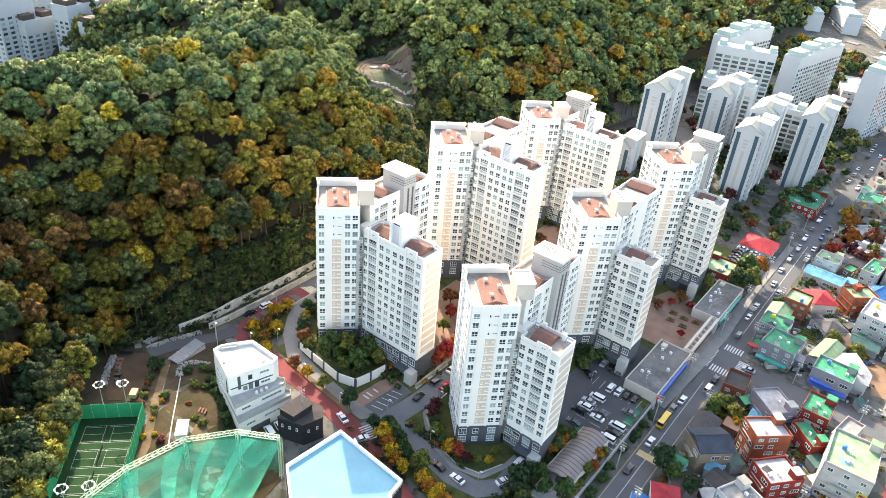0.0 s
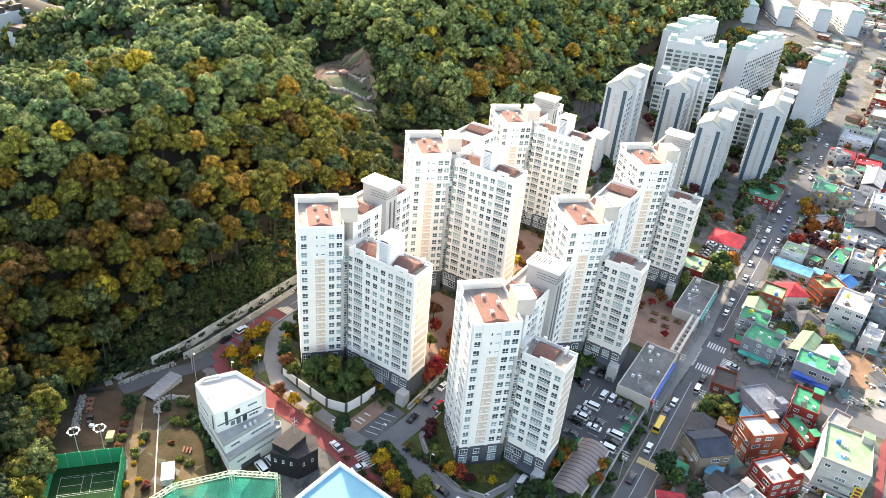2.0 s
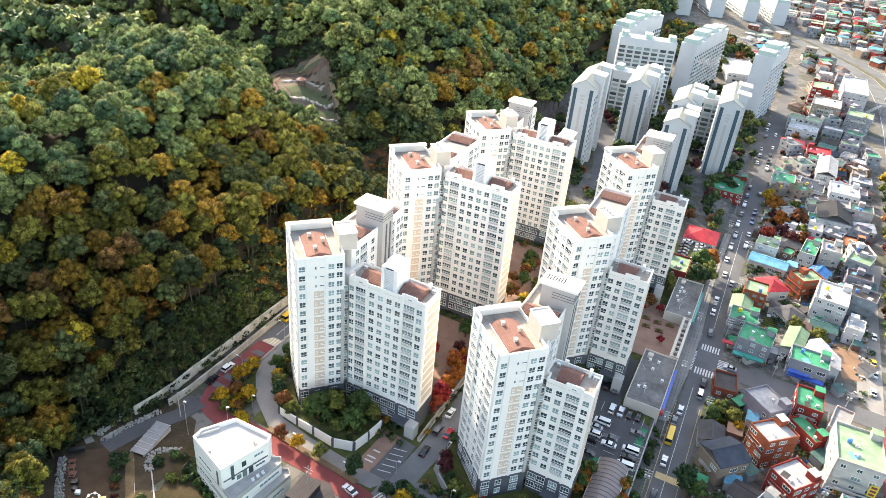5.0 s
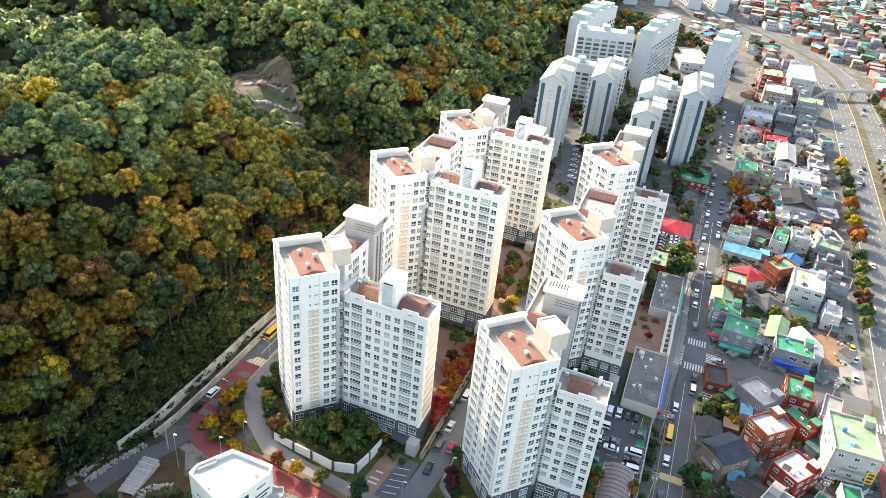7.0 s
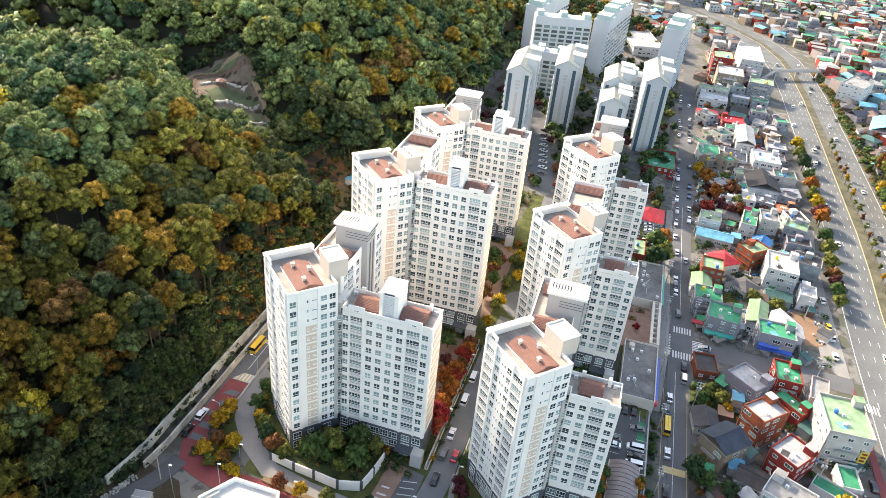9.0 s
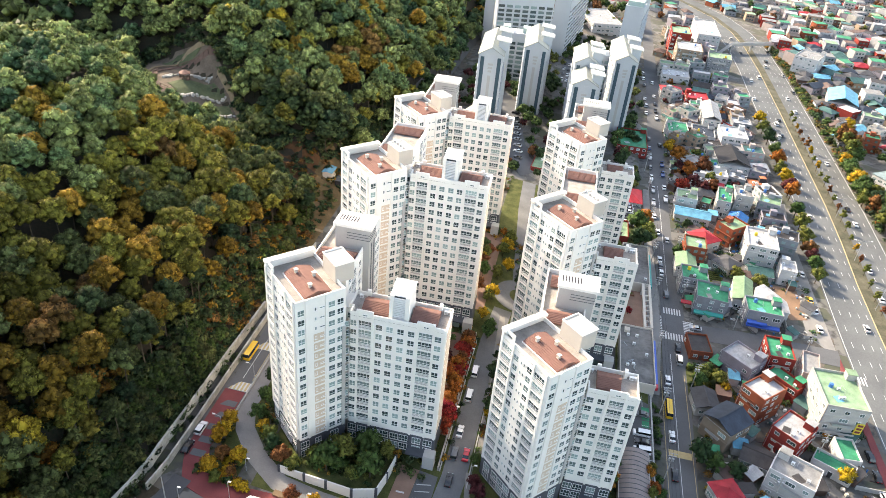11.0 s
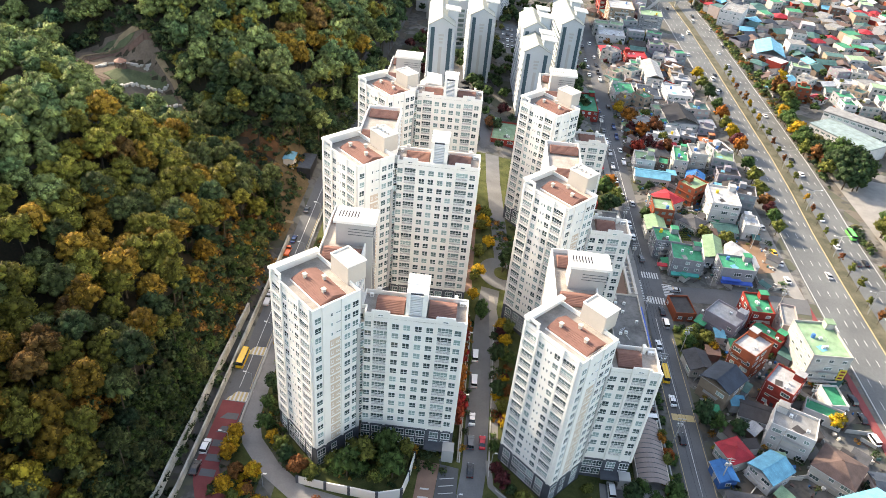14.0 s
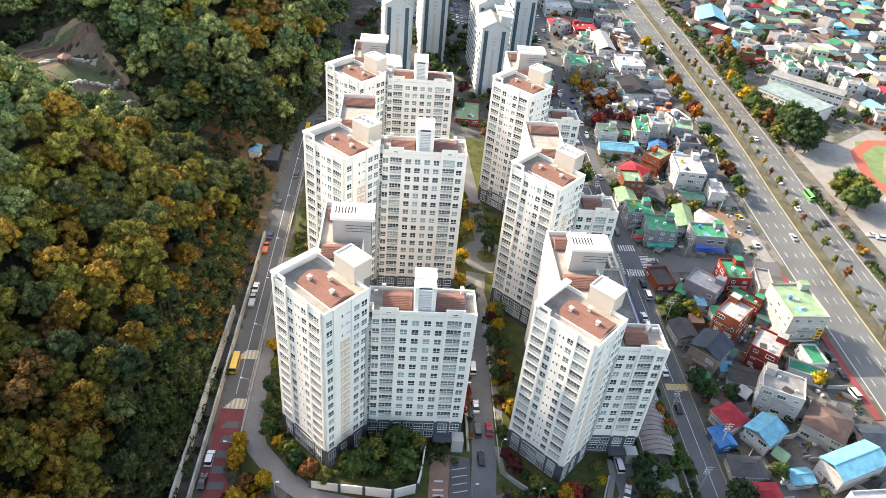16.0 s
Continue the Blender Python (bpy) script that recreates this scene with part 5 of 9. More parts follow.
# strip by the middle drive
scatter(30, -92.5, -87.5, 140, 184, ("green", "dark", "olive", "maroon", "yellow", "rust"), 0.6, 1.0, bushes=0.5)
for x, y in ((-90.6, 214.2), (-88.8, 212.8), (-89.6, 215.6)):
    tree(x, y, "dark", 1.25, shape="_tall")
patch("roundabout_island", [(-90.1 + 3.4 * math.cos(k * math.pi / 10), 213.7 + 3.4 * math.sin(k * math.pi / 10)) for k in range(20)], 0.4, "grass", "round grass island in the turning circle", "island", 0.4)
scatter(16, -101, -96, 186, 250, ("yellow", "olive", "orange", "green"), 0.6, 0.95)
scatter(18, -84, -72, 222, 238, ("green", "dark", "olive", "red"), 0.6, 1.0)
# south side trees between the drive and the street
for x, y, k in ((-99, 109.8, "dark"), (-96, 112.6, "dark"), (-93.5, 111.5, "green"), (-90, 110.8, "dark"), (-87.5, 109.0, "green"), (-85.5, 107.5, "dark"), (-94, 108.5, "yellow"), (-91, 107, "orange"), (-88.5, 106, "yellow"), (-86, 104.8, "orange"), (-83, 104.2, "yellow"), (-76, 104.6, "yellow"), (-73, 103.5, "orange"), (-70, 102.8, "yellow"), (-67, 102.6, "orange"), (-64, 102.4, "olive"), (-80, 108.4, "olive"), (-110, 111.0, "dark"), (-121, 111.0, "olive"), (-128, 110.8, "yellow"), (-134, 111.0, "rust")):
    tree(x, y, k, rg.uniform(0.75, 1.05))
scatter(22, -58, -44.5, 104, 130, ("dark", "green", "dark", "olive"), 0.8, 1.2, bushes=0.4)
scatter(10, -46, -44.4, 128, 150, ("olive", "orange", "green"), 0.5, 0.7, bushes=0.5)
scatter(34, -42.9, -41.2, 112, 182, ("dark", "green"), 0.5, 0.7, bushes=0.9)
scatter(12, -58, -55, 138, 150, ("orange", "green"), 0.5, 0.8)
scatter(8, -72, -66, 176, 190, ("dark", "green"), 0.7, 1.0)
for x, y, k, q in ((-59.6, 240.5, "rust", 0.95), (-55.2, 239.6, "red", 0.55), (-50.9, 220.4, "red", 0.5), (-61.5, 236.5, "red", 0.6), (-64, 230, "rust", 0.7)):
    tree(x, y, k, q)

ribbon("footway", [(-93.4, 133), (-92.6, 125.4), (-84.4, 118.2), (-74.2, 115.7), (-66.4, 118.2), (-63.6, 126), (-63.4, 131)], 1.5, 0.3, "pave", "pale paved footway round the garden bed", "footway", 0.35, step=2.0)
# covered ramp
ramp = thing("ramp_canopy", "arched brown translucent canopy over a car ramp", "canopy", pose(-50, 131, h1(-50, 140)))
M["ramp"] = mat("brown_polycarbonate", (0.20, 0.155, 0.14), 0.35, 0.15, 0.5)
arc = [(-4.1 + 8.2 * k / 10, 2.6 + 1.3 * math.sin(math.pi * k / 10)) for k in range(11)]
for k in range(14):
    b = Build()
    y0, y1 = k * 1.6, k * 1.6 + 1.54
    b.add([(x, y, z) for x, z in arc for y in (y0, y1)] + [(x, y, z - 0.06) for x, z in arc for y in (y0, y1)], [(2 * i, 2 * i + 2, 2 * i + 3, 2 * i + 1) for i in range(10)] + [(22 + 2 * i + 1, 22 + 2 * i + 3, 22 + 2 * i + 2, 22 + 2 * i) for i in range(10)])
    part("roof_panel", b.mesh("roof_panel", "ramp"), ramp)
    b = Build()
    b.add([(x, y, z + 0.07) for x, z in arc for y in (y1 - 0.05, y1 + 0.11)] + [(x, y, z - 0.2) for x, z in arc for y in (y1 - 0.05, y1 + 0.11)], [(2 * i, 2 * i + 2, 2 * i + 3, 2 * i + 1) for i in range(10)] + [(2 * i, 22 + 2 * i, 22 + 2 * i + 2, 2 * i + 2) for i in range(10)])
    part("rib", b.mesh("rib", "stone"), ramp)
for s in (-4.1, 4.1):
    part("side_wall", Build().box(s - 0.15, s + 0.15, 0, 22.4, -2, 2.6).mesh("side_wall", "palegrey"), ramp)
patch("ramp_floor", [(-54, 112), (-46, 112), (-46, 153), (-54, 153)], 0.10, "conc", "smooth concrete ramp floor", "ramp")

# shops by the east street
def shop(x0, x1, y0, y1, top, sign_a, sign_b):
    z0 = -2.2
    s = thing("shop_building", "low grey shop building with a flat dirty roof", "shop", pose(0, 0, 0), group="shops at the estate entrance")
    part("wall", Build().box(x0, x1, y0, y1, z0, top - 0.7).mesh("wall", "palegrey"), s)
    part("roof", Build().box(x0 + 0.3, x1 - 0.3, y0 + 0.3, y1 - 0.3, top - 0.7, top - 0.55).mesh("roof", "stainedroof"), s, "stained dark grey concrete roof")
    part("parapet", parapet([(x0, y0), (x1, y0), (x1, y1), (x0, y1)], top - 0.7, top).mesh("parapet", "palegrey"), s)
    part("sign_board", Build().box(x1 + 0.02, x1 + 0.9, y0 + 2, y1 - 5, top - 2.2, top - 0.9).mesh("sign_board", sign_a), s, "long blue shop sign board")
    part("sign_board", Build().box(x1 + 0.02, x1 + 0.9, y0 + 0.2, y0 + 1.9, top - 2.2, top - 0.9).mesh("sign_board", sign_b), s, "red shop sign board")
    part("shop_front", Build().box(x1 - 0.1, x1 + 0.08, y0 + 1, y1 - 1, z0 + 0.4, top - 2.4).mesh("shop_front", "glass"), s, "dark glazed shop front")
    for k in range(5):
        xk, yk = rg.uniform(x0 + 2, x1 - 2), rg.uniform(y0 + 2, y1 - 4)
        part("roof_pipe", Build().bar((xk, yk, top - 0.45), (xk + rg.uniform(-2, 2), yk + rg.uniform(1, 4), top - 0.45), 0.09, 0, 6).mesh("roof_pipe", "metal"), s)
    part("roof_hatch", Build().box(x0 + 1.5, x0 + 3.3, y1 - 4, y1 - 2, top - 0.55, top + 0.5).mesh("roof_hatch", "palegrey"), s)
    for k in range(6):
        part("ac_unit", ACU, s, m=Matrix.Translation((rg.uniform(x0 + 2, x1 - 1), rg.uniform(y0 + 2, y1 - 2), top - 0.55)))
    return s


M["deck2"] = mat("red_brown_timber", (0.20, 0.09, 0.06), 0.8, 0.2, 1.0)
M["signblue"] = mat("blue_sign", (0.03, 0.10, 0.42), 0.45, 0.1, 1.0)
M["signred"] = mat("red_sign", (0.45, 0.03, 0.04), 0.45, 0.1, 1.0)
M["signteal"] = mat("teal_sign", (0.02, 0.28, 0.24), 0.45, 0.1, 1.0)
M["signyellow"] = mat("yellow_sign", (0.65, 0.50, 0.05), 0.45, 0.1, 1.0)
shop(-54.2, -43.0, 180.8, 209.6, 4.4, "signblue", "signred")
shop(-53.2, -43.0, 236.4, 264.6, 4.6, "signteal", "signteal")
gate = thing("entrance_gate", "grey concrete gateway frame over the estate entrance", "gate", pose(-44.5, 209.6, 0))
part("beam", Build().box(-1.6, -0.7, 0.2, 26.6, 3.6, 4.7).mesh("beam", "palegrey"), gate)
part("beam", Build().box(0.7, 1.6, 0.2, 26.6, 3.6, 4.7).mesh("beam", "palegrey"), gate)
for k in range(9):
    part("cross_beam", Build().box(-0.7, 0.7, 0.8 + k * 3.1, 1.15 + k * 3.1, 3.8, 4.5).mesh("cross_beam", "palegrey"), gate)
part("pillar", Build().box(-1.5, 1.5, 0.4, 1.6, -2.5, 3.6).mesh("pillar", "greywall"), gate)
part("pillar", Build().box(-1.5, 1.5, 25.0, 26.2, -2.5, 3.6).mesh("pillar", "greywall"), gate)
for x, y in ((-58.5, 232.6), (-54.2, 232.2), (-49.8, 233.2), (-57.5, 227.5), (-52.6, 227.2)):
    pb = thing("planter", "brown timber planter box with low shrubs", "planter", pose(x, y, h1(x, y) + 0.15, 0, 0, 8), group="planters on the plaza")
    part("box", parapet([(-1.5, -0.9), (1.5, -0.9), (1.5, 0.9), (-1.5, 0.9)], 0, 0.6, 0.12).mesh("box", "deck2"), pb)
    part("soil", Build().box(-1.36, 1.36, -0.76, 0.76, 0, 0.5).mesh("soil", "dirt"), pb)
    part("shrub", CROWN["olive_bush"][0], pb, m=pose(0, 0, 0.35) @ Matrix.Diagonal((0.9, 0.6, 0.6, 1)))


# ---- south-west corner: white block, black house, blue roof, sports court ----
M["blueroof"] = mat("pale_blue_roof_coating", (0.155, 0.345, 0.435), 0.9, 0.12, 0.15, spec=0.1)
M["courtgreen"] = mat("green_court_surface", (0.012, 0.046, 0.014), 0.9, 0.2, 0.3, 0.1)
M["netgreen"] = mat("green_windbreak_sheet", (0.005, 0.30, 0.125), 0.7, 0.15, 0.6)
M["blackwall"] = mat("black_cladding", (0.03, 0.03, 0.034), 0.6, 0.2, 0.6)
BANDWIN = win_mesh("window_band", 2.8, 0.9, 3, splits=1)
RIBBONWIN = win_mesh("window_ribbon", 6.4, 0.95, 5, splits=1)
W = thing("white_building", "white angular four-storey building with a roof terrace", "building", pose(0, 0, h1(-130, 90)))
zw = 20.3 - h1(-130, 90)
back = [(-138.0, 99.0), (-142.6, 91.6)]
low = [(-142.6, 88.7), (-122.8, 81.6), (-120.5, 98.0), (-122.2, 99.4)] + back
mid = [(-142.6, 88.7), (-125.2, 82.5), (-122.9, 97.6), (-124.2, 99.2)] + back
up = [(-142.6, 88.7), (-129.7, 84.1), (-126.0, 96.8), (-126.8, 99.0)] + back
M["whitedeck"] = mat("pale_grey_roof_coating", (0.46, 0.45, 0.43), 0.9, 0.15, 0.3, spec=0.2)
part("wall", Build().prism(low, -4, 4.6).mesh("wall", "white"), W)
part("middle_wall", Build().prism(mid, 4.6, 7.9).mesh("middle_wall", "white"), W)
part("upper_wall", Build().prism(up, 7.9, zw - 1.2).mesh("upper_wall", "white"), W)
part("parapet", parapet(up, zw - 1.2, zw, 0.45).mesh("parapet", "white"), W)
part("roof", Build().prism([(Vector(p) * 0.965 + Vector((-134, 92)) * 0.035)[:] for p in up], zw - 1.2, zw - 1.1).mesh("roof", "whitedeck"), W, "pale grey coated roof deck")
part("stair_housing", Build().prism([(-134.2, 86.3), (-130.0, 84.8), (-128.7, 89.0), (-133.0, 90.2)], zw - 1.1, zw + 0.25).mesh("stair_housing", "white"), W)
part("pipe_rack", Build().box(-0.35, 0.35, -2.4, 2.4, 0, 0.7).mesh("pipe_rack", "greywall"), W, "grey pipe rack behind the parapet", m=pose(-140.8, 92.6, zw - 1.1, 0, 0, -32))
part("pipe_rack", Build().box(-2.6, 2.6, -0.35, 0.35, 0, 0.7).mesh("pipe_rack", "greywall"), W, "grey pipe rack behind the parapet", m=pose(-138.6, 88.4, zw - 1.1, 0, 0, -20))
part("roof_vent", CHIM, W, m=pose(-129, 95.5, zw - 1.1))
for poly, z in ((low, 4.6), (mid, 7.9)):
    part("terrace_deck", Build().prism([(Vector(p) * 0.99 + Vector((-130, 91)) * 0.01)[:] for p in poly], z, z + 0.08).mesh("terrace_deck", "conc"), W, "grey terrace deck")
    part("terrace_rail", parapet(poly[:4], z + 0.08, z + 0.85, 0.12).mesh("terrace_rail", "greywall"), W, "grey terrace rail")
    part("terrace_edge", Build().prism([(Vector(p) * 1.004 + Vector((-131, 90)) * -0.004)[:] for p in poly], z - 0.3, z).mesh("terrace_edge", "greywall"), W)
part("canopy", Build().box(-6.2, 6.2, -0.1, 0.7, -0.12, 0.12).mesh("canopy", "stone"), W, "thin dark canopy over the terrace doors", m=at_wall(up[1], up[2], 6.6, 10.6, 0.1))
for poly, a, z, ss in ((low, 1, 2.6, (11.0,)), (mid, 1, 6.4, (11.2,)), (mid, 0, 5.8, (5.0,)), (up, 0, 10.2, (5.6,))):
    for k in ss:
        part("window", RIBBONWIN, W, "long dark ribbon window", m=at_wall(poly[a], poly[a + 1], k, z, 0.02))
for poly, a, z, ss in ((low, 1, 2.6, (3.6,)), (mid, 1, 6.3, (3.2,)), (up, 1, 12.9, (10.4,)), (up, 1, 9.4, (10.6,)), (low, 0, 2.6, (4.2, 9.0))):
    for k in ss:
        part("window", BANDWIN, W, m=at_wall(poly[a], poly[a + 1], k, z, 0.02))
for a, k, z in ((0, 11.8, 10.6), (1, 3.0, 11.8)):
    part("window", Build().box(-0.42, 0.42, -0.08, 0.1, -2.3, 2.3).mesh("stair_window", "glass"), W, "tall dark stair window", m=at_wall(up[a], up[a + 1], k, z))
for k, z, h2 in ((6.2, 12.6, 0.8), (6.2, 9.3, 1.1), (8.0, 9.3, 1.1), (4.6, 9.3, 0.7)):
    part("window", Build().box(-0.6, 0.6, -0.08, 0.1, -h2, h2).mesh("terrace_window", "glass"), W, "dark terrace window", m=at_wall(up[1], up[2], k, z))
part("garage_door", Build().box(-3.0, 3.0, -0.06, 0.1, -1.1, 1.1).mesh("garage_door", "stone"), W, "dark garage opening", m=at_wall(low[1], low[2], 6.4, -0.3))
for k in range(3):
    part("terrace_seat", Build().box(-0.35, 0.35, -0.35, 0.35, 0, 0.5).box(-0.35, 0.35, 0.25, 0.35, 0.5, 0.95).mesh("terrace_seat", "white_metal"), W, "white terrace seat", m=pose(-125.4 + k * 0.3, 90 + k * 1.5, 7.98, 0, 0, 70))
M["kroof"] = mat("brown_grey_seamed_roof", (0.075, 0.066, 0.064), 0.9, 0.2, 0.6, 0.1, spec=0.2)
K = thing("black_house", "small black clad house with brown-grey seamed roofs", "house", pose(0, 0, h1(-112, 95)))
klow, kup = [(-115.8, 89.2), (-108.6, 91.9), (-106.9, 97.6), (-110.0, 100.2), (-116.0, 99.2)], [(-116.0, 90.3), (-111.0, 90.8), (-110.9, 97.4), (-116.0, 97.8)]
part("wall", Build().prism(klow, -2, 7.4).mesh("wall", "blackwall"), K)
part("roof", Build().prism([(Vector(p) * 1.03 + Vector((-112, 95)) * -0.03)[:] for p in klow], 7.4, 7.75).mesh("roof", "kroof"), K, "brown grey seamed roof")
part("upper_floor", Build().prism(kup, 7.75, 9.8).mesh("upper_floor", "blackwall"), K)
part("roof", Build().prism([(Vector(p) * 1.04 + Vector((-113.5, 94)) * -0.04)[:] for p in kup], 9.8, 10.1).mesh("roof", "kroof"), K, "brown grey flat roof")
part("mast", Build().bar((-113.4, 96, 10.1), (-113.4, 96, 16), 0.09).bar((-114.8, 96, 15), (-112.0, 96, 15), 0.05).bar((-114.4, 96, 13.8), (-112.4, 96, 13.8), 0.05).bar((-113.4, 95, 14.4), (-113.4, 97, 14.4), 0.05).mesh("mast", "metal"), K)
for k in range(7):
    part("seam", Build().box(-0.04, 0.04, -3.4, 3.4, 0, 0.06).mesh("seam", "blackwall"), K, m=pose(-115.5 + k * 0.7, 94.1, 10.1))
for k in range(4):
    part("seam", Build().box(-0.04, 0.04, -3.0, 3.0, 0, 0.06).mesh("seam", "blackwall"), K, m=pose(-110.4 + k * 0.8, 95.4 + k * 0.3, 7.75, 0, 0, -12))
for s in (1.4, 3.6, 5.8):
    part("window", WIN["tiny"], K, m=at_wall(klow[0], klow[1], s, 5.2, 0.05))
for s in (1.6, 4.2):
    part("window", WIN["tiny"], K, m=at_wall(klow[1], klow[2], s, 4.6, 0.05))
Bl = thing("blue_roofed_hall", "large hall with a pale blue flat roof", "hall", pose(0, 0, 0))
br = [(-98.6, 77.6), (-80, 64), (-66, 82), (-73.4, 88.6), (-74.2, 93.6), (-97.2, 95.0)]
part("wall", Build().prism(br, 0, 14.0).mesh("wall", "blackwall"), Bl, "dark glazed hall wall")
part("roof", Build().prism([(Vector(p) * 0.97 + Vector((-84, 82)) * 0.03)[:] for p in br], 14.0, 14.3).mesh("roof", "blueroof"), Bl, "pale blue coated roof")
part("parapet", parapet(br, 13.0, 15.3, 0.6).mesh("parapet", "white"), Bl)

CA, CB = Vector((-155.0, 54.6)), Vector((-143.8, 66.6))
cd = Vector((0.74, -0.67)).normalized()
cz = 9.0
court = thing("sports_court", "green badminton courts with white lines", "sports court", pose(0, 0, 0), kind="structure")
cc = [CA, CA + cd * 27, CB + cd * 27, CB]
part("surface", Build().prism([p[:] for p in cc], cz - 4, cz + 0.1).mesh("surface", "courtgreen"), court)
cu = (CB - CA).normalized()
for k in range(3):
    o = CA + cd * (3.0 + 8.4 * k) + cu * 2.0
    for a, b2 in (((0, 0), (12.4, 0)), ((0, 6.1), (12.4, 6.1)), ((0, 0), (0, 6.1)), ((12.4, 0), (12.4, 6.1)), ((5.2, 0), (5.2, 6.1)), ((7.2, 0), (7.2, 6.1)), ((0, 3), (5.2, 3)), ((7.2, 3), (12.4, 3)), ((0, 0.5), (12.4, 0.5)), ((0, 5.6), (12.4, 5.6))):
        p, q = o + cu * a[0] + cd * a[1], o + cu * b2[0] + cd * b2[1]
        part("line", Build().obox(((p.x + q.x) / 2, (p.y + q.y) / 2), (q - p)[:], (q - p).length + 0.05, 0.05, cz + 0.1, cz + 0.12).mesh("line", "paint"), court)
    m1, m2 = o + cu * 6.2 - cd * 0.4, o + cu * 6.2 + cd * 6.5
    part("net", Build().obox(((m1.x + m2.x) / 2, (m1.y + m2.y) / 2), (m2 - m1)[:], 6.9, 0.04, cz + 0.8, cz + 1.5).mesh("net", "rubber"), court)
fence = thing("court_fence", "tall green windbreak fence round the courts", "fence", pose(0, 0, 0))
for a, b2 in ((CA, CB), (CA, CA + cd * 27), (CB, CB + cd * 27)):
    n = max(2, int((b2 - a).length / 3))
    for i in range(n):
        p, q = a + (b2 - a) * i / n, a + (b2 - a) * (i + 1) / n
        part("sheet", Build().obox(((p.x + q.x) / 2, (p.y + q.y) / 2), (q - p)[:], (q - p).length - 0.04, 0.06, cz - 1, cz + 5.0 + 0.12 * (i % 2)).mesh("sheet", "netgreen"), fence)
        part("post", Build().bar((p.x, p.y, cz - 1), (p.x, p.y, cz + 5.2), 0.07).mesh("post", "metal"), fence)


def floodlight(x, y, z, h):
    f = thing("floodlight", "white ring floodlight on a tall grey pole", "floodlight", pose(x, y, z), group="floodlights")
    part("pole", Build().bar((0, 0, -1), (0, 0, h), 0.13, 0, 8, 0.08).mesh("pole", "metal"), f)
    b = Build()
    for k in range(12):
        a0, a1 = k * math.pi / 6, (k + 1) * math.pi / 6
        b.bar((1.3 * math.cos(a0), 1.3 * math.sin(a0), h), (1.3 * math.cos(a1), 1.3 * math.sin(a1), h), 0.07)
    part("ring", b.mesh("ring", "white_metal"), f)
    for k in range(6):
        a0 = k * math.pi / 3
        part("lamp", Build().box(1.3 * math.cos(a0) - 0.2, 1.3 * math.cos(a0) + 0.2, 1.3 * math.sin(a0) - 0.2, 1.3 * math.sin(a0) + 0.2, h - 0.3, h + 0.08).mesh("lamp", "white_metal"), f)


for p in ((-152.4, 60.0), (-148.5, 64.4), (-126.7, 37.0), (-123.2, 41.5)):
    floodlight(p[0], p[1], 8, 11.5)

# driving range: lattice masts, head truss and green netting
M["truss"] = mat("pale_green_steel", (0.42, 0.55, 0.40), 0.5, 0.1, 1.0)


def net_mat(name, lo, hi):
    """Netting too fine to see its threads: lets part of the light through."""
    m = bpy.data.materials.new(name)
    m.use_nodes = True
    nt = m.node_tree
    p = nt.nodes["Principled BSDF"]
    p.inputs["Base Color"].default_value = (0.015, 0.42, 0.26, 1)
    p.inputs["Roughness"].default_value = 0.8
    n = nt.nodes.new("ShaderNodeTexNoise")
    n.inputs["Scale"].default_value = 0.22
    n.inputs["Detail"].default_value = 3
    mp = nt.nodes.new("ShaderNodeMapping")
    mp.inputs["Rotation"].default_value = (0.5, 0.9, 0.6)
    mp.inputs["Scale"].default_value = (3.2, 0.5, 0.5)
    mr = nt.nodes.new("ShaderNodeMapRange")
    mr.inputs["From Min"].default_value, mr.inputs["From Max"].default_value = 0.35, 0.65
    mr.inputs["To Min"].default_value, mr.inputs["To Max"].default_value = lo, hi
    nt.links.new(nt.nodes.new("ShaderNodeTexCoord").outputs["Object"], mp.inputs["Vector"])
    nt.links.new(mp.outputs[0], n.inputs["Vector"])
    nt.links.new(n.outputs["Fac"], mr.inputs["Value"])
    nt.links.new(mr.outputs[0], p.inputs["Alpha"])
    return m


M["netting"] = net_mat("green_netting", 0.24, 0.44)
M["netfold"] = net_mat("folded_green_netting", 0.42, 0.56)
rng_t = [(-121.6, 37.0), (-123.0, 50.0), (-121.0, 64.4), (-113.6, 74.8), (-104.4, 80.7)]
zt_t = 18.0
dr = thing("driving_range", "pale green lattice frame hung with green netting", "net structure", pose(0, 0, 0))


def lattice(b, p, q, w=0.6, n=12, r=0.07):
    p, q = Vector(p), Vector(q)
    d = (q - p).normalized()
    s = Vector((0, 0, 1)) if abs(d.z) < 0.7 else Vector((1, 0, 0))
    t = d.cross(s).normalized()
    s = t.cross(d)
    cs = [(s + t) * w / 2, (s - t) * w / 2, (-s - t) * w / 2, (t - s) * w / 2]
    for c in cs:
        b.bar(p + c, q + c, r, 0, 4)
    for i in range(n):
        a, e = p + (q - p) * i / n, p + (q - p) * (i + 1) / n
        for k in range(4):
            b.bar(a + cs[k], e + cs[(k + 1) % 4], r * 0.7, 0, 3)
    return b


for a, b2 in zip(rng_t, rng_t[1:]):
    part("truss", lattice(Build(), (*a, zt_t), (*b2, zt_t), 0.9, 10).mesh("truss", "truss"), dr, "pale green lattice truss")
for p in rng_t:
    part("mast", lattice(Build(), (*p, h1(*p) - 1), (*p, zt_t + 0.4), 0.8, 12).mesh("mast", "truss"), dr, "pale green lattice mast")
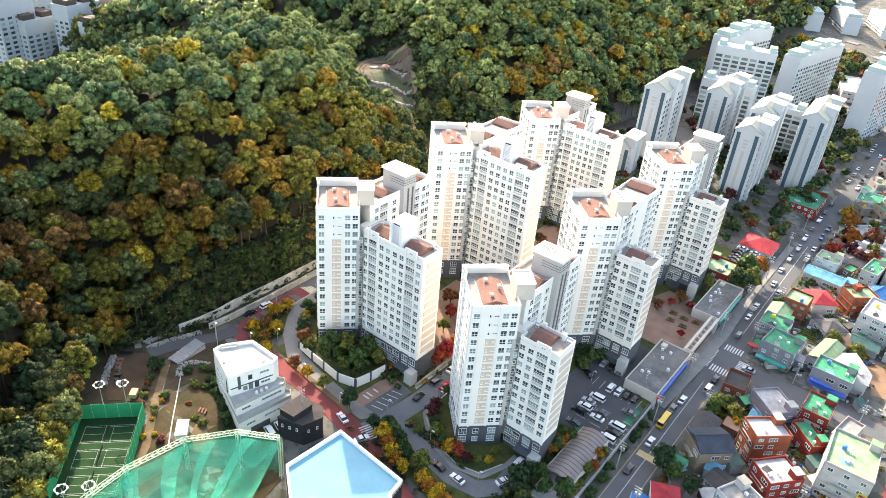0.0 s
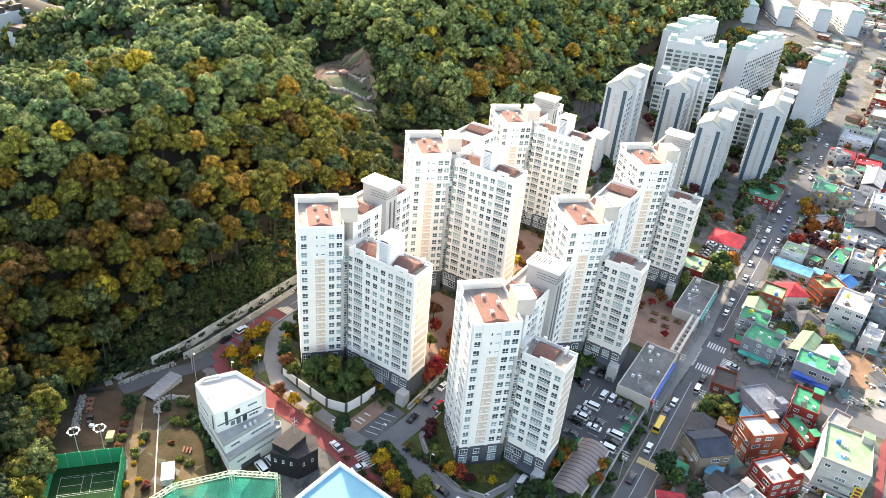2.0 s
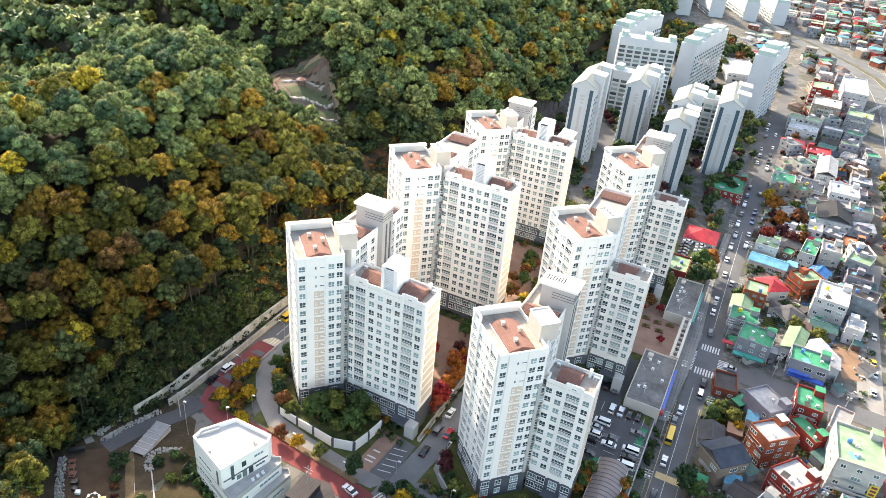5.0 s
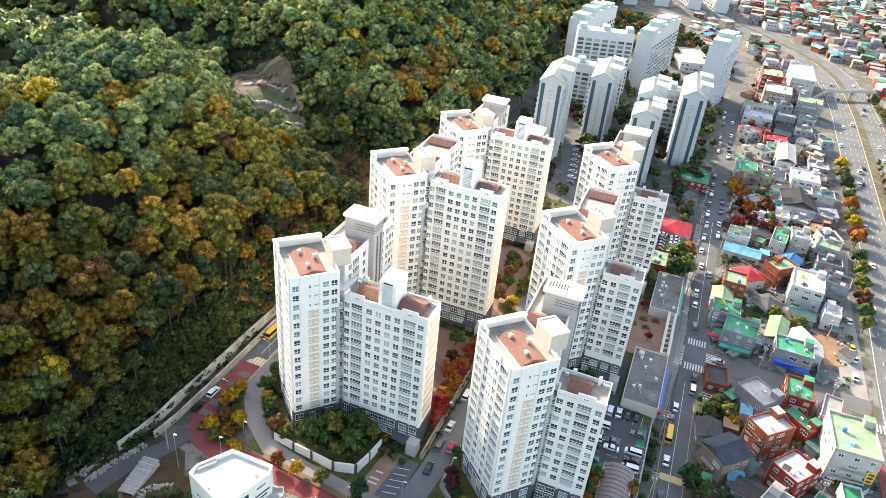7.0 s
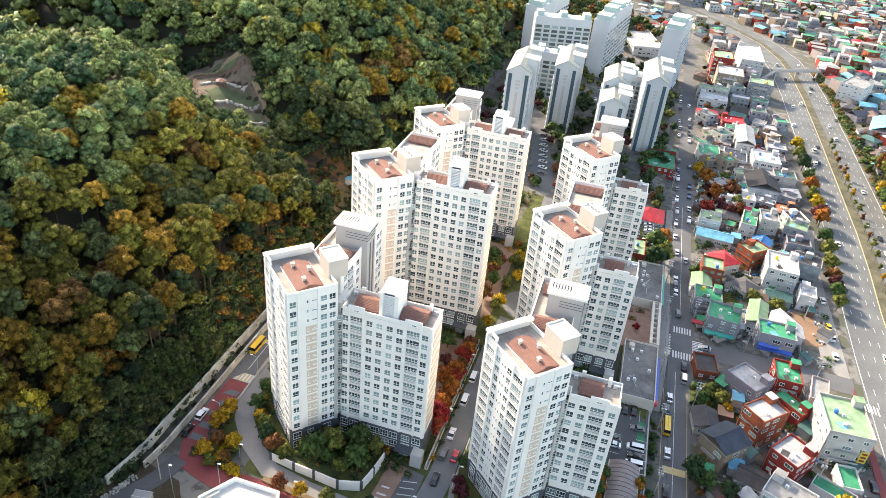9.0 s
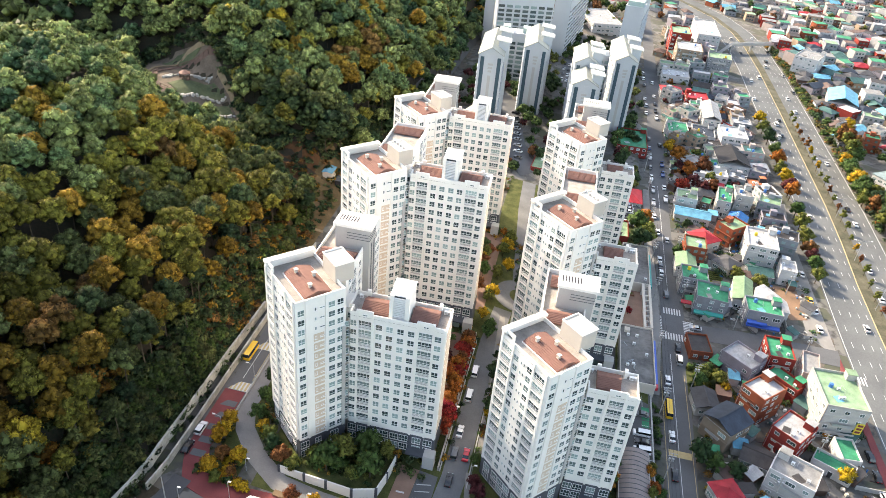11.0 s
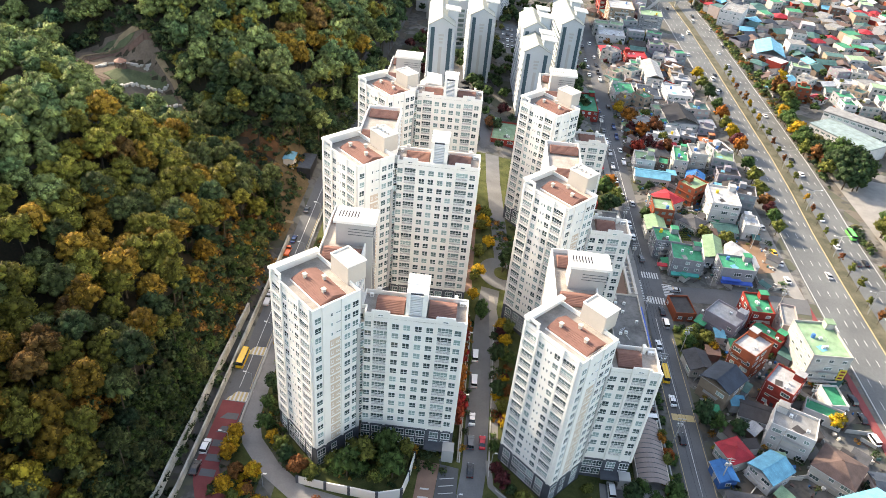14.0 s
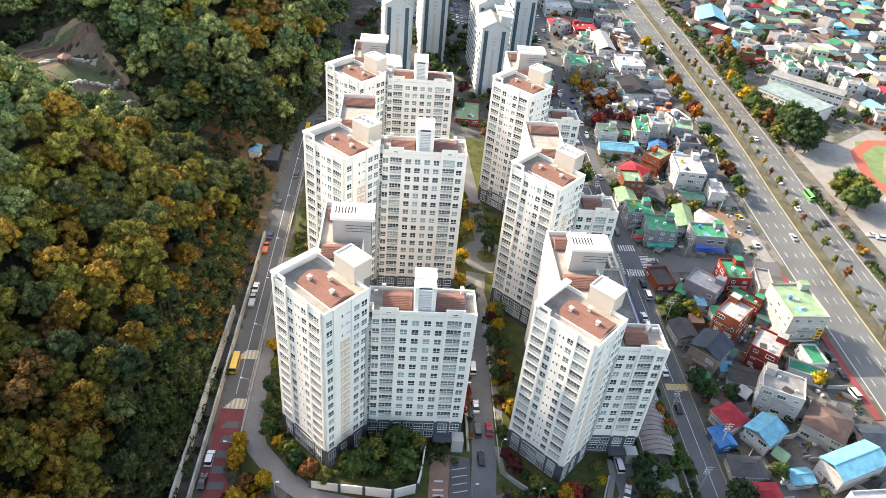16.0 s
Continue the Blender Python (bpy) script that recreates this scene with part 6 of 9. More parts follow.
for a, b2 in zip(rng_t, rng_t[1:]):
    b = Build()
    n, m = 8, 6
    vs = []
    for j in range(m + 1):
        f = j / m
        for i in range(n + 1):
            x, y = a[0] + (b2[0] - a[0]) * i / n, a[1] + (b2[1] - a[1]) * i / n
            z = zt_t - 0.4 - f * (zt_t - h1(x, y) - 2.5)
            vs.append((x + 1.2 * math.sin(f * 3.1) * (0.6 + 0.4 * math.sin(i * 1.7)), y - 1.6 * math.sin(f * 3.1) - 0.5 * math.sin(i * 2.3 + f * 4), z))
    b.add(vs, [(j * (n + 1) + i, j * (n + 1) + i + 1, (j + 1) * (n + 1) + i + 1, (j + 1) * (n + 1) + i) for j in range(m) for i in range(n)])
    part("netting", b.mesh("netting", "netting"), dr, "sagging green netting")
b = Build()
n, m = 14, 10
cx, cy = -92, 52
line = [Vector(p) for p in rng_t]
vs = []
for j in range(m + 1):
    for i in range(n + 1):
        f = i / n * (len(line) - 1)
        k = min(int(f), len(line) - 2)
        p = line[k].lerp(line[k + 1], f - k)
        q = p.lerp(Vector((cx, cy)), j / m)
        vs.append((q.x, q.y, zt_t - 2.0 - 4.5 * math.sin(j / m * 2.6) - 0.8 * math.sin(i * 2.1) * math.sin(j / m * 3.1)))
b.add(vs, [(j * (n + 1) + i, (j + 1) * (n + 1) + i, (j + 1) * (n + 1) + i + 1, j * (n + 1) + i + 1) for j in range(m) for i in range(n)])
part("netting", b.mesh("netting", "netting"), dr, "sagging green netting")

# folds where the netting lies double run slantwise across it
for k in range(5):
    fold = []
    for j in range(m + 1):
        for w2 in (0.0, 0.75 + 0.25 * (k % 3)):
            f = min(max((k * 2.6 + 0.6 + w2 - j * 0.55) / n, 0), 0.999) * (len(line) - 1)
            q = int(f)
            p = line[q].lerp(line[q + 1], f - q).lerp(Vector((cx, cy)), j / m)
            fold.append((p.x, p.y, zt_t - 1.7 - 4.5 * math.sin(j / m * 2.6) - 0.8 * math.sin((k * 2.6 + 0.6 + w2 - j * 0.55) * 2.1) * math.sin(j / m * 3.1)))
    part("fold", Build().add(fold, [(2 * j, 2 * j + 2, 2 * j + 3, 2 * j + 1) for j in range(m)]).mesh("fold", "netfold"), dr, "doubled fold of green netting")
# open ground behind the range
M["earthpath"] = mat("trodden_tan_earth", (0.115, 0.082, 0.045), 0.95, 0.35, 0.4, 0.4, fine=2.5, world=True, col2=(0.17, 0.122, 0.070))
M["yardsoil"] = mat("reddish_yard_earth", (0.070, 0.046, 0.029), 0.95, 0.3, 0.25, 0.3, fine=2.0, world=True)
M["darksoil"] = mat("dark_brown_earth", (0.040, 0.034, 0.020), 0.95, 0.35, 0.2, 0.4, fine=1.6, world=True, col2=(0.075, 0.056, 0.036))
patch("roadside_bank", [(-166.9, 214), (-166.9, 252), (-169.4, 254), (-171, 270), (-182, 272), (-184, 214)], 0.10, "bankgrass", "dry grassy bank beside the road", "bank", 0.3, 3.0)
ribbon("bank_path", [(-168, 226), (-174, 224), (-181, 228), (-190, 236)], 1.4, 0.2, "sand", "pale earth path up the bank", "path", 0.3, step=2.5)
M["rubble"] = mat("pale_rubble_stone", (0.34, 0.33, 0.30), 0.95, 0.5, 1.6, 0.6, world=True)
patch("hill_foot_ground", [(-182, 58), (-146, 56), (-144, 70), (-147, 90), (-158, 104), (-170, 106), (-182, 96)], 0.05, "darksoil", "bare brown earth under the edge of the wood", "bare ground")
M["dryfield"] = mat("dry_rough_ground", (0.026, 0.034, 0.010), 0.95, 0.45, 0.16, 0.5, fine=1.6, world=True, col2=(0.080, 0.055, 0.030))
patch("rough_ground", [(-141, 64), (-127, 48), (-100, 62), (-104, 80), (-119, 88), (-143, 99), (-153, 97)], 0.10, "dryfield", "rough brown ground with dry grass", "rough ground")
srng = random.Random(19)


def rubble_wall(pts, w, h, label):
    """A dry wall heaped of loose stones."""
    vs, fs = [], []
    for (xa, ya), (xb, yb) in zip(pts, pts[1:]):
        ln = math.hypot(xb - xa, yb - ya)
        nx_, ny_ = -(yb - ya) / ln, (xb - xa) / ln
        for i in range(int(ln * w * 5.0)):
            f, g = srng.random(), srng.uniform(-0.5, 0.5)
            x, y = xa + (xb - xa) * f + nx_ * g * w, ya + (yb - ya) * f + ny_ * g * w
            r, top = srng.uniform(0.20, 0.42), h * (1 - 1.1 * abs(g)) * srng.uniform(0.75, 1.1)
            z, a0 = h1(x, y), srng.uniform(0, 6.28)
            ring = [(a0 + q * 1.257, r * srng.uniform(0.75, 1.15)) for q in range(5)]
            o = len(vs)
            vs += [(x + q * math.cos(a), y + q * math.sin(a), z - 0.3) for a, q in ring]
            vs += [(x + 0.72 * q * math.cos(a), y + 0.72 * q * math.sin(a), z + top * srng.uniform(0.88, 1.0)) for a, q in ring]
            fs += [(o + q, o + (q + 1) % 5, o + 5 + (q + 1) % 5, o + 5 + q) for q in range(5)] + [(o + 5, o + 6, o + 7, o + 8, o + 9)]
    thing("stone_wall", label, "wall", kind="stuff", data=Build().add(vs, fs).mesh("stone_wall", "rubble"))


patch("earth_yard", [(-172.1, 79.7), (-166.3, 85.4), (-163.4, 83.2), (-160.6, 77.4), (-155.0, 71.2), (-151.8, 67.4), (-156.9, 63.3), (-165, 67.2), (-172, 74.5)], 0.16, "yardsoil", "bare brown earth yard at the foot of the wood", "yard")
ribbon("garden_path", [(-163, 85.4), (-148, 72.4), (-134.3, 60.8), (-122, 45)], 2.2, 0.18, "earthpath", "narrow sandy path with dry verges", "path", step=3.0)
ribbon("lower_lane", [(-162, 110), (-163.2, 103), (-167.2, 93), (-169, 83)], 5.0, 0.2, "asphalt", "narrow dark asphalt lane", "lane")
ribbon("wood_steps", [(-173.4, 82.2), (-179, 84.6), (-185.3, 88.4)], 2.0, 0.22, "pave", "worn grey footpath climbing into the wood", "path", 0.3, step=2.0)
patch("pale_soil", [(-134.2, 76.4), (-129.8, 79.2), (-126.4, 76.2), (-122.6, 71.6), (-126, 67.6), (-128.2, 70.4), (-130.8, 72.2)], 0.16, "earthpath", "trodden pale soil on the field", "bare ground", 0.3)
cabin = thing("site_cabin", "white box cabin standing on rough ground", "cabin", pose(-131.6, 70.0, h1(-130, 68.6) - 0.1, 0, 0, 49))
part("body", Build().box(-1.4, 1.4, -2.7, 2.7, -0.5, 2.3).mesh("body", "palegrey"), cabin)
part("roof", Build().box(-1.55, 1.55, -2.85, 2.85, 2.3, 2.45).mesh("roof", "white_metal"), cabin, "white sheet roof")
part("door", Build().box(-0.45, 0.45, -2.74, -2.70, 0, 1.95).mesh("door", "greywall"), cabin)
for k in range(3):
    bench = thing("bench", "red-brown timber bench on the dry field", "bench", pose(-137.3 + 0.85 * k, 79.0 + 0.4 * k, h1(-136.5, 79.3) + 0.1, 0, 0, -52), group="field benches")
    part("seat", Build().box(-1.0, 1.0, -0.22, 0.22, 0.4, 0.48).mesh("seat", "deck2"), bench)
    for sg in (-0.75, 0.75):
        part("leg", Build().box(sg - 0.06, sg + 0.06, -0.18, 0.18, -0.05, 0.4).mesh("leg", "metal"), bench)
for x, y, k, q in ((-153.6, 86.4, "dark", 1.4), (-155, 87.6, "green", 1.0), (-151.9, 90.2, "green", 1.5), (-149.5, 91.2, "dark", 1.2), (-146.2, 91.4, "dark", 1.6), (-145.2, 88.8, "dark", 1.7), (-143.2, 87.6, "dark", 1.5), (-140.6, 86.8, "green", 1.3), (-137.8, 86.0, "dark", 1.3), (-135.6, 85.2, "green", 1.5), (-133.2, 84.0, "dark", 1.2), (-130.4, 82.6, "green", 1.5), (-128.2, 81.6, "dark", 1.4), (-126, 80.2, "dark", 1.3), (-144.8, 92.8, "green", 1.2), (-133.0, 64.2, "maroon", 1.1), (-134.0, 65.2, "red", 0.8), (-136.2, 64.6, "yellow", 0.8), (-137.6, 62.0, "yellow", 0.9), (-141.5, 67.4, "yellow", 0.7), (-146.2, 73.0, "yellow", 0.8), (-151.6, 71.0, "olive", 1.3), (-153.4, 72.4, "maroon", 0.9), (-156.2, 75.0, "rust", 1.0), (-158.2, 76.8, "green", 1.2)):
    bush(x, y, k, q)
for x, y in ((-160.6, 79.4), (-162.4, 81.2), (-160.4, 81.8)):
    tree(x, y, "dark", 0.62)
scatter(14, -150, -124, 66, 86, ("olive", "rust", "green", "olive"), 0.3, 0.5, bushes=1.0)
run_wall("kerb", [(-153.0, 83.4), (-141.5, 74), (-129.6, 64.3)], 0.3, 0.35, 0.3, "conc", "pale concrete drain edge across the field", "kerb")
run_wall("kerb", [(-162.4, 86.2), (-150, 75.4), (-135.6, 62.6)], 0.15, 0.15, 0.2, "conc", "low edge of the sandy path", "kerb")
rubble_wall([(-153.4, 83.1), (-156.6, 85.6), (-157.6, 88.0), (-156.8, 90.4), (-152.6, 93)], 2.0, 0.8, "curved low rubble stone wall")
rubble_wall([(-174.1, 85.1), (-175.0, 91.5), (-173.8, 98.0)], 2.1, 1.6, "rubble stone wall at the foot of the wood")
rubble_wall([(-171.6, 84.2), (-170.6, 91.9), (-168.4, 101)], 1.8, 0.9, "rubble stone wall beside the lane")
rubble_wall([(-174.4, 75.0), (-169.5, 70.2), (-163.5, 65.4)], 1.9, 1.2, "rubble stone wall along the yard")
for x, y in ((-177.6, 77.9), (-162.3, 102.6)):
    mast = thing("pole", "plain grey concrete pole", "pole", pose(x, y, h1(x, y)), group="bare poles")
    part("shaft", Build().bar((0, 0, -1), (0, 0, 9.5), 0.16, 0, 8, 0.10).mesh("shaft", "conc"), mast)
# low glazed roof over the ramp beside the lane
M["ramppane"] = mat("dusty_clear_sheet", (0.19, 0.20, 0.21), 0.5, 0.25, 0.6)
br2 = thing("ramp_roof", "low pale glazed roof over a ramp", "canopy", pose(-161.6, 91.3, h1(-161.6, 91.3), 0, 0, 99))
for k in range(6):
    part("roof_panel", Build().box(-5.5 + k * 1.84, -3.75 + k * 1.84, -2.2, 2.2, 1.0 + 0.09 * k, 1.08 + 0.09 * k).mesh("roof_panel", "ramppane"), br2, "pale translucent roof panel")
    part("rafter", Build().box(-3.74 + k * 1.84, -3.66 + k * 1.84, -2.3, 2.3, 0.95 + 0.09 * k, 1.2 + 0.09 * k).mesh("rafter", "metal"), br2, "thin grey rafter")
for sg in (-1, 1):
    part("side_wall", Build().box(-5.6, 5.6, sg * 2.0 - 0.12, sg * 2.0 + 0.12, -1.5, 0.9).mesh("side_wall", "conc"), br2)
# things left standing in the yard
for x, y, a, l, w2, h2, mt, lb in ((-169.4, 73.4, 40, 1.9, 0.9, 0.75, "deck2", "red-brown picnic table in the yard"), (-170.9, 74.9, 40, 1.9, 0.9, 0.75, "deck2", "red-brown picnic table in the yard"), (-167.6, 72.2, 30, 1.8, 0.9, 0.75, "deck2", "red-brown picnic table in the yard")):
    t_ = thing("picnic_table", lb, "table", pose(x, y, h1(x, y) + 0.14, 0, 0, a), group="picnic tables")
    part("tabletop", Build().box(-l / 2, l / 2, -w2 / 2, w2 / 2, h2 - 0.06, h2).mesh("tabletop", mt), t_)
    for sg in (-1, 1):
        part("bench", Build().box(-l / 2, l / 2, sg * 0.85 - 0.15, sg * 0.85 + 0.15, 0.38, 0.44).mesh("bench", mt), t_)
        part("leg", Build().box(sg * 0.6 - 0.05, sg * 0.6 + 0.05, -0.9, 0.9, 0, 0.38).box(sg * 0.6 - 0.05, sg * 0.6 + 0.05, -0.3, 0.3, 0.38, h2 - 0.06).mesh("leg", "metal"), t_)
crate = thing("storage_box", "yellow storage box at the yard's edge", "box", pose(-153.6, 69.2, h1(-153.6, 69.2) + 0.14, 0, 0, 40))
part("body", Build().box(-0.8, 0.8, -1.3, 1.3, 0, 1.5).mesh("body", "yellowpaint"), crate)
part("lid", Build().box(-0.9, 0.9, -1.4, 1.4, 1.5, 1.6).mesh("lid", "yellowpaint"), crate)

for x, y, a, lx, ly, h2, mt, name, lb in ((-165.0, 70.8, 40, 1.6, 1.2, 0.8, "black", "cool_box", "black box standing in the yard"), (-163.2, 69.4, 10, 1.2, 1.0, 0.7, "black", "cool_box", "black box standing in the yard"), (-161.6, 69.0, 30, 1.1, 0.9, 0.8, "white_metal", "cool_box", "white box standing in the yard"), (-173.4, 78.4, 45, 3.6, 1.0, 0.9, "black", "bin", "dark refuse bins at the yard's end")):
    box_ = thing(name, lb, "box", pose(x, y, h1(x, y) + 0.16, 0, 0, a))
    part("body", Build().box(-lx / 2, lx / 2, -ly / 2, ly / 2, 0, h2).mesh("body", mt), box_)
    part("lid", Build().box(-lx / 2 - 0.04, lx / 2 + 0.04, -ly / 2 - 0.04, ly / 2 + 0.04, h2, h2 + 0.08).mesh("lid", mt), box_)

# terraced park in the valley
pk = thing("park_terraces", "terraced park slope with pale rock walls", "park", pose(0, 0, 0), kind="structure")
M["rock"] = mat("pale_rock", (0.48, 0.46, 0.42), 0.9, 0.3, 0.6, 0.3)
M["parksoil"] = mat("dull_park_soil", (0.125, 0.10, 0.075), 0.95, 0.35, 0.15, 0.4, fine=1.5, world=True, col2=(0.19, 0.15, 0.115))
M["parkgrass"] = mat("dull_park_grass", (0.080, 0.105, 0.055), 0.95, 0.35, 0.2, 0.4, fine=1.5, world=True, col2=(0.13, 0.15, 0.08))
M["lotsoil"] = mat("reddish_lot_soil", (0.23, 0.145, 0.095), 0.95, 0.25, 0.2, 0.3, fine=1.5, world=True)
M["leaflitter"] = mat("rust_leaf_litter", (0.085, 0.045, 0.022), 0.95, 0.4, 0.25, 0.5, fine=1.6, world=True, col2=(0.15, 0.075, 0.035))
M["deck"] = mat("brown_timber_deck", (0.15, 0.095, 0.075), 0.8, 0.2, 1.0)
pr = random.Random(3)
patch("park_ground", [(-244, 251), (-256, 256), (-269, 272), (-276, 291), (-264, 294.5), (-243, 289), (-236, 284), (-227, 276), (-221, 269.5), (-214, 260), (-207, 252.5), (-218, 253), (-230, 255.5)], 0.60, "parksoil", "bare brown park ground", "park ground", 1.4, 2.0)
patch("valley_floor", [(-207, 258.5), (-196, 262), (-179, 262), (-171, 258), (-171, 236), (-178, 235), (-196, 245), (-208, 252)], 0.08, "leaflitter", "rust brown leaf litter on the valley floor", "bare ground", 0.3, 3.0)
for q in ([(-252.6, 267.5), (-250, 273.5), (-244, 277.5), (-238.5, 280.5), (-231.6, 277.2), (-241.4, 268.2), (-245, 263)], [(-240.5, 258), (-229.5, 274.6), (-225, 270), (-231.6, 262.6)], [(-230, 260.5), (-223.2, 268), (-219, 262), (-222, 257.5)], [(-262, 287), (-268, 289.5), (-262, 292.5), (-248, 289.5), (-250, 288.5)]):
    patch("park_lawn", q, 0.85, "parkgrass", "dull green terrace lawn", "lawn", 1.2, 2.0)
for line in ([(-257.5, 272.9), (-254.8, 277.0), (-248.5, 280.4), (-239.0, 281.6)], [(-244.4, 261.6), (-241.6, 268.0), (-230.6, 276.4)], [(-231.7, 261.6), (-223.8, 268.9)], [(-220.7, 257.9), (-217.6, 260.0)]):
    for (x0, y0), (x1, y1) in zip(line, line[1:]):
        n = int(math.hypot(x1 - x0, y1 - y0) / 0.62)
        for i in range(n):
            f = (i + pr.uniform(-.3, .3)) / n
            x, y = x0 + (x1 - x0) * f + pr.uniform(-.6, .6), y0 + (y1 - y0) * f + pr.uniform(-.6, .6)
            s = pr.uniform(0.4, 0.85)
            part("boulder", Build().prism([(x + s * math.cos(a + i) * pr.uniform(.7, 1.1), y + s * math.sin(a + i) * pr.uniform(.7, 1.1)) for a in (0, 1.2, 2.5, 3.8, 5.1)], h1(x, y) - 0.2, h1(x, y) + pr.uniform(1.0, 1.5)).mesh("boulder", "rock"), pk)
for line in ([(-239.5, 287.4), (-243.5, 288.0), (-250.2, 286.8), (-258.5, 286.5), (-264.8, 279.0)], [(-264.8, 279.0), (-258.1, 266.0), (-253.7, 262.6), (-247.4, 260.8), (-243.2, 253.9)]):
    ribbon("boardwalk", line, 1.7, 0.8, "deck", "brown timber boardwalk round the terraces", "boardwalk", 0.8, step=2.5)
    for sg in (-0.8, 0.8):
        for (x0, y0), (x1, y1) in zip(line, line[1:]):
            k = math.hypot(x1 - x0, y1 - y0)
            ox, oy = -(y1 - y0) / k * sg, (x1 - x0) / k * sg
            rail = thing("handrail", "brown timber handrail on posts beside the boardwalk", "handrail", group="boardwalk rails")
            zr = [h1(x0 + (x1 - x0) * f, y0 + (y1 - y0) * f) + 1.9 for f in (0, 1)]
            part("rail", Build().bar((x0 + ox, y0 + oy, zr[0]), (x1 + ox, y1 + oy, zr[1]), 0.09, 0, 5).mesh("rail", "deck"), rail)
            n = max(1, int(k / 2.0))
            for i in range(n + 1):
                f = i / n
                px, py = x0 + (x1 - x0) * f + ox, y0 + (y1 - y0) * f + oy
                part("post", Build().bar((px, py, h1(px, py) + 0.4), (px, py, zr[0] + (zr[1] - zr[0]) * f), 0.08, 0, 5).mesh("post", "deck"), rail)
ribbon("park_path", [(-243, 290), (-256, 291), (-268.8, 284), (-268, 278), (-261.8, 267.2), (-252.6, 257.3), (-245.4, 251.9)], 1.3, 0.95, "sand", "pale sandy footpath", "path", 0.3, step=2.5)
ribbon("park_path", [(-237.4, 283.4), (-229.0, 277.2), (-222.8, 270.0), (-216.5, 260.2), (-209.7, 254.6), (-200, 249), (-188, 242), (-178, 238)], 1.6, 0.95, "sand", "pale sandy footpath", "path", 0.3, step=2.5)
gz = thing("gazebo", "small round pale red roofed park gazebo", "gazebo", pose(-249.3, 275.9, h1(-249.3, 275.9) + 0.4))
cone = Build()
cone.add([(0, 0, 4.2)] + [(2.5 * math.cos(k * math.pi / 4), 2.5 * math.sin(k * math.pi / 4), 2.9) for k in range(8)] + [(2.5 * math.cos(k * math.pi / 4), 2.5 * math.sin(k * math.pi / 4), 2.7) for k in range(8)], [(0, 1 + k, 1 + (k + 1) % 8) for k in range(8)] + [(1 + k, 9 + k, 9 + (k + 1) % 8, 1 + (k + 1) % 8) for k in range(8)])
M["gazeboroof"] = mat("pale_red_roof", (0.30, 0.17, 0.13), 0.7, 0.2, 0.8)
part("roof", cone.mesh("roof", "gazeboroof"), gz)
for k in range(8):
    part("post", Build().bar((2.1 * math.cos(k * math.pi / 4), 2.1 * math.sin(k * math.pi / 4), -0.5), (2.1 * math.cos(k * math.pi / 4), 2.1 * math.sin(k * math.pi / 4), 2.8), 0.12).mesh("post", "deck"), gz)
part("floor", Build().prism([(2.4 * math.cos(k * math.pi / 4), 2.4 * math.sin(k * math.pi / 4)) for k in range(8)], -0.8, 0.1).mesh("floor", "deck"), gz)
hut = thing("roadside_hut", "dark grey clad hut at the foot of the wood", "hut", pose(-171.5, 262, h1(-166, 262)))
part("wall", Build().box(-2.6, 2.6, -6, 6, -2, 5.5).mesh("wall", "blackwall"), hut)
part("roof", Build().box(-2.8, 2.8, -6.2, 6.2, 5.5, 5.8).mesh("roof", "stone"), hut)
shed = thing("shed", "small shed with a pale blue metal roof", "shed", pose(-177.5, 259, h1(-177.5, 259)))
part("wall", Build().box(-2, 2, -3, 3, -2, 2.4).mesh("wall", "palegrey"), shed)
part("roof", Build().gable(-2, 2, -3, 3, 2.5, 0.5, "y").mesh("roof", "blueroof"), shed)


# ---- houses ----
WALLS = {"white": (0.62, 0.61, 0.60), "grey": (0.30, 0.31, 0.33), "cream": (0.54, 0.52, 0.48), "brick": (0.30, 0.085, 0.045), "redwall": (0.30, 0.045, 0.035), "tanwall": (0.36, 0.28, 0.21), "purple": (0.30, 0.28, 0.32), "pink": (0.46, 0.38, 0.36), "blue": (0.05, 0.16, 0.42), "brown": (0.16, 0.10, 0.08), "dark": (0.06, 0.06, 0.065)}
ROOFS = {"green": (0.045, 0.30, 0.16), "palegreen": (0.27, 0.41, 0.25), "white": (0.43, 0.43, 0.43), "red": (0.46, 0.04, 0.055), "tile": (0.10, 0.10, 0.105), "palegrey": (0.50, 0.52, 0.54), "teal": (0.07, 0.16, 0.15), "dark": (0.07, 0.065, 0.065), "navy": (0.05, 0.065, 0.09), "conc": (0.29, 0.29, 0.285), "blue": (0.04, 0.19, 0.46), "cyan": (0.16, 0.46, 0.62), "brown": (0.15, 0.10, 0.085), "orange": (0.60, 0.20, 0.09), "black": (0.03, 0.03, 0.035), "palecyan": (0.33, 0.43, 0.43)}
for k, c in WALLS.items():
    M["w_" + k] = mat(k + "_house_wall", tuple(v * 0.80 for v in c), 0.85, 0.18, 0.5, 0.15, rnd=0.10)
for k, c in ROOFS.items():
    M["r_" + k] = mat(k + "_house_roof", tuple(v * 0.76 for v in c), 0.65, 0.42, 0.4, 0.15, rnd=0.14)
WALLWORD = {"redwall": "dark red brick", "tanwall": "tan brick", "purple": "purple grey", "brick": "orange red brick", "dark": "dark grey"}
ROOFWORD = {"palegreen": "pale green", "tile": "dark grey tiled", "palegrey": "pale grey", "conc": "bare concrete", "palecyan": "pale cyan", "navy": "dark navy"}
HOUSEWIN = win_mesh("window_house", 1.5, 1.25, 2, sill=False, splits=1)
WIDEWIN = win_mesh("window_house_wide", 2.6, 1.4, 3, sill=False, splits=1)
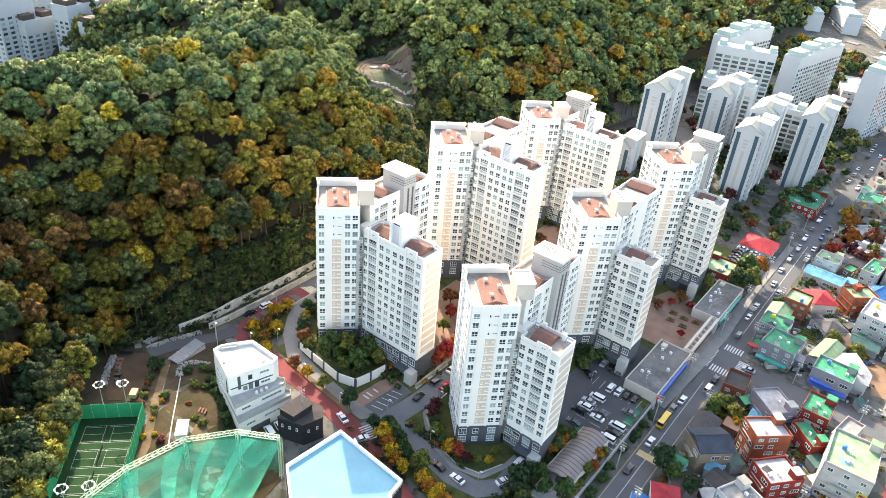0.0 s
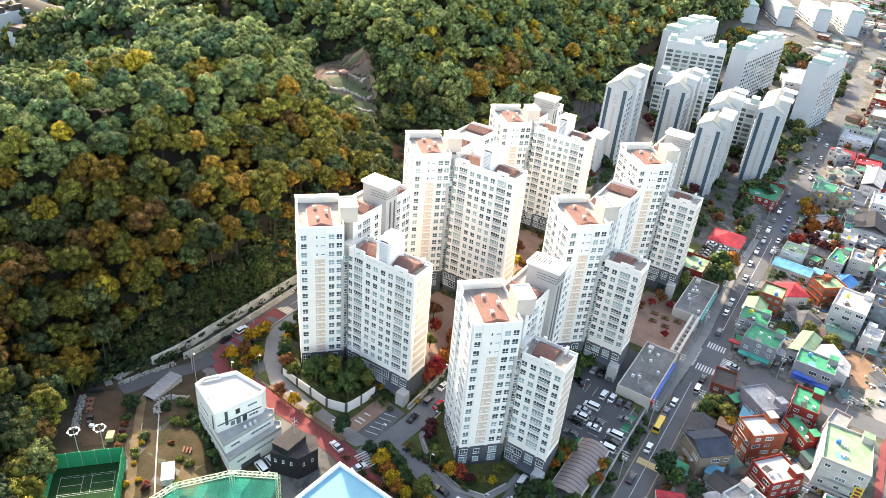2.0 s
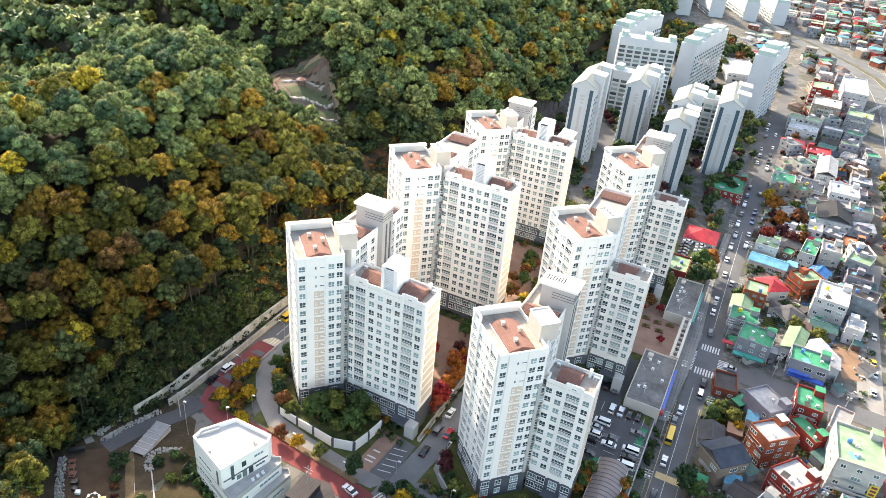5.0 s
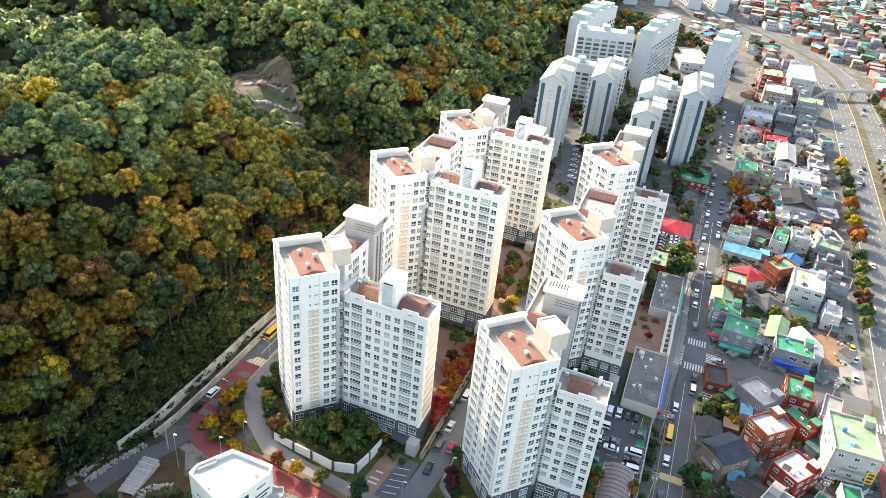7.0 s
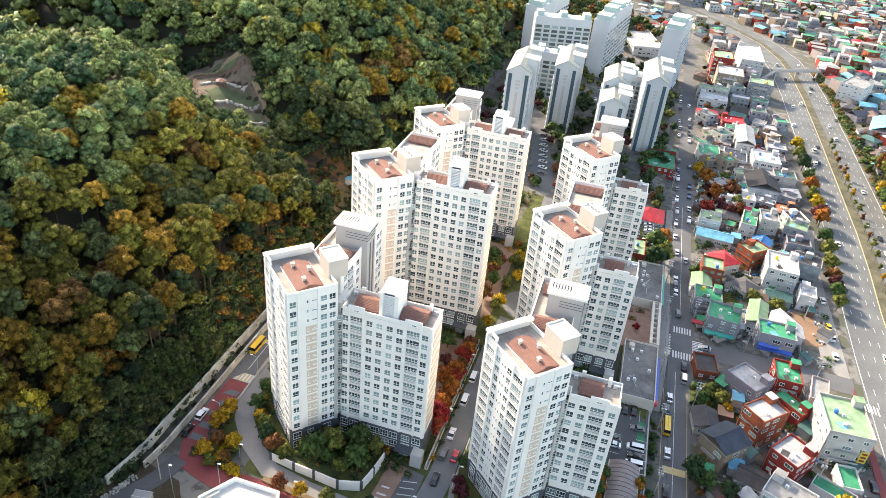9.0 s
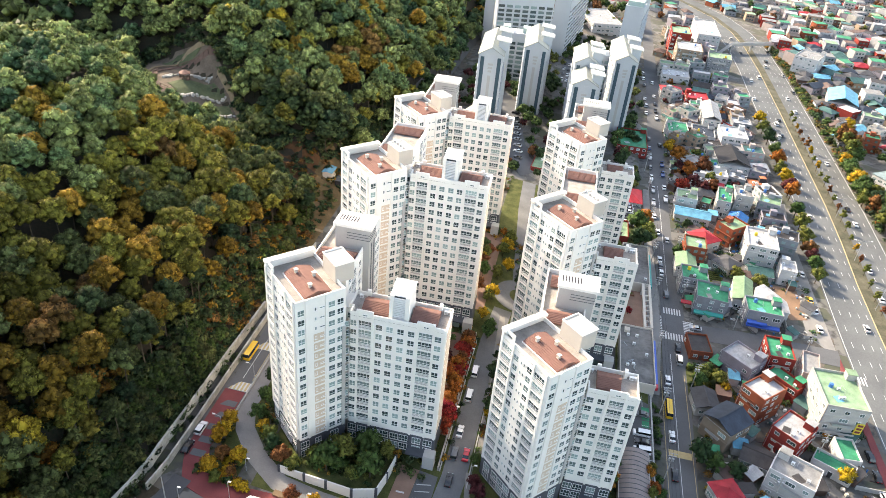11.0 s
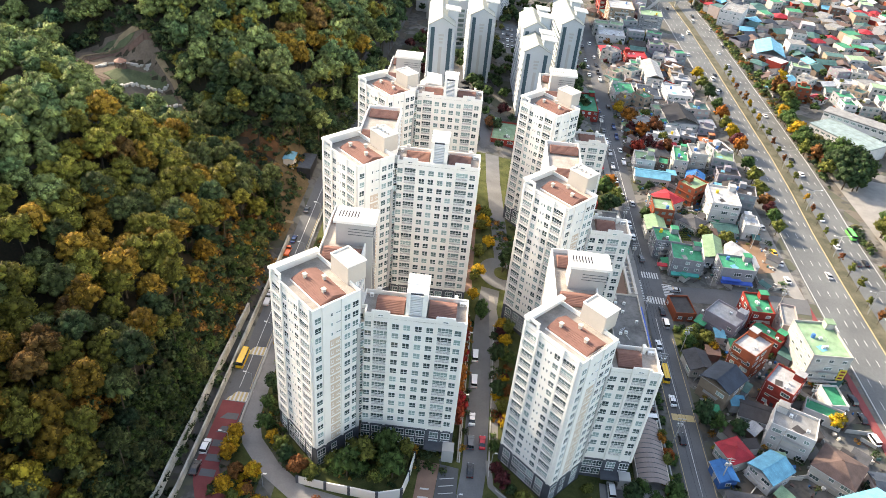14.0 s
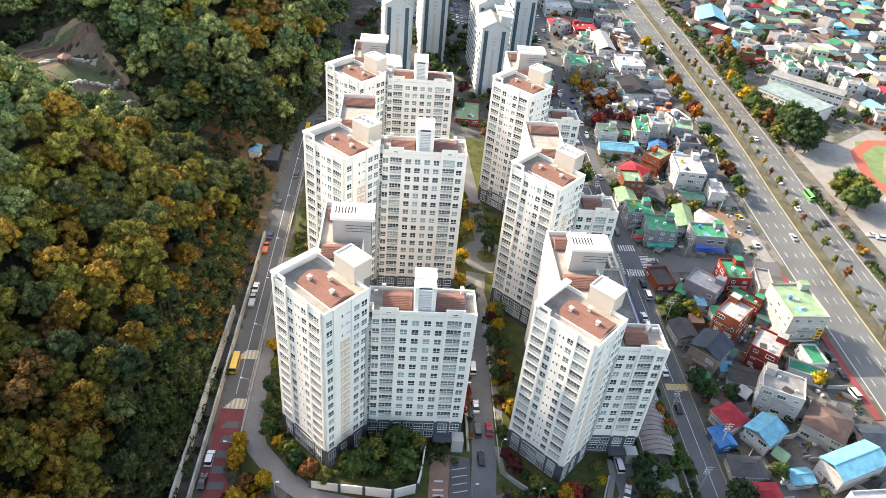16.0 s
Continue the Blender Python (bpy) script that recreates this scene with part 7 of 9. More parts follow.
TANKS = [Build().bar((0, 0, 0), (0, 0, 1.3), 0.65, 0, 12).bar((0, 0, 1.3), (0, 0, 1.5), 0.5, 0, 12, 0.2).mesh("water_tank", mat("yellow_plastic" if k else "blue_plastic", (0.70, 0.48, 0.03) if k else (0.05, 0.18, 0.45), 0.5)) for k in (0, 1)]
hr = random.Random(17)


def block(w, d, ztop, z0, style, wall, roof, full=True):
    """Meshes of one house standing on (0, 0): wall, roof, and where its windows go."""
    wb, rb = Build(), Build()
    x, y = w / 2, d / 2
    if style == "flat":
        wb.box(-x, x, -y, y, z0, ztop - 0.5)
        rb.box(-x + 0.2, x - 0.2, -y + 0.2, y - 0.2, ztop - 0.5, ztop - 0.4)
    else:
        wb.box(-x, x, -y, y, z0, ztop)
        hgt = 0.22 * min(w, d)
        if style == "hip":
            rb.hip(-x, x, -y, y, ztop + 0.22, hgt)
        else:
            rb.gable(-x, x, -y, y, ztop + 0.25, hgt, "x" if w >= d else "y", 0.4, 0.22)
    return wb, rb


def house(wall, roof, ztop, style, a, b, c, z0=-2.0, cat="house", extra=None):
    a, b, c = Vector(a), Vector(b), Vector(c)
    u = b - a
    w = u.length
    u.normalize()
    v = Vector((-u.y, u.x))
    d = max(4.0, (c - b).dot(v))
    ctr = a + u * w / 2 + v * d / 2
    ww, rw = WALLWORD.get(wall, wall), ROOFWORD.get(roof, roof)
    H = thing("house", f"{ww} {'house' if ztop < 6 else 'building'} with {'an' if rw[0] == 'o' else 'a'} {rw} {'flat' if style == 'flat' else 'pitched'} roof", cat, Matrix.Translation((ctr.x, ctr.y, 0)) @ Matrix.Rotation(math.atan2(u.y, u.x), 4, "Z"))
    wb, rb = block(w, d, ztop, z0 - 0.6, style, wall, roof)
    part("wall", wb.mesh("wall", "w_" + wall), H)
    part("roof", rb.mesh("roof", "r_" + roof), H)
    if style == "flat":
        part("parapet", parapet([(-w / 2, -d / 2), (w / 2, -d / 2), (w / 2, d / 2), (-w / 2, d / 2)], ztop - 0.5, ztop + 0.35, 0.22).mesh("parapet", "w_" + wall), H)
        if ztop > 3 and w > 6:
            sx, sy = hr.choice((-1, 1)) * (w / 2 - 1.8), d / 2 - 1.7
            part("stair_housing", Build().box(sx - 1.4, sx + 1.4, sy - 1.3, sy + 1.3, ztop - 0.4, ztop + 1.9).mesh("stair_housing", "w_" + wall), H)
            part("stair_roof", Build().box(sx - 1.55, sx + 1.55, sy - 1.45, sy + 1.45, ztop + 1.9, ztop + 2.05).mesh("stair_roof", "r_" + roof), H)
            if hr.random() < 0.35:
                part("water_tank", TANKS[hr.random() < 0.5], H, m=pose(-sx * 0.6, hr.uniform(-d / 4, d / 4), ztop - 0.4))
            for k in range(hr.randrange(1, 4)):
                part("ac_unit", ACU, H, m=pose(hr.uniform(-w / 3, w / 3), hr.uniform(-d / 3, d / 5), ztop - 0.4))
            if d > 6:
                mat_w = hr.uniform(1.6, 3.0)
                part("roof_mat", Build().box(-mat_w / 2, mat_w / 2, -1.3, 1.3, 0, 0.05).mesh("roof_mat", hr.choice(("r_conc", "r_dark", "r_cyan", "r_palegrey"))), H, "faded roof sheeting", m=pose(-sx * hr.uniform(0.2, 0.5), -d / 4, ztop - 0.39, 0, 0, hr.uniform(-30, 30)))
                part("clothes_rack", Build().bar((-1.2, 0, 0), (-1.2, 0, 1.7), 0.04, 0, 5).bar((1.2, 0, 0), (1.2, 0, 1.7), 0.04, 0, 5).bar((-1.2, 0, 1.65), (1.2, 0, 1.65), 0.03, 0, 5).mesh("clothes_rack", "metal"), H, m=pose(hr.uniform(-1, 1), hr.uniform(-1, 1), ztop - 0.4, 0, 0, hr.uniform(0, 180)))
            part("downpipe", Build().bar((-w / 2 + 0.3, -d / 2 - 0.09, z0), (-w / 2 + 0.3, -d / 2 - 0.09, ztop), 0.07, 0, 6).mesh("downpipe", "metal"), H)
    else:
        ln, sp = (w, d) if (style == "hip" or w >= d) else (d, w)
        hg = 0.22 * min(w, d)
        ridge = max(0.3, (ln - sp) / 2 + 0.15) if style == "hip" else ln / 2 + 0.4
        m = Matrix.Identity(4) if ln == w else Matrix.Rotation(math.pi / 2, 4, "Z")
        part("ridge_cap", Build().box(-ridge, ridge, -0.16, 0.16, ztop + hg + 0.2, ztop + hg + 0.36).mesh("ridge_cap", "r_" + roof), H, m=m)
        if style == "gable":
            rib = Build()
            for k in range(int(ln / 0.9) + 1):
                x = -ln / 2 - 0.3 + (ln + 0.6) * k / int(ln / 0.9)
                for sg in (-1, 1):
                    rib.add([(x - 0.05, sg * (sp / 2 + 0.4), ztop + 0.22), (x + 0.05, sg * (sp / 2 + 0.4), ztop + 0.22), (x + 0.05, 0, ztop + hg + 0.32), (x - 0.05, 0, ztop + hg + 0.32)], [(0, 1, 2, 3) if sg < 0 else (3, 2, 1, 0)])
            part("roof_ribbing", rib.mesh("roof_ribbing", "r_" + roof), H, kind="stuff", m=m)
        part("gutter", Build().box(-w / 2 - 0.45, w / 2 + 0.45, -d / 2 - 0.52, -d / 2 - 0.4, ztop + 0.02, ztop + 0.14).mesh("gutter", "metal"), H)
    floors = max(1, int(round((ztop - z0) / 3.1)))
    far_win = Build()
    for f in range(1, floors):
        z = z0 + f * (ztop - z0 - 0.3) / floors
        part("string_course", parapet([(-w / 2 - 0.12, -d / 2 - 0.12), (w / 2 + 0.12, -d / 2 - 0.12), (w / 2 + 0.12, d / 2 + 0.12), (-w / 2 - 0.12, d / 2 + 0.12)], z - 0.12, z + 0.14, 0.2).mesh("string_course", "w_" + wall), H)
        if w > 7 and hr.random() < 0.6:
            bw = w * hr.uniform(0.35, 0.7)
            bal = part("balcony", Build().box(-bw / 2, bw / 2, -d / 2 - 1.2, -d / 2, z - 0.1, z + 0.1).mesh("balcony", "palegrey"), H)
            part("balcony_rail", Build().box(-bw / 2, bw / 2, -d / 2 - 1.2, -d / 2 - 1.12, z + 0.1, z + 1.0).mesh("balcony_rail", hr.choice(("w_" + wall, "metal"))), bal)
    part("door", Build().box(-0.5, 0.5, -0.06, 0.1, 0, 2.1).mesh("door", hr.choice(("w_brown", "w_dark", "metal"))), H, "plain house door", m=at_wall((-w / 2, -d / 2), (w / 2, -d / 2), w * 0.5, z0, 0.02))
    for f in range(floors):
        z = z0 + 1.7 + f * (ztop - z0 - 0.3) / floors
        for (p, q) in (((-w / 2, -d / 2), (w / 2, -d / 2)), ((w / 2, -d / 2), (w / 2, d / 2)), ((-w / 2, d / 2), (-w / 2, -d / 2))):
            ln = math.hypot(q[0] - p[0], q[1] - p[1])
            n = max(1, int(ln / 3.2))
            for k in range(n):
                if hr.random() < 0.82:
                    wm, at_ = WIDEWIN if hr.random() < 0.35 and ln / n > 3.4 else HOUSEWIN, at_wall(p, q, ln * (k + 0.5) / n, z, 0.0)
                    if a.y > 300:
                        gather(far_win, wm, at_)
                    else:
                        part("window", wm, H, m=at_)
    if far_win.v:
        part("small_window", far_win.mesh("small_window", "frame", "glass", "white", "greywall"), H, "small white framed windows", kind="stuff")
    return H, w, d


NEAR_HOUSES = [
    ("grey", "green", 6, "flat", (-26.7, 232.8), (-15.2, 231.6), (-13.6, 242.8)),
    ("grey", "green", 6, "flat", (-31.0, 243.8), (-21.0, 243.8), (-21.6, 253.4)),
    ("grey", "green", 5.5, "flat", (-8.6, 230.7), (4.1, 230.5), (4.2, 239.8)),
    ("white", "palegreen", 2.6, "gable", (-11.6, 241.0), (-5.0, 240.0), (-2.6, 255.2)),
    ("white", "palegreen", 3, "gable", (-31.6, 256.2), (-24.0, 256.1), (-23.6, 266.2)),
    ("cream", "red", 2.5, "hip", (-25.1, 286.0), (-18.7, 278.0), (-11.3, 284.1)),
    ("cream", "tile", 1.5, "hip", (-16.0, 268.3), (-10.2, 262.7), (-4.4, 269.5)),
    ("white", "white", 9, "flat", (-3.2, 273.0), (8.7, 272.0), (12.7, 287.8)),
    ("white", "palegrey", 5, "flat", (9.4, 264.6), (15.5, 264.0), (16.1, 272.5)),
    ("grey", "teal", 1, "gable", (-2.1, 263.4), (7.4, 263.8), (7.6, 270.7)),
    ("brick", "dark", 1.5, "flat", (-29.6, 205.5), (-22.3, 206.3), (-21.7, 216.4)),
    ("purple", "white", 5, "flat", (-20.7, 204.7), (-12.2, 197.1), (-5.9, 203.8)),
    ("redwall", "green", 7, "flat", (-5.8, 203.9), (2.4, 203.9), (1.9, 215.0)),
    ("redwall", "green", 4, "flat", (-6.5, 200.1), (1.5, 192.3), (5.3, 196.2)),
    ("brick", "white", 9, "flat", (-17.9, 184.4), (-12.3, 178.6), (-4.8, 186.9)),
    ("cream", "tile", 1.2, "gable", (-30.1, 178.3), (-22.9, 179.2), (-22.3, 187.6)),
    ("tanwall", "navy", 5.5, "gable", (-29.6, 171.6), (-22.9, 164.9), (-15.4, 171.9)),
    ("redwall", "white", 6.5, "flat", (-10.7, 171.6), (-3.8, 166.0), (3.3, 174.1)),
    ("white", "dark", 0.8, "gable", (-19.3, 161.6), (-9.2, 158.4), (-7.6, 165.5)),
    ("white", "conc", 7.5, "flat", (-14.6, 153.3), (-3.9, 148.2), (0.1, 156.6)),
    ("cream", "red", 2.2, "hip", (-29.7, 148.4), (-26.6, 141.8), (-20.4, 145.5)),
    ("blue", "blue", 1, "gable", (-32.2, 142.4), (-31.0, 136.3), (-26.4, 138.2)),
    ("white", "cyan", 2.8, "gable", (-22.5, 142.1), (-18.0, 135.8), (-10.8, 141.2)),
    ("cream", "brown", 3.2, "hip", (-5.0, 143.8), (3.6, 136.6), (11.6, 143.9)),
    ("white", "green", 1.6, "flat", (1.4, 166.9), (11.3, 161.9), (13.8, 166.6)),
    ("white", "green", 2.2, "flat", (9.4, 177.0), (10.0, 168.3), (15.4, 168.8)),
    ("white", "cyan", 4, "gable", (-5.9, 131.4), (-3.1, 124.2), (12.3, 130.3)),
    ("cream", "palegreen", 11, "flat", (5.3, 180.2), (17.9, 180.8), (17.9, 197.6)),
    ("pink", "conc", 6, "flat", (4.1, 200.0), (9.3, 199.0), (11.2, 211.1)),
    ("cream", "tile", 1, "hip", (-30.6, 127.3), (-21.5, 126.8), (-21.6, 133.1)),
    ("cream", "red", 2, "hip", (-32.0, 117.8), (-20.7, 118.1), (-20.3, 124.3)),
    ("white", "palegrey", 3, "flat", (-1.7, 115.2), (8.8, 116.1), (8.4, 122.7)),
    ("white", "cyan", 0.5, "gable", (-15.1, 125.2), (-8.6, 126.1), (-8.9, 130.5)),
    ("white", "palegreen", 4.5, "flat", (-28.2, 315.2), (-18.7, 314.6), (-18.7, 323.9)),
    ("brown", "green", 3.5, "flat", (-17.3, 315.6), (-12.9, 314.4), (-11.8, 321.7)),
    ("white", "cyan", 1.5, "gable", (-29.0, 303.5), (-13.6, 302.5), (-13.0, 310.5)),
    ("white", "blue", 2, "gable", (-7.0, 302.3), (0.6, 299.9), (3.1, 311.4)),
    ("cream", "green", 6, "flat", (-10.1, 315.5), (-3.7, 314.6), (-2.4, 329.8)),
    ("cream", "conc", 8, "flat", (-1.6, 320.0), (6.5, 320.1), (6.9, 330.8)),
    ("dark", "orange", 4, "flat", (8.4, 338.7), (18.0, 339.3), (18.2, 351.5)),
    ("white", "black", 5, "gable", (-3.7, 360.7), (11.8, 361.5), (11.3, 380.6)),
    ("white", "palegrey", 8, "flat", (0.4, 391.9), (14.4, 392.2), (14.4, 408.9)),
    ("white", "green", 5, "flat", (-28.0, 394.8), (-16.3, 395.1), (-16.3, 411.4)),
    ("white", "navy", 5, "flat", (-14.6, 395.4), (-2.3, 394.8), (-1.8, 411.1)),
    ("white", "white", 7, "gable", (-6.8, 417.5), (3.0, 417.3), (4.9, 445.8)),
    ("cream", "red", 3, "hip", (-27.5, 466), (-14.0, 467), (-14.0, 480)),
    ("white", "palegrey", 5, "flat", (-26.4, 497), (-8.3, 496.5), (-8.0, 511)),
    ("tanwall", "palegrey", 12, "flat", (-15.4, 539.5), (2.8, 539.0), (3.2, 563)),
    ("grey", "palegreen", 10, "flat", (7.0, 537), (23.0, 535.5), (23.8, 552)),
    ("redwall", "palegreen", 15, "flat", (-17.8, 572), (-3.4, 572), (-3.2, 595)),
    ("white", "white", 12, "flat", (4.0, 590), (21.0, 590), (21.0, 640)),
    ("white", "conc", 12, "flat", (71.5, 567.5), (86.0, 560.1), (97.1, 581.7)),
    ("cream", "cyan", 4, "gable", (81.1, 496), (98.9, 491.8), (103.5, 520)),
    ("redwall", "red", 5, "flat", (-12.8, 456.1), (0.5, 456.6), (0.5, 469.8)),
]
placed = []
for row in NEAR_HOUSES:
    house(*row)
    placed.append(((row[4][0] + row[6][0]) / 2, (row[4][1] + row[6][1]) / 2, 9.5 if row[4][1] < 480 else 16))
house("redwall", "palegreen", 8, "flat", (-97.3, 312.8), (-86.1, 311.9), (-85.6, 332.0), z0=3.0)
house("redwall", "palegreen", 5, "flat", (-62.0, 268.0), (-51.0, 268.0), (-51.0, 282.0), z0=-1)
house("redwall", "green", 4, "flat", (-56.0, 366.0), (-40.0, 366.0), (-40.0, 391.0), z0=-1)
house("white", "white", 10, "flat", (-77.0, 585.0), (-53.5, 592.0), (-60.0, 640.0), z0=0)
house("cream", "red", 2, "hip", (-58.0, 306.0), (-44.0, 306.0), (-44.0, 320.0), z0=-1)
wr_ = thing("market_hall", "low white hall under an uneven sheet roof", "hall", pose(0, 0, 0))
wpoly = [(-4.6, 241.0), (2.4, 238.2), (8.6, 237.8), (8.5, 244.8), (1.4, 254.0), (-2.4, 250.0)]
part("wall", Build().prism([(Vector(p) * 0.95 + Vector((2, 245)) * 0.05)[:] for p in wpoly], -2.6, 2.6).mesh("wall", "w_white"), wr_)
rz = (3.2, 2.8, 2.6, 3.0, 3.4, 3.8)
part("roof", Build().add([(x, y, z) for (x, y), z in zip(wpoly, rz)] + [(2.2, 245.5, 4.9)] + [(x, y, 2.6) for x, y in wpoly], [(k, (k + 1) % 6, 6) for k in range(6)] + [(7 + k, 7 + (k + 1) % 6, (k + 1) % 6, k) for k in range(6)]).mesh("roof", "r_white"), wr_, "white sheet roof with folds")
for x, y, z, a in ((-1.0, 243.5, 3.9, 20), (4.6, 242.0, 3.9, -30), (0.8, 249.4, 4.2, 50)):
    part("roof_patch", Build().box(-1.3, 1.3, -0.8, 0.8, 0, 0.12).mesh("roof_patch", "r_palegrey"), wr_, "grey patch on the roof sheet", m=pose(x, y, z, 8, -8, a))
patch("soil_lot", [(4.9, 263.7), (16.9, 261.8), (17.2, 242.5), (10.4, 240.5), (9.6, 246), (2.6, 256)], 0.1, "lotsoil", "bare reddish soil lot between the houses", "bare ground", step=6)
patch("vegetable_plot", [(-19, 265.5), (-11, 265.5), (-12.8, 255.6), (-19, 255.6)], 0.1, "grass", "vegetable plot in rows between the houses", "garden plot", step=6)
thing("vegetable_rows", "rows of yellow-green vegetables on a plot", "vegetables", kind="stuff", data=forest_mesh("vegetable_rows", [(-18.4 + j * 0.6, 256.6 + k * 1.5, -1.95, 0.28, j, j % 4, *(0.16, 0.19, 0.05)) for k in range(6) for j in range(11)], kinds_s, LEAF))
# red roadside awnings on the corner block, yellow banner on the tall one
bn = thing("banner", "yellow vertical banner with unreadable red writing", "banner", pose(17.95, 184, 4.8))
part("cloth", Build().box(0, 0.12, -1.4, 1.4, -4.5, 4.5).mesh("cloth", "signyellow"), bn)
for k in range(5):
    part("writing", Build().box(0.1, 0.14, -0.8, 0.8, -3.8 + k * 1.7, -2.7 + k * 1.7).mesh("writing", "signred"), bn, "unreadable writing")
for x0, x1, y, z, mt in ((-26.5, -16, 231.3, 0.6, "signteal"), (-30.8, -27, 236, 0.8, "signred"), (-8.0, 3.8, 230.0, 0.4, "signblue"), (-8.0, -1, 229.9, 1.8, "signblue")):
    aw = thing("awning", "coloured shop awning over the pavement", "awning", pose((x0 + x1) / 2, y, z), group="shop awnings")
    part("canopy", Build().add([(-(x1 - x0) / 2, 0, 0.5), ((x1 - x0) / 2, 0, 0.5), ((x1 - x0) / 2, -1.4, 0), (-(x1 - x0) / 2, -1.4, 0), (-(x1 - x0) / 2, 0, 0.42), ((x1 - x0) / 2, 0, 0.42), ((x1 - x0) / 2, -1.4, -0.4), (-(x1 - x0) / 2, -1.4, -0.4)], [(3, 2, 1, 0), (2, 3, 7, 6), (4, 5, 6, 7)]).mesh("canopy", mt), aw)

# school beyond the avenue
def long_block(name, label, a, b, c, top, wall, roof, floors, z0=-2.0, cat="school"):
    a, b, c = Vector(a), Vector(b), Vector(c)
    u = (b - a)
    w = u.length
    u.normalize()
    v = Vector((-u.y, u.x))
    d = abs((c - b).dot(v))
    ctr = a + u * w / 2 + v * d / 2
    S = thing(name, label, cat, Matrix.Translation((ctr.x, ctr.y, 0)) @ Matrix.Rotation(math.atan2(u.y, u.x), 4, "Z"))
    part("wall", Build().box(-w / 2, w / 2, -d / 2, d / 2, z0 - 0.5, top - 0.6).mesh("wall", "w_" + wall), S)
    part("roof", Build().box(-w / 2 - 0.3, w / 2 + 0.3, -d / 2 - 0.3, d / 2 + 0.3, top - 0.6, top).mesh("roof", "r_" + roof), S)
    for f in range(floors):
        z = z0 + 1.8 + f * (top - z0) / floors
        n = int(w / 3.4)
        for k in range(n):
            part("window", WIDEWIN, S, m=at_wall((-w / 2, -d / 2), (w / 2, -d / 2), w * (k + 0.5) / n, z))
    return S


long_block("school_building", "long white school building with a concrete roof", (86.4, 390.6), (117.4, 366.5), (124, 374), 9, "white", "conc", 3)
long_block("gymnasium", "school gymnasium with a broad pale cyan roof", (75.7, 378.6), (94.8, 350.0), (109, 361), 6, "white", "palecyan", 2)
house("white", "palegrey", 6, "flat", (98, 262), (110, 256), (115, 268))
house("white", "white", 4, "flat", (92, 270), (99, 266), (102, 274))

# ordinary houses filling the blocks
ROAD_FREE = [(-41, -29, 60, 900), (22, 64, 60, 960), (-30, 24, 216, 229), (-45, -29, 180, 300)]


def fill(x0, x1, y0, y1, step, seed, detail=True, skip=()):
    r = random.Random(seed)
    out = []
    y = y0
    while y < y1:
        x = x0 + r.uniform(0, 3)
        while x < x1:
            px, py = x + r.uniform(-1.5, 1.5), y + r.uniform(-1.5, 1.5)
            swing = bend(py)
            ok = all(math.hypot(px - a, py - b) > k for a, b, k in placed)
            ok = ok and not any(a - 5 < px - (swing if a > 0 else 0) < b + 5 and c < py < d for a, b, c, d in ROAD_FREE) and not any(a < px < b and c < py < d for a, b, c, d in skip)
            if ok and r.random() < 0.93:
                w, d = r.uniform(7, 11.5), r.uniform(7, 10.5)
                fl = r.choice((1, 1, 1, 2, 2, 2, 3)) if x0 < 60 else r.choice((1, 1, 1, 1, 2, 2, 3))
                wall = r.choice(("white", "white", "cream", "cream", "grey", "grey", "brick", "redwall", "pink", "purple", "tanwall", "grey", "brown", "tanwall"))
                if fl == 1:
                    roof, style = r.choice((("cyan", "gable"), ("navy", "hip"), ("red", "hip"), ("tile", "hip"), ("brown", "hip"), ("palegrey", "gable"), ("teal", "gable"), ("tile", "hip"), ("dark", "gable"), ("brown", "gable"), ("teal", "hip"), ("navy", "gable"))), ""
                    roof, style = roof
                else:
                    roof, style = r.choice(("green", "green", "palegreen", "conc", "palegrey", "conc", "brown", "teal", "conc", "dark")), "flat"
                out.append((wall, roof, -2.0 + fl * 2.9 + 0.3, style, px, py, w, d, r.choice((0, 0, 0.3, -0.25, 0.7)) + r.uniform(-.06, .06)))
            x += step
        y += step
    return out


placed += [(11, 252, 11), (14, 238, 9), (3, 247, 10), (-8, 248, 8), (-15, 260, 8), (-9, 133, 8), (-14, 120, 6), (12, 155, 6), (-25, 194, 8)]
rows = fill(-26, 18, 112, 470, 10.0, 31)
for row in rows:
    placed.append((row[4], row[5], 7))
first_rows = rows


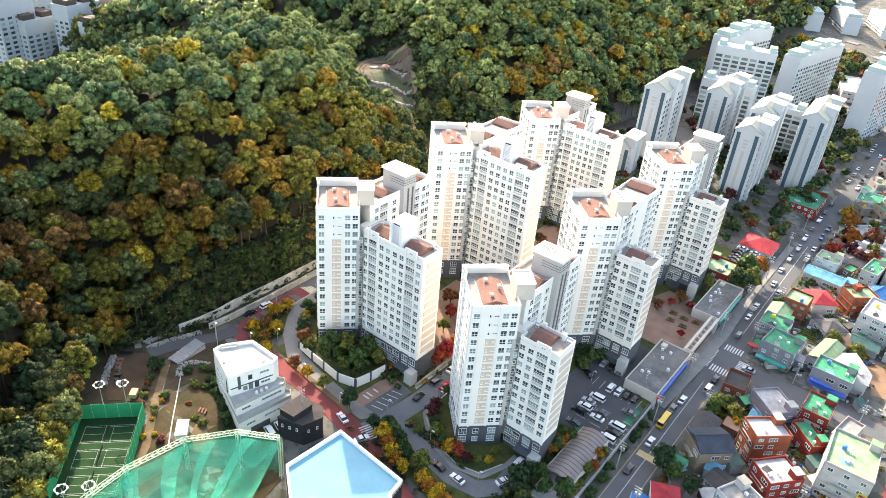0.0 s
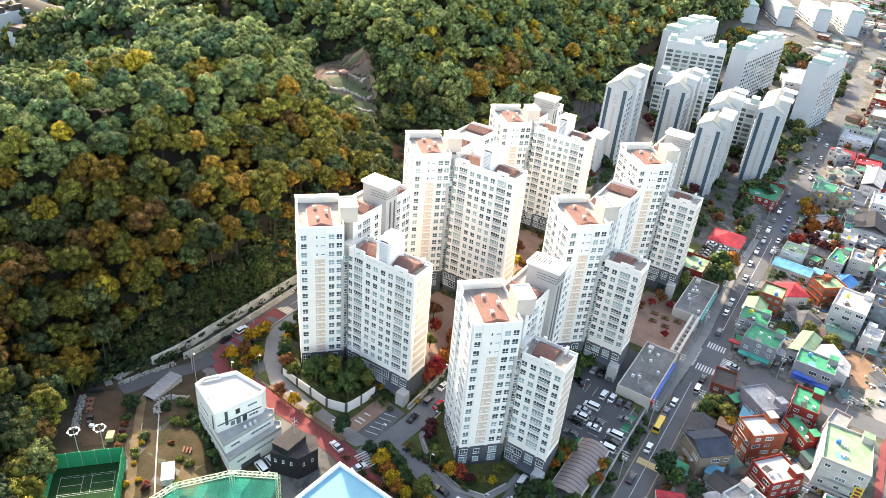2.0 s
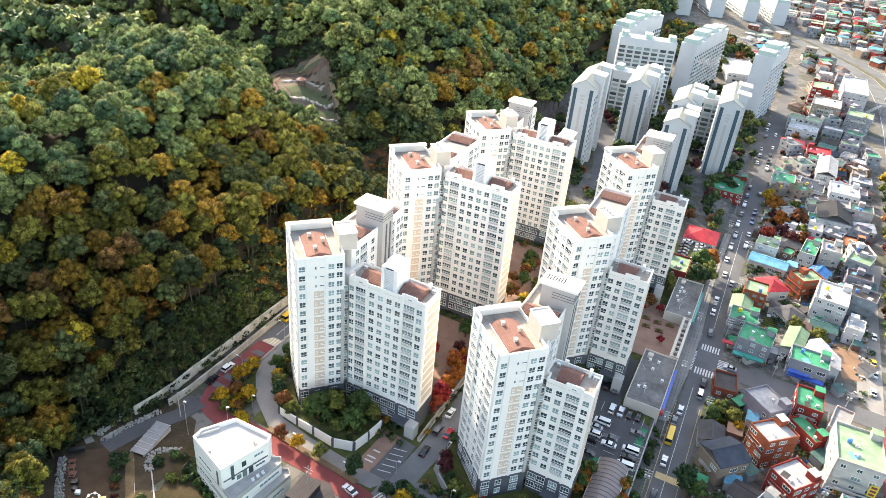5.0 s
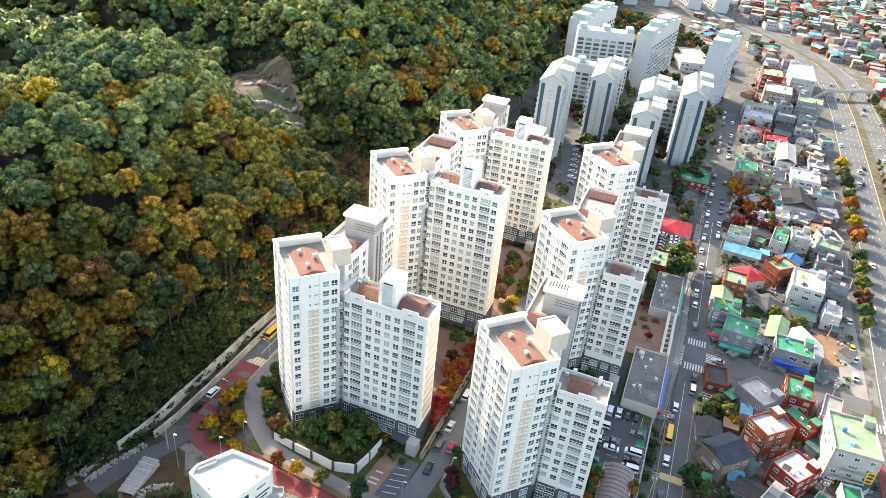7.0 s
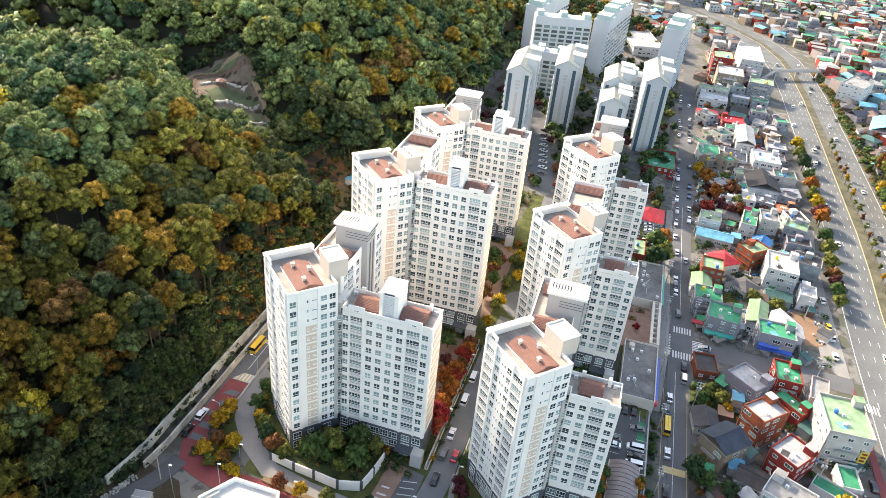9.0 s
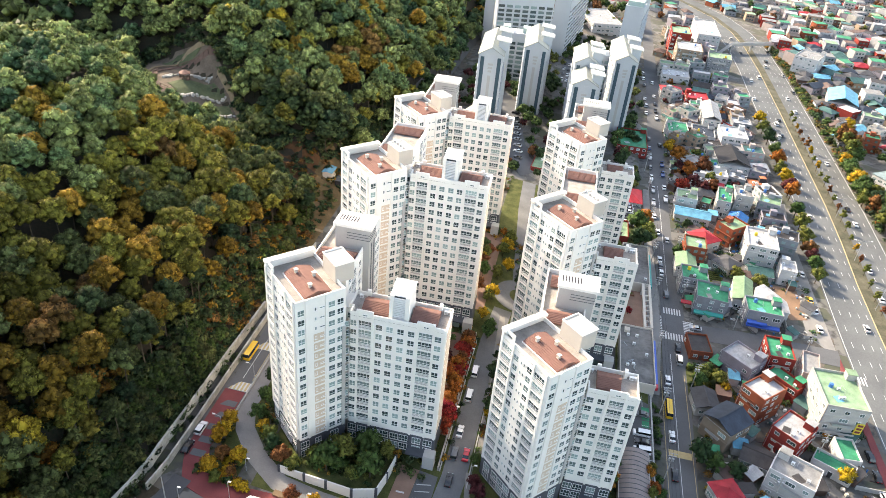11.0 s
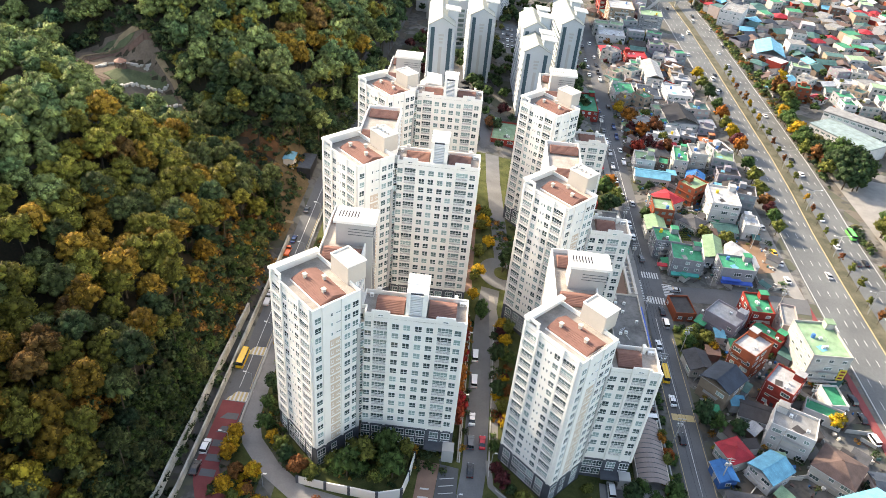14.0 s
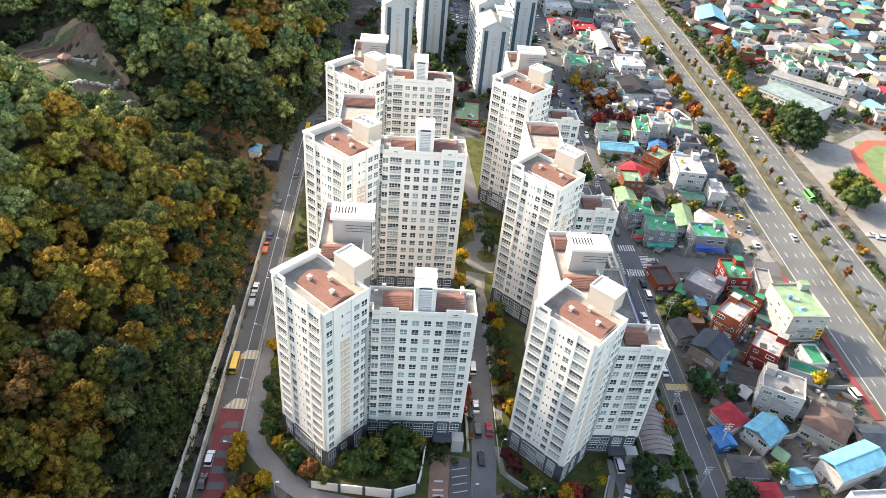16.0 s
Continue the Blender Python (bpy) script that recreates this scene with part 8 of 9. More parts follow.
SKIP = ((68, 135, 330, 420), (68, 160, 150, 345))
east_rows = fill(76, 250, 345, 600, 12.5, 33, skip=SKIP)
rows = first_rows + [q for q in east_rows if q[4] < 140 and q[5] < 480] + fill(-26, 24, 472, 640, 12.0, 35)
for wall, roof, top, style, px, py, w, d, a in rows:
    ww, rw = WALLWORD.get(wall, wall), ROOFWORD.get(roof, roof)
    H = thing("house", f"{ww} town house with {'an' if rw[0] == 'o' else 'a'} {rw} roof", "house", Matrix.Translation((px, py, 0)) @ Matrix.Rotation(a, 4, "Z"), group="town houses")
    wb, rb = block(w, d, top, -2.6, style, wall, roof)
    if style == "flat":
        part("parapet", parapet([(-w / 2, -d / 2), (w / 2, -d / 2), (w / 2, d / 2), (-w / 2, d / 2)], top - 0.5, top + 0.35, 0.2).mesh("parapet", "w_" + wall), H)
        if py < 420 and hr.random() < 0.35:
            part("water_tank", TANKS[hr.random() < 0.3], H, m=pose(hr.uniform(-w / 3, w / 3), hr.uniform(-d / 3, 0), top - 0.4))
        if py < 420:
            part("roof_mat", Build().box(-1.2, 1.2, -0.9, 0.9, 0, 0.06).mesh("roof_mat", hr.choice(("r_conc", "r_dark", "r_cyan", "r_palegrey", "r_brown"))), H, "faded roof sheeting", m=pose(hr.uniform(-w / 4, w / 4), hr.uniform(-d / 4, d / 5), top - 0.39, 0, 0, hr.uniform(0, 90)))
    for f in range(1, int((top + 2) / 2.9)):
        part("string_course", parapet([(-w / 2 - 0.3, -d / 2 - 0.5), (w / 2 + 0.15, -d / 2 - 0.5), (w / 2 + 0.15, d / 2 + 0.1), (-w / 2 - 0.3, d / 2 + 0.1)], -2.0 + f * 2.9 - 0.15, -2.0 + f * 2.9 + 0.1, 0.45).mesh("string_course", "w_" + wall), H)
    if hr.random() < 0.5 and py < 470:
        ax, aw = hr.choice((-1, 1)), hr.uniform(2.0, 3.2)
        an = part("annex", Build().box(min(ax * w / 2, ax * (w / 2 + aw)), max(ax * w / 2, ax * (w / 2 + aw)), -d / 2 + 0.6, d / 2 - hr.uniform(1, 3), -2.6, 0.6).mesh("annex", "w_" + hr.choice(("white", "grey", "cream", "brick"))), H, "low side annex")
        part("annex_roof", Build().box(min(ax * w / 2, ax * (w / 2 + aw + 0.3)), max(ax * w / 2, ax * (w / 2 + aw + 0.3)), -d / 2 + 0.3, d / 2 - 0.8, 0.6, 0.75).mesh("annex_roof", "r_" + hr.choice(("green", "cyan", "palegrey", "tile", "teal", "brown", "conc"))), an)
    part("wall", wb.mesh("wall", "w_" + wall), H)
    part("roof", rb.mesh("roof", "r_" + roof), H)
    if style == "flat" and hr.random() < 0.7:
        part("stair_housing", Build().box(-1.4, 1.4, d / 2 - 3, d / 2 - 0.4, top - 0.4, top + 1.8).mesh("stair_housing", "w_" + wall), H)
    wn = Build()
    for f in range(max(1, int((top + 2) / 2.9))):
        z = -0.4 + f * 2.9
        for k in range(int(w / 2.8)):
            x = -w / 2 + w * (k + 0.5) / int(w / 2.8)
            wn.box(x - 0.75, x + 0.75, -d / 2 - 0.04, -d / 2 + 0.1, z - 0.6, z + 0.6)
        for k in range(int(d / 3.2)):
            yk = -d / 2 + d * (k + 0.5) / int(d / 3.2)
            wn.box(-w / 2 - 0.04, -w / 2 + 0.1, yk - 0.7, yk + 0.7, z - 0.6, z + 0.6)
    part("small_window", wn.mesh("small_window", "glass"), H, "small dark windows", kind="stuff")

# lean-tos, sheds and yard walls squeezed between the houses
sr = random.Random(51)
for i in range(420):
    x, y = sr.uniform(-28, 19), sr.uniform(114, 400)
    if 214 < y < 230 or any(math.hypot(x - a, y - b) < k * 0.62 for a, b, k in placed):
        continue
    placed.append((x, y, 6.5))
    a = sr.choice((0, 0, 45, -40, 15))
    if sr.random() < 0.68:
        w, d, t = sr.uniform(2.6, 4.8), sr.uniform(2.4, 4.2), sr.uniform(0.2, 1.3)
        roof = sr.choice(("cyan", "tile", "palegrey", "green", "teal", "brown", "conc", "dark", "tile", "palegreen", "dark"))
        S = thing("shed", f"small lean-to shed with a {ROOFWORD.get(roof, roof)} roof", "shed", pose(x, y, 0, 0, 0, a), group="sheds between the houses")
        part("wall", Build().box(-w / 2, w / 2, -d / 2, d / 2, -2.5, t).mesh("wall", "w_" + sr.choice(("white", "cream", "grey", "brown"))), S)
        part("roof", Build().add([(-w / 2 - 0.3, -d / 2 - 0.3, t), (w / 2 + 0.3, -d / 2 - 0.3, t), (w / 2 + 0.3, d / 2 + 0.3, t + 0.6), (-w / 2 - 0.3, d / 2 + 0.3, t + 0.6), (-w / 2 - 0.3, -d / 2 - 0.3, t + 0.12), (w / 2 + 0.3, -d / 2 - 0.3, t + 0.12), (w / 2 + 0.3, d / 2 + 0.3, t + 0.72), (-w / 2 - 0.3, d / 2 + 0.3, t + 0.72)], [(3, 2, 1, 0), (4, 5, 6, 7), (0, 1, 5, 4), (1, 2, 6, 5), (2, 3, 7, 6), (3, 0, 4, 7)]).mesh("roof", "r_" + roof), S)
    else:
        w = sr.uniform(4, 8)
        thing("yard_wall", "low grey block wall round a yard", "wall", pose(x, y, 0, 0, 0, a + sr.choice((0, 90))), group="yard walls", data=Build().box(-w / 2, w / 2, -0.1, 0.1, -2.4, -0.4).mesh("yard_wall", "conc"))
gs = []
for i in range(520):
    x, y = sr.uniform(-29, 20), sr.uniform(112, 420)
    if 214 < y < 230 or any(math.hypot(x - a, y - b) < k * 0.5 for a, b, k in placed):
        continue
    gs.append((x, y, -2.1, sr.uniform(0.5, 1.3), sr.uniform(0, 6.28), sr.randrange(4), *(v * sr.uniform(0.8, 1.3) for v in FOLIAGE[sr.choice((0, 1, 1, 2, 2, 4))])))
thing("garden_shrubs", "green shrubs and weeds in the yards", "shrubs", kind="stuff", data=forest_mesh("garden_shrubs", gs, kinds_s, LEAF))

# tall yellow sign at the corner of the office block
sign = thing("wall_sign", "tall yellow sign with rows of dark red writing", "sign", pose(16.7, 180.55, 3.4, 0, 0, 2.7))
part("panel", Build().box(-1.1, 1.1, -0.12, 0.06, -2.8, 2.8).mesh("panel", "signyellow"), sign)
for k in range(4):
    part("bar", Build().box(-0.75, 0.75, -0.15, -0.125, -2.3 + 1.3 * k, -1.5 + 1.3 * k).mesh("bar", "redroad"), sign, "dark red bar of writing")
# odds and ends in the yards: crates, pots, tanks, stacked boards, low block walls
mess = Build()
for i in range(1500):
    x, y = sr.uniform(-28.5, 19.5), sr.uniform(112, 400)
    if 214.5 < y < 229.5 or any(math.hypot(x - a, y - b) < k * 0.40 for a, b, k in placed):
        continue
    a = sr.choice((0, 0, 45, -40, 15)) + sr.uniform(-6, 6)
    u = (math.cos(math.radians(a)), math.sin(math.radians(a)))
    r = sr.random()
    if r < 0.55:
        lx, ly, hz = sr.uniform(0.4, 1.5), sr.uniform(0.3, 1.0), sr.uniform(0.2, 1.0)
        mess.obox((x, y), u, lx, ly, -2.1, -2.0 + hz, sr.choice((0, 1, 2, 3, 4, 5, 6)))
    elif r < 0.72:
        mess.bar((x, y, -2.1), (x, y, -2.0 + sr.uniform(0.4, 1.2)), sr.uniform(0.2, 0.55), sr.choice((0, 3, 6, 2)), 8)
    elif r < 0.86:
        ln = sr.uniform(2.0, 5.0)
        mess.obox((x, y), u, ln, 0.16, -2.1, -2.0 + sr.uniform(0.7, 1.5), sr.choice((1, 1, 0, 4)))
    else:
        for q in range(4):
            mess.obox((x + 0.12 * q, y), u, sr.uniform(1.6, 2.6), 0.25, -2.1 + 0.1 * q, -2.0 + 0.1 * q, sr.choice((4, 5)))
thing("yard_clutter", "crates, pots, boards and block walls in the yards", "clutter", kind="stuff", data=mess.mesh("yard_clutter", "palegrey", "conc", "r_teal", "r_blue", "r_brown", "r_dark", "white_metal"))

# the town farther off, house behind house
far_rows = [q for q in east_rows if not (q[4] < 140 and q[5] < 480)] + fill(-140, 560, 650, 1500, 14.5, 37, skip=((-140, -20, 640, 690),)) + fill(255, 520, 300, 640, 14.5, 39) + fill(76, 250, 602, 648, 13.5, 41)
groups = {}
for wall, roof, top, style, px, py, w, d, a in far_rows:
    for key, which in (("w_" + wall, 0), ("r_" + roof, 1)):
        groups.setdefault(key, Build())
    ca, sa = math.cos(a), math.sin(a)
    wb, rb = block(w * 1.1, d * 1.1, top + 1.0, -2.6, style, wall, roof)
    for key, src in (("w_" + wall, wb), ("r_" + roof, rb)):
        groups[key].add([(px + x * ca - y * sa, py + x * sa + y * ca, z) for x, y, z in src.v], src.f)
    nw = groups.setdefault("glass", Build())
    for f in range(max(1, int((top + 2) / 2.9))):
        for k in range(3):
            x = (k - 1) * w * 0.3
            nw.add([(px + xx * ca - yy * sa, py + xx * sa + yy * ca, zz) for xx, yy, zz in ((x - 0.8, -d * 0.55 - 0.05, -1 + f * 2.9), (x + 0.8, -d * 0.55 - 0.05, -1 + f * 2.9), (x + 0.8, -d * 0.55 - 0.05, 0.3 + f * 2.9), (x - 0.8, -d * 0.55 - 0.05, 0.3 + f * 2.9))], [(0, 1, 2, 3)])
for key, bb in groups.items():
    word = key[2:] if key != "glass" else "window"
    thing("far_town", f"distant crowded town houses, {ROOFWORD.get(word, WALLWORD.get(word, word))} surfaces", "distant houses", kind="stuff", data=bb.mesh("far_town", key))


# ---- distant blocks of flats ----
# pale wall paint with the grey-blue of distant haze mixed into it
M["flatwhite"] = mat("pale_hazed_flats_paint", (0.47, 0.495, 0.51), 0.8, 0.07, 0.15)
M["brownroof"] = mat("dark_brown_roof", (0.10, 0.075, 0.065), 0.8, 0.15, 0.3)
M["flatroof"] = mat("pale_green_grey_roof", (0.30, 0.32, 0.29), 0.8, 0.15, 0.2)
M["flatdark"] = mat("dark_stripe_paint", (0.05, 0.09, 0.11), 0.6, 0.1, 0.3)
M["flatgreen"] = mat("pale_green_roof_paint", (0.36, 0.46, 0.43), 0.7, 0.1, 0.3)


def flats(x, y, w, d, top, z0=0.0, rot=0.0, style="gable", step=0, cap="flatgreen"):
    """A distant slab block: narrow end to the south. Long sides carry balcony bands and windows."""
    S = thing("flats_block", "tall pale slab block of flats with a peaked roof" if style == "gable" else "tall pale slab block of flats with stepped " + ("green" if cap == "flatgreen" else "brown") + " roofs", "apartment building", pose(x, y, z0, 0, 0, rot), group="distant blocks of flats")
    h = top - z0
    b = Build()
    if style == "gable":
        part("wall", Build().box(-w / 2, w / 2, 0, d, -4, h - 6).mesh("wall", "flatwhite"), S)
        part("roof", Build().gable(-w / 2, w / 2, 0, d, h - 5.8, 3.8, "y", 0.4, 0.3).mesh("roof", "flatroof"), S, "pale green-grey peaked roof")
        part("gable_wall", Build().add([(-w / 2, 0.02, h - 6), (w / 2, 0.02, h - 6), (0, 0.02, h - 2.4), (-w / 2, 0.5, h - 6), (w / 2, 0.5, h - 6), (0, 0.5, h - 2.4)], [(0, 1, 2), (5, 4, 3), (0, 3, 4, 1), (1, 4, 5, 2), (2, 5, 3, 0)]).mesh("gable_wall", "flatwhite"), S)
        for sx in (-0.34, 0.34):
            part("stripe", Build().box(sx * w - 0.9, sx * w + 0.9, -0.12, 0.1, 0, h - 7).mesh("stripe", "flatdark"), S, "dark blue vertical stripe")
        part("stripe", Build().box(-0.7, 0.7, -0.14, 0.1, 0, h - 16).mesh("stripe", "greywall"), S, "grey vertical stripe")
        for k in range(3):
            part("writing", Build().box(-1.3 + 0.2 * k, 1.3 - 0.2 * k, -0.1, 0.1, h - 11 - k * 1.7, h - 10 - k * 1.7).mesh("writing", "greywall"), S, "unreadable writing")
        for yy in (d * 0.3, d * 0.78):
            part("lift_core", Build().box(w / 2 - 3.5, w / 2 + 1.6, yy - 2.6, yy + 2.6, -4, h - 1.2).mesh("lift_core", "flatwhite"), S)
            part("core_roof", Build().add([(w / 2 - 4.6, yy - 3.3, h - 0.6), (w / 2 + 2.6, yy - 3.3, h - 1.4), (w / 2 + 2.6, yy + 3.3, h - 1.4), (w / 2 - 4.6, yy + 3.3, h - 0.6), (w / 2 - 4.6, yy - 3.3, h), (w / 2 + 2.6, yy - 3.3, h - 0.8), (w / 2 + 2.6, yy + 3.3, h - 0.8), (w / 2 - 4.6, yy + 3.3, h)], [(3, 2, 1, 0), (4, 5, 6, 7), (0, 1, 5, 4), (1, 2, 6, 5), (2, 3, 7, 6), (3, 0, 4, 7)]).mesh("core_roof", "white"), S, "white slanting roof slab")
        sides = ((w / 2, 1), (-w / 2, -1))
    else:
        n = max(1, step)
        for k in range(n):
            part("wall", Build().box(-w / 2, w / 2, d * k / n, d * (k + 1) / n, -4, h - 2.2 * abs(k - (n - 1) / 2)).mesh("wall", "flatwhite"), S)
            part("roof_house", Build().box(-w / 2 + 1, w / 2 - 1, d * k / n + 1, d * (k + 0.7) / n, h - 2.2 * abs(k - (n - 1) / 2), h - 2.2 * abs(k - (n - 1) / 2) + 3).mesh("roof_house", cap), S, "pale green roof house" if cap == "flatgreen" else "dark brown roof house")
        sides = ((w / 2, 1), (-w / 2, -1))
    wn, bl = Build(), Build()
    nf = int((h - 10) / 2.8)
    for sx, sg in sides:
        for f in range(nf):
            z = 1.5 + f * 2.8
            m = int(d / 4.2)
            for k in range(m):
                yk = d * (k + 0.5) / m
                wn.box(sx - 0.1, sx + 0.06, yk - 1.3, yk + 1.3, z, z + 1.4) if sg > 0 else wn.box(sx - 0.06, sx + 0.1, yk - 1.3, yk + 1.3, z, z + 1.4)
            bl.box(min(sx, sx + sg * 0.5), max(sx, sx + sg * 0.5), 1, d - 1, z - 0.9, z - 0.35)
    if cap != "flatgreen":
        for f in range(nf):
            for k in range(3):
                wn.box(-w / 3 + k * w / 3 - 1.1, -w / 3 + k * w / 3 + 1.1, -0.06, 0.1, 1.5 + f * 2.8, 2.9 + f * 2.8)
    part("small_window", wn.mesh("small_window", "glass"), S, "rows of dark windows", kind="stuff")
    part("balcony_band", bl.mesh("balcony_band", "flatwhite"), S, "pale balcony bands", kind="stuff")
    return S


def wide_flats(x, y, w, d, top, z0=0.0, rot=0.0):
    S = thing("flats_block", "wide pale block of flats with glazed balconies", "apartment building", pose(x, y, z0, 0, 0, rot), group="distant blocks of flats")
    h = top - z0
    part("wall", Build().box(-w / 2, w / 2, 0, d, -4, h).mesh("wall", "flatwhite"), S)
    for sx in (-w / 2 + 3, 0, w / 2 - 3):
        part("roof_house", Build().box(sx - 2.2, sx + 2.2, 2, d - 2, h, h + 3).mesh("roof_house", "flatgreen"), S, "pale green roof house")
    wn, bl = Build(), Build()
    for f in range(int((h - 3) / 2.8)):
        z = 1.2 + f * 2.8
        m = int(w / 4.6)
        for k in range(m):
            xk = -w / 2 + w * (k + 0.5) / m
            wn.box(xk - 1.9, xk + 1.9, -0.08, 0.1, z, z + 1.7)
        bl.box(-w / 2 + 0.3, w / 2 - 0.3, -0.5, 0, z - 0.7, z - 0.1)
    part("small_window", wn.mesh("small_window", "glass"), S, "rows of dark glazed balconies", kind="stuff")
    part("balcony_band", bl.mesh("balcony_band", "flatwhite"), S, "pale balcony bands", kind="stuff")


flats(-125.5, 341, 12.0, 36, 55, 2, 4)
flats(-129, 322, 8.0, 14, 28, 3, 4)
flats(-106.9, 382.5, 12.5, 36, 49, 1, 4)
flats(-78.6, 350, 12.6, 20, 44, 0, 4)
flats(-79.6, 370.5, 12.2, 26, 48.5, 0, 4)
flats(-58.8, 390.5, 12.0, 38, 46.5, -1, 4)
wide_flats(-117, 432, 30, 11, 36, 0, 4)
wide_flats(-72, 420, 24, 11, 34, 0, 4)
wide_flats(-122.9, 475.5, 36.5, 12, 47.3, 0, 16)
flats(-146.2, 494.5, 12, 66, 51.7, 0, -8.4, "step", 4)
flats(-100.5, 500.5, 11, 73, 47.6, 0, -8.4, "step", 4)
flats(-53.2, 509, 12.4, 46, 45.7, -1, -8.4, "step", 3)
for x, y in ((-150, 790), (-120, 815), (-88, 840), (-60, 865), (-175, 850), (-140, 880)):
    flats(x, y, 15, 62, 24, -1, 24, "step", 1)
for x, y, tp in ((-452, 178, 39), (-437, 197, 48), (-420, 203, 40), (-421, 228, 46), (-455, 166, 52), (-470, 196, 52), (-462, 222, 50), (-470, 262, 48), (-440, 236, 38), (-500, 300, 46)):
    flats(x, y, 13, 24, tp, 1, 14, "step", 2, "brownroof")
FLATS_LANE = [(-101, 304), (-107, 315), (-115.4, 350), (-124, 380), (-133, 412), (-126, 416), (-112, 392), (-104, 345), (-95, 312)]
FLATS_PARK = [(-96, 440), (-60, 440), (-62, 498), (-92, 498)]
patch("flats_lane", FLATS_LANE, 0.14, "asphalt2", "grey asphalt lane with parked cars between the flats", "lane", step=8)
patch("flats_car_park", FLATS_PARK, 0.14, "asphalt2", "grey asphalt car park between the flats", "car park", step=10)
spots = []
gr = random.Random(12)
for (n, x0, x1, y0, y1, ks, s0, s1) in ((90, -152, -45, 300, 342, ("dark", "green", "dark", "rust", "olive", "dark"), 0.8, 1.3), (150, -150, -45, 345, 440, ("dark", "green", "dark", "green", "maroon"), 0.9, 1.5), (120, -150, -40, 440, 560, ("dark", "green", "olive", "dark"), 0.8, 1.5), (170, -150, -85, 590, 720, ("green", "olive", "dark", "yellow"), 1.3, 2.0), (70, -100, -44, 440, 520, ("dark", "green", "olive"), 1.0, 1.7), (60, -150, -40, 600, 680, ("olive", "green", "rust"), 1.5, 2.3), (90, -25, 20, 330, 640, ("dark", "green", "olive", "rust", "orange", "maroon"), 0.6, 1.2), (330, 70, 330, 345, 640, ("dark", "green", "olive", "rust", "green"), 0.7, 1.4), (300, -60, 500, 640, 1100, ("dark", "green", "olive", "rust"), 0.9, 1.8)):
    for i in range(n):
        x, y = gr.uniform(x0, x1), gr.uniform(y0, y1)
        swing = bend(y)
        if -41 < x < -28 or 24 < x - swing < 63 or (-62 < x < -46 and y < 322) or inside(FLATS_LANE, x, y) or inside(FLATS_PARK, x, y):
            continue
        spots.append((x, y, gr.choice(ks), gr.uniform(s0, s1)))
# shrubs and trees on the slope east of the avenue
vs_ = []
for i in range(520):
    y = gr.uniform(335, 640) if i % 4 else gr.uniform(150, 335)
    x = avenue_x(y) + 16.4 + gr.uniform(0, 6.5 if y > 335 else 2.0)
    if 284 < y < 318:
        continue
    vs_.append((x, y, -2.1, gr.uniform(0.7, 1.7), gr.uniform(0, 6.28), gr.randrange(4), *(v * gr.uniform(0.8, 1.2) for v in FOLIAGE[gr.choice((0, 1, 1, 2, 2, 5))])))
thing("verge_shrubs", "rough green shrubs along the avenue's edge", "shrubs", kind="stuff", data=forest_mesh("verge_shrubs", vs_, kinds_s, LEAF))
grove("distant_trees", "scattered dark trees between distant buildings", spots)


# ---- cars ----
PAINT = {"white": (0.75, 0.75, 0.75), "black": (0.015, 0.015, 0.018), "silver": (0.42, 0.43, 0.44), "grey": (0.11, 0.115, 0.12), "red": (0.45, 0.02, 0.03), "blue": (0.03, 0.06, 0.16), "yellow": (0.70, 0.42, 0.03), "green": (0.10, 0.55, 0.10), "orange": (0.55, 0.10, 0.02)}
for k, c in PAINT.items():
    M["car_" + k] = mat(k + "_car_paint", c, 0.25, 0.05, 2.0, spec=0.6)
M["carglass"] = mat("car_glass", (0.015, 0.018, 0.02), 0.08, 0.1, 2.0, spec=0.8)
M["lamp"] = mat("lamp_glass", (0.7, 0.7, 0.68), 0.2, 0.1, 3.0)
M["tail"] = mat("tail_lamp", (0.4, 0.01, 0.01), 0.3, 0.1, 3.0)
WHEEL = Build().bar((-0.11, 0, 0), (0.11, 0, 0), 0.33, 0, 14).bar((-0.12, 0, 0), (0.12, 0, 0), 0.19, 1, 10).mesh("wheel", "rubber", "metal")

AXLE = Build().bar((-0.88, 0, 0), (-0.68, 0, 0), 0.33, 0, 12).bar((0.68, 0, 0), (0.88, 0, 0), 0.33, 0, 12).bar((-0.7, 0, 0), (0.7, 0, 0), 0.08, 0, 6).mesh("axle", "rubber")


def profile(pts, w, m=0, inset=0.0):
    """A shape from a side view (y, z), as wide as w, its upper points drawn in by inset."""
    b = Build()
    zt = max(p[1] for p in pts)
    zb = min(p[1] for p in pts)
    n = len(pts)
    vs = []
    for s in (-1, 1):
        for y, z in pts:
            k = inset * (z - zb) / (zt - zb)
            vs.append((s * (w / 2 - k), y, z))
    b.add(vs, [tuple(reversed(range(n))), tuple(range(n, 2 * n))] + [(i, (i + 1) % n, n + (i + 1) % n, n + i) for i in range(n)], m)
    return b


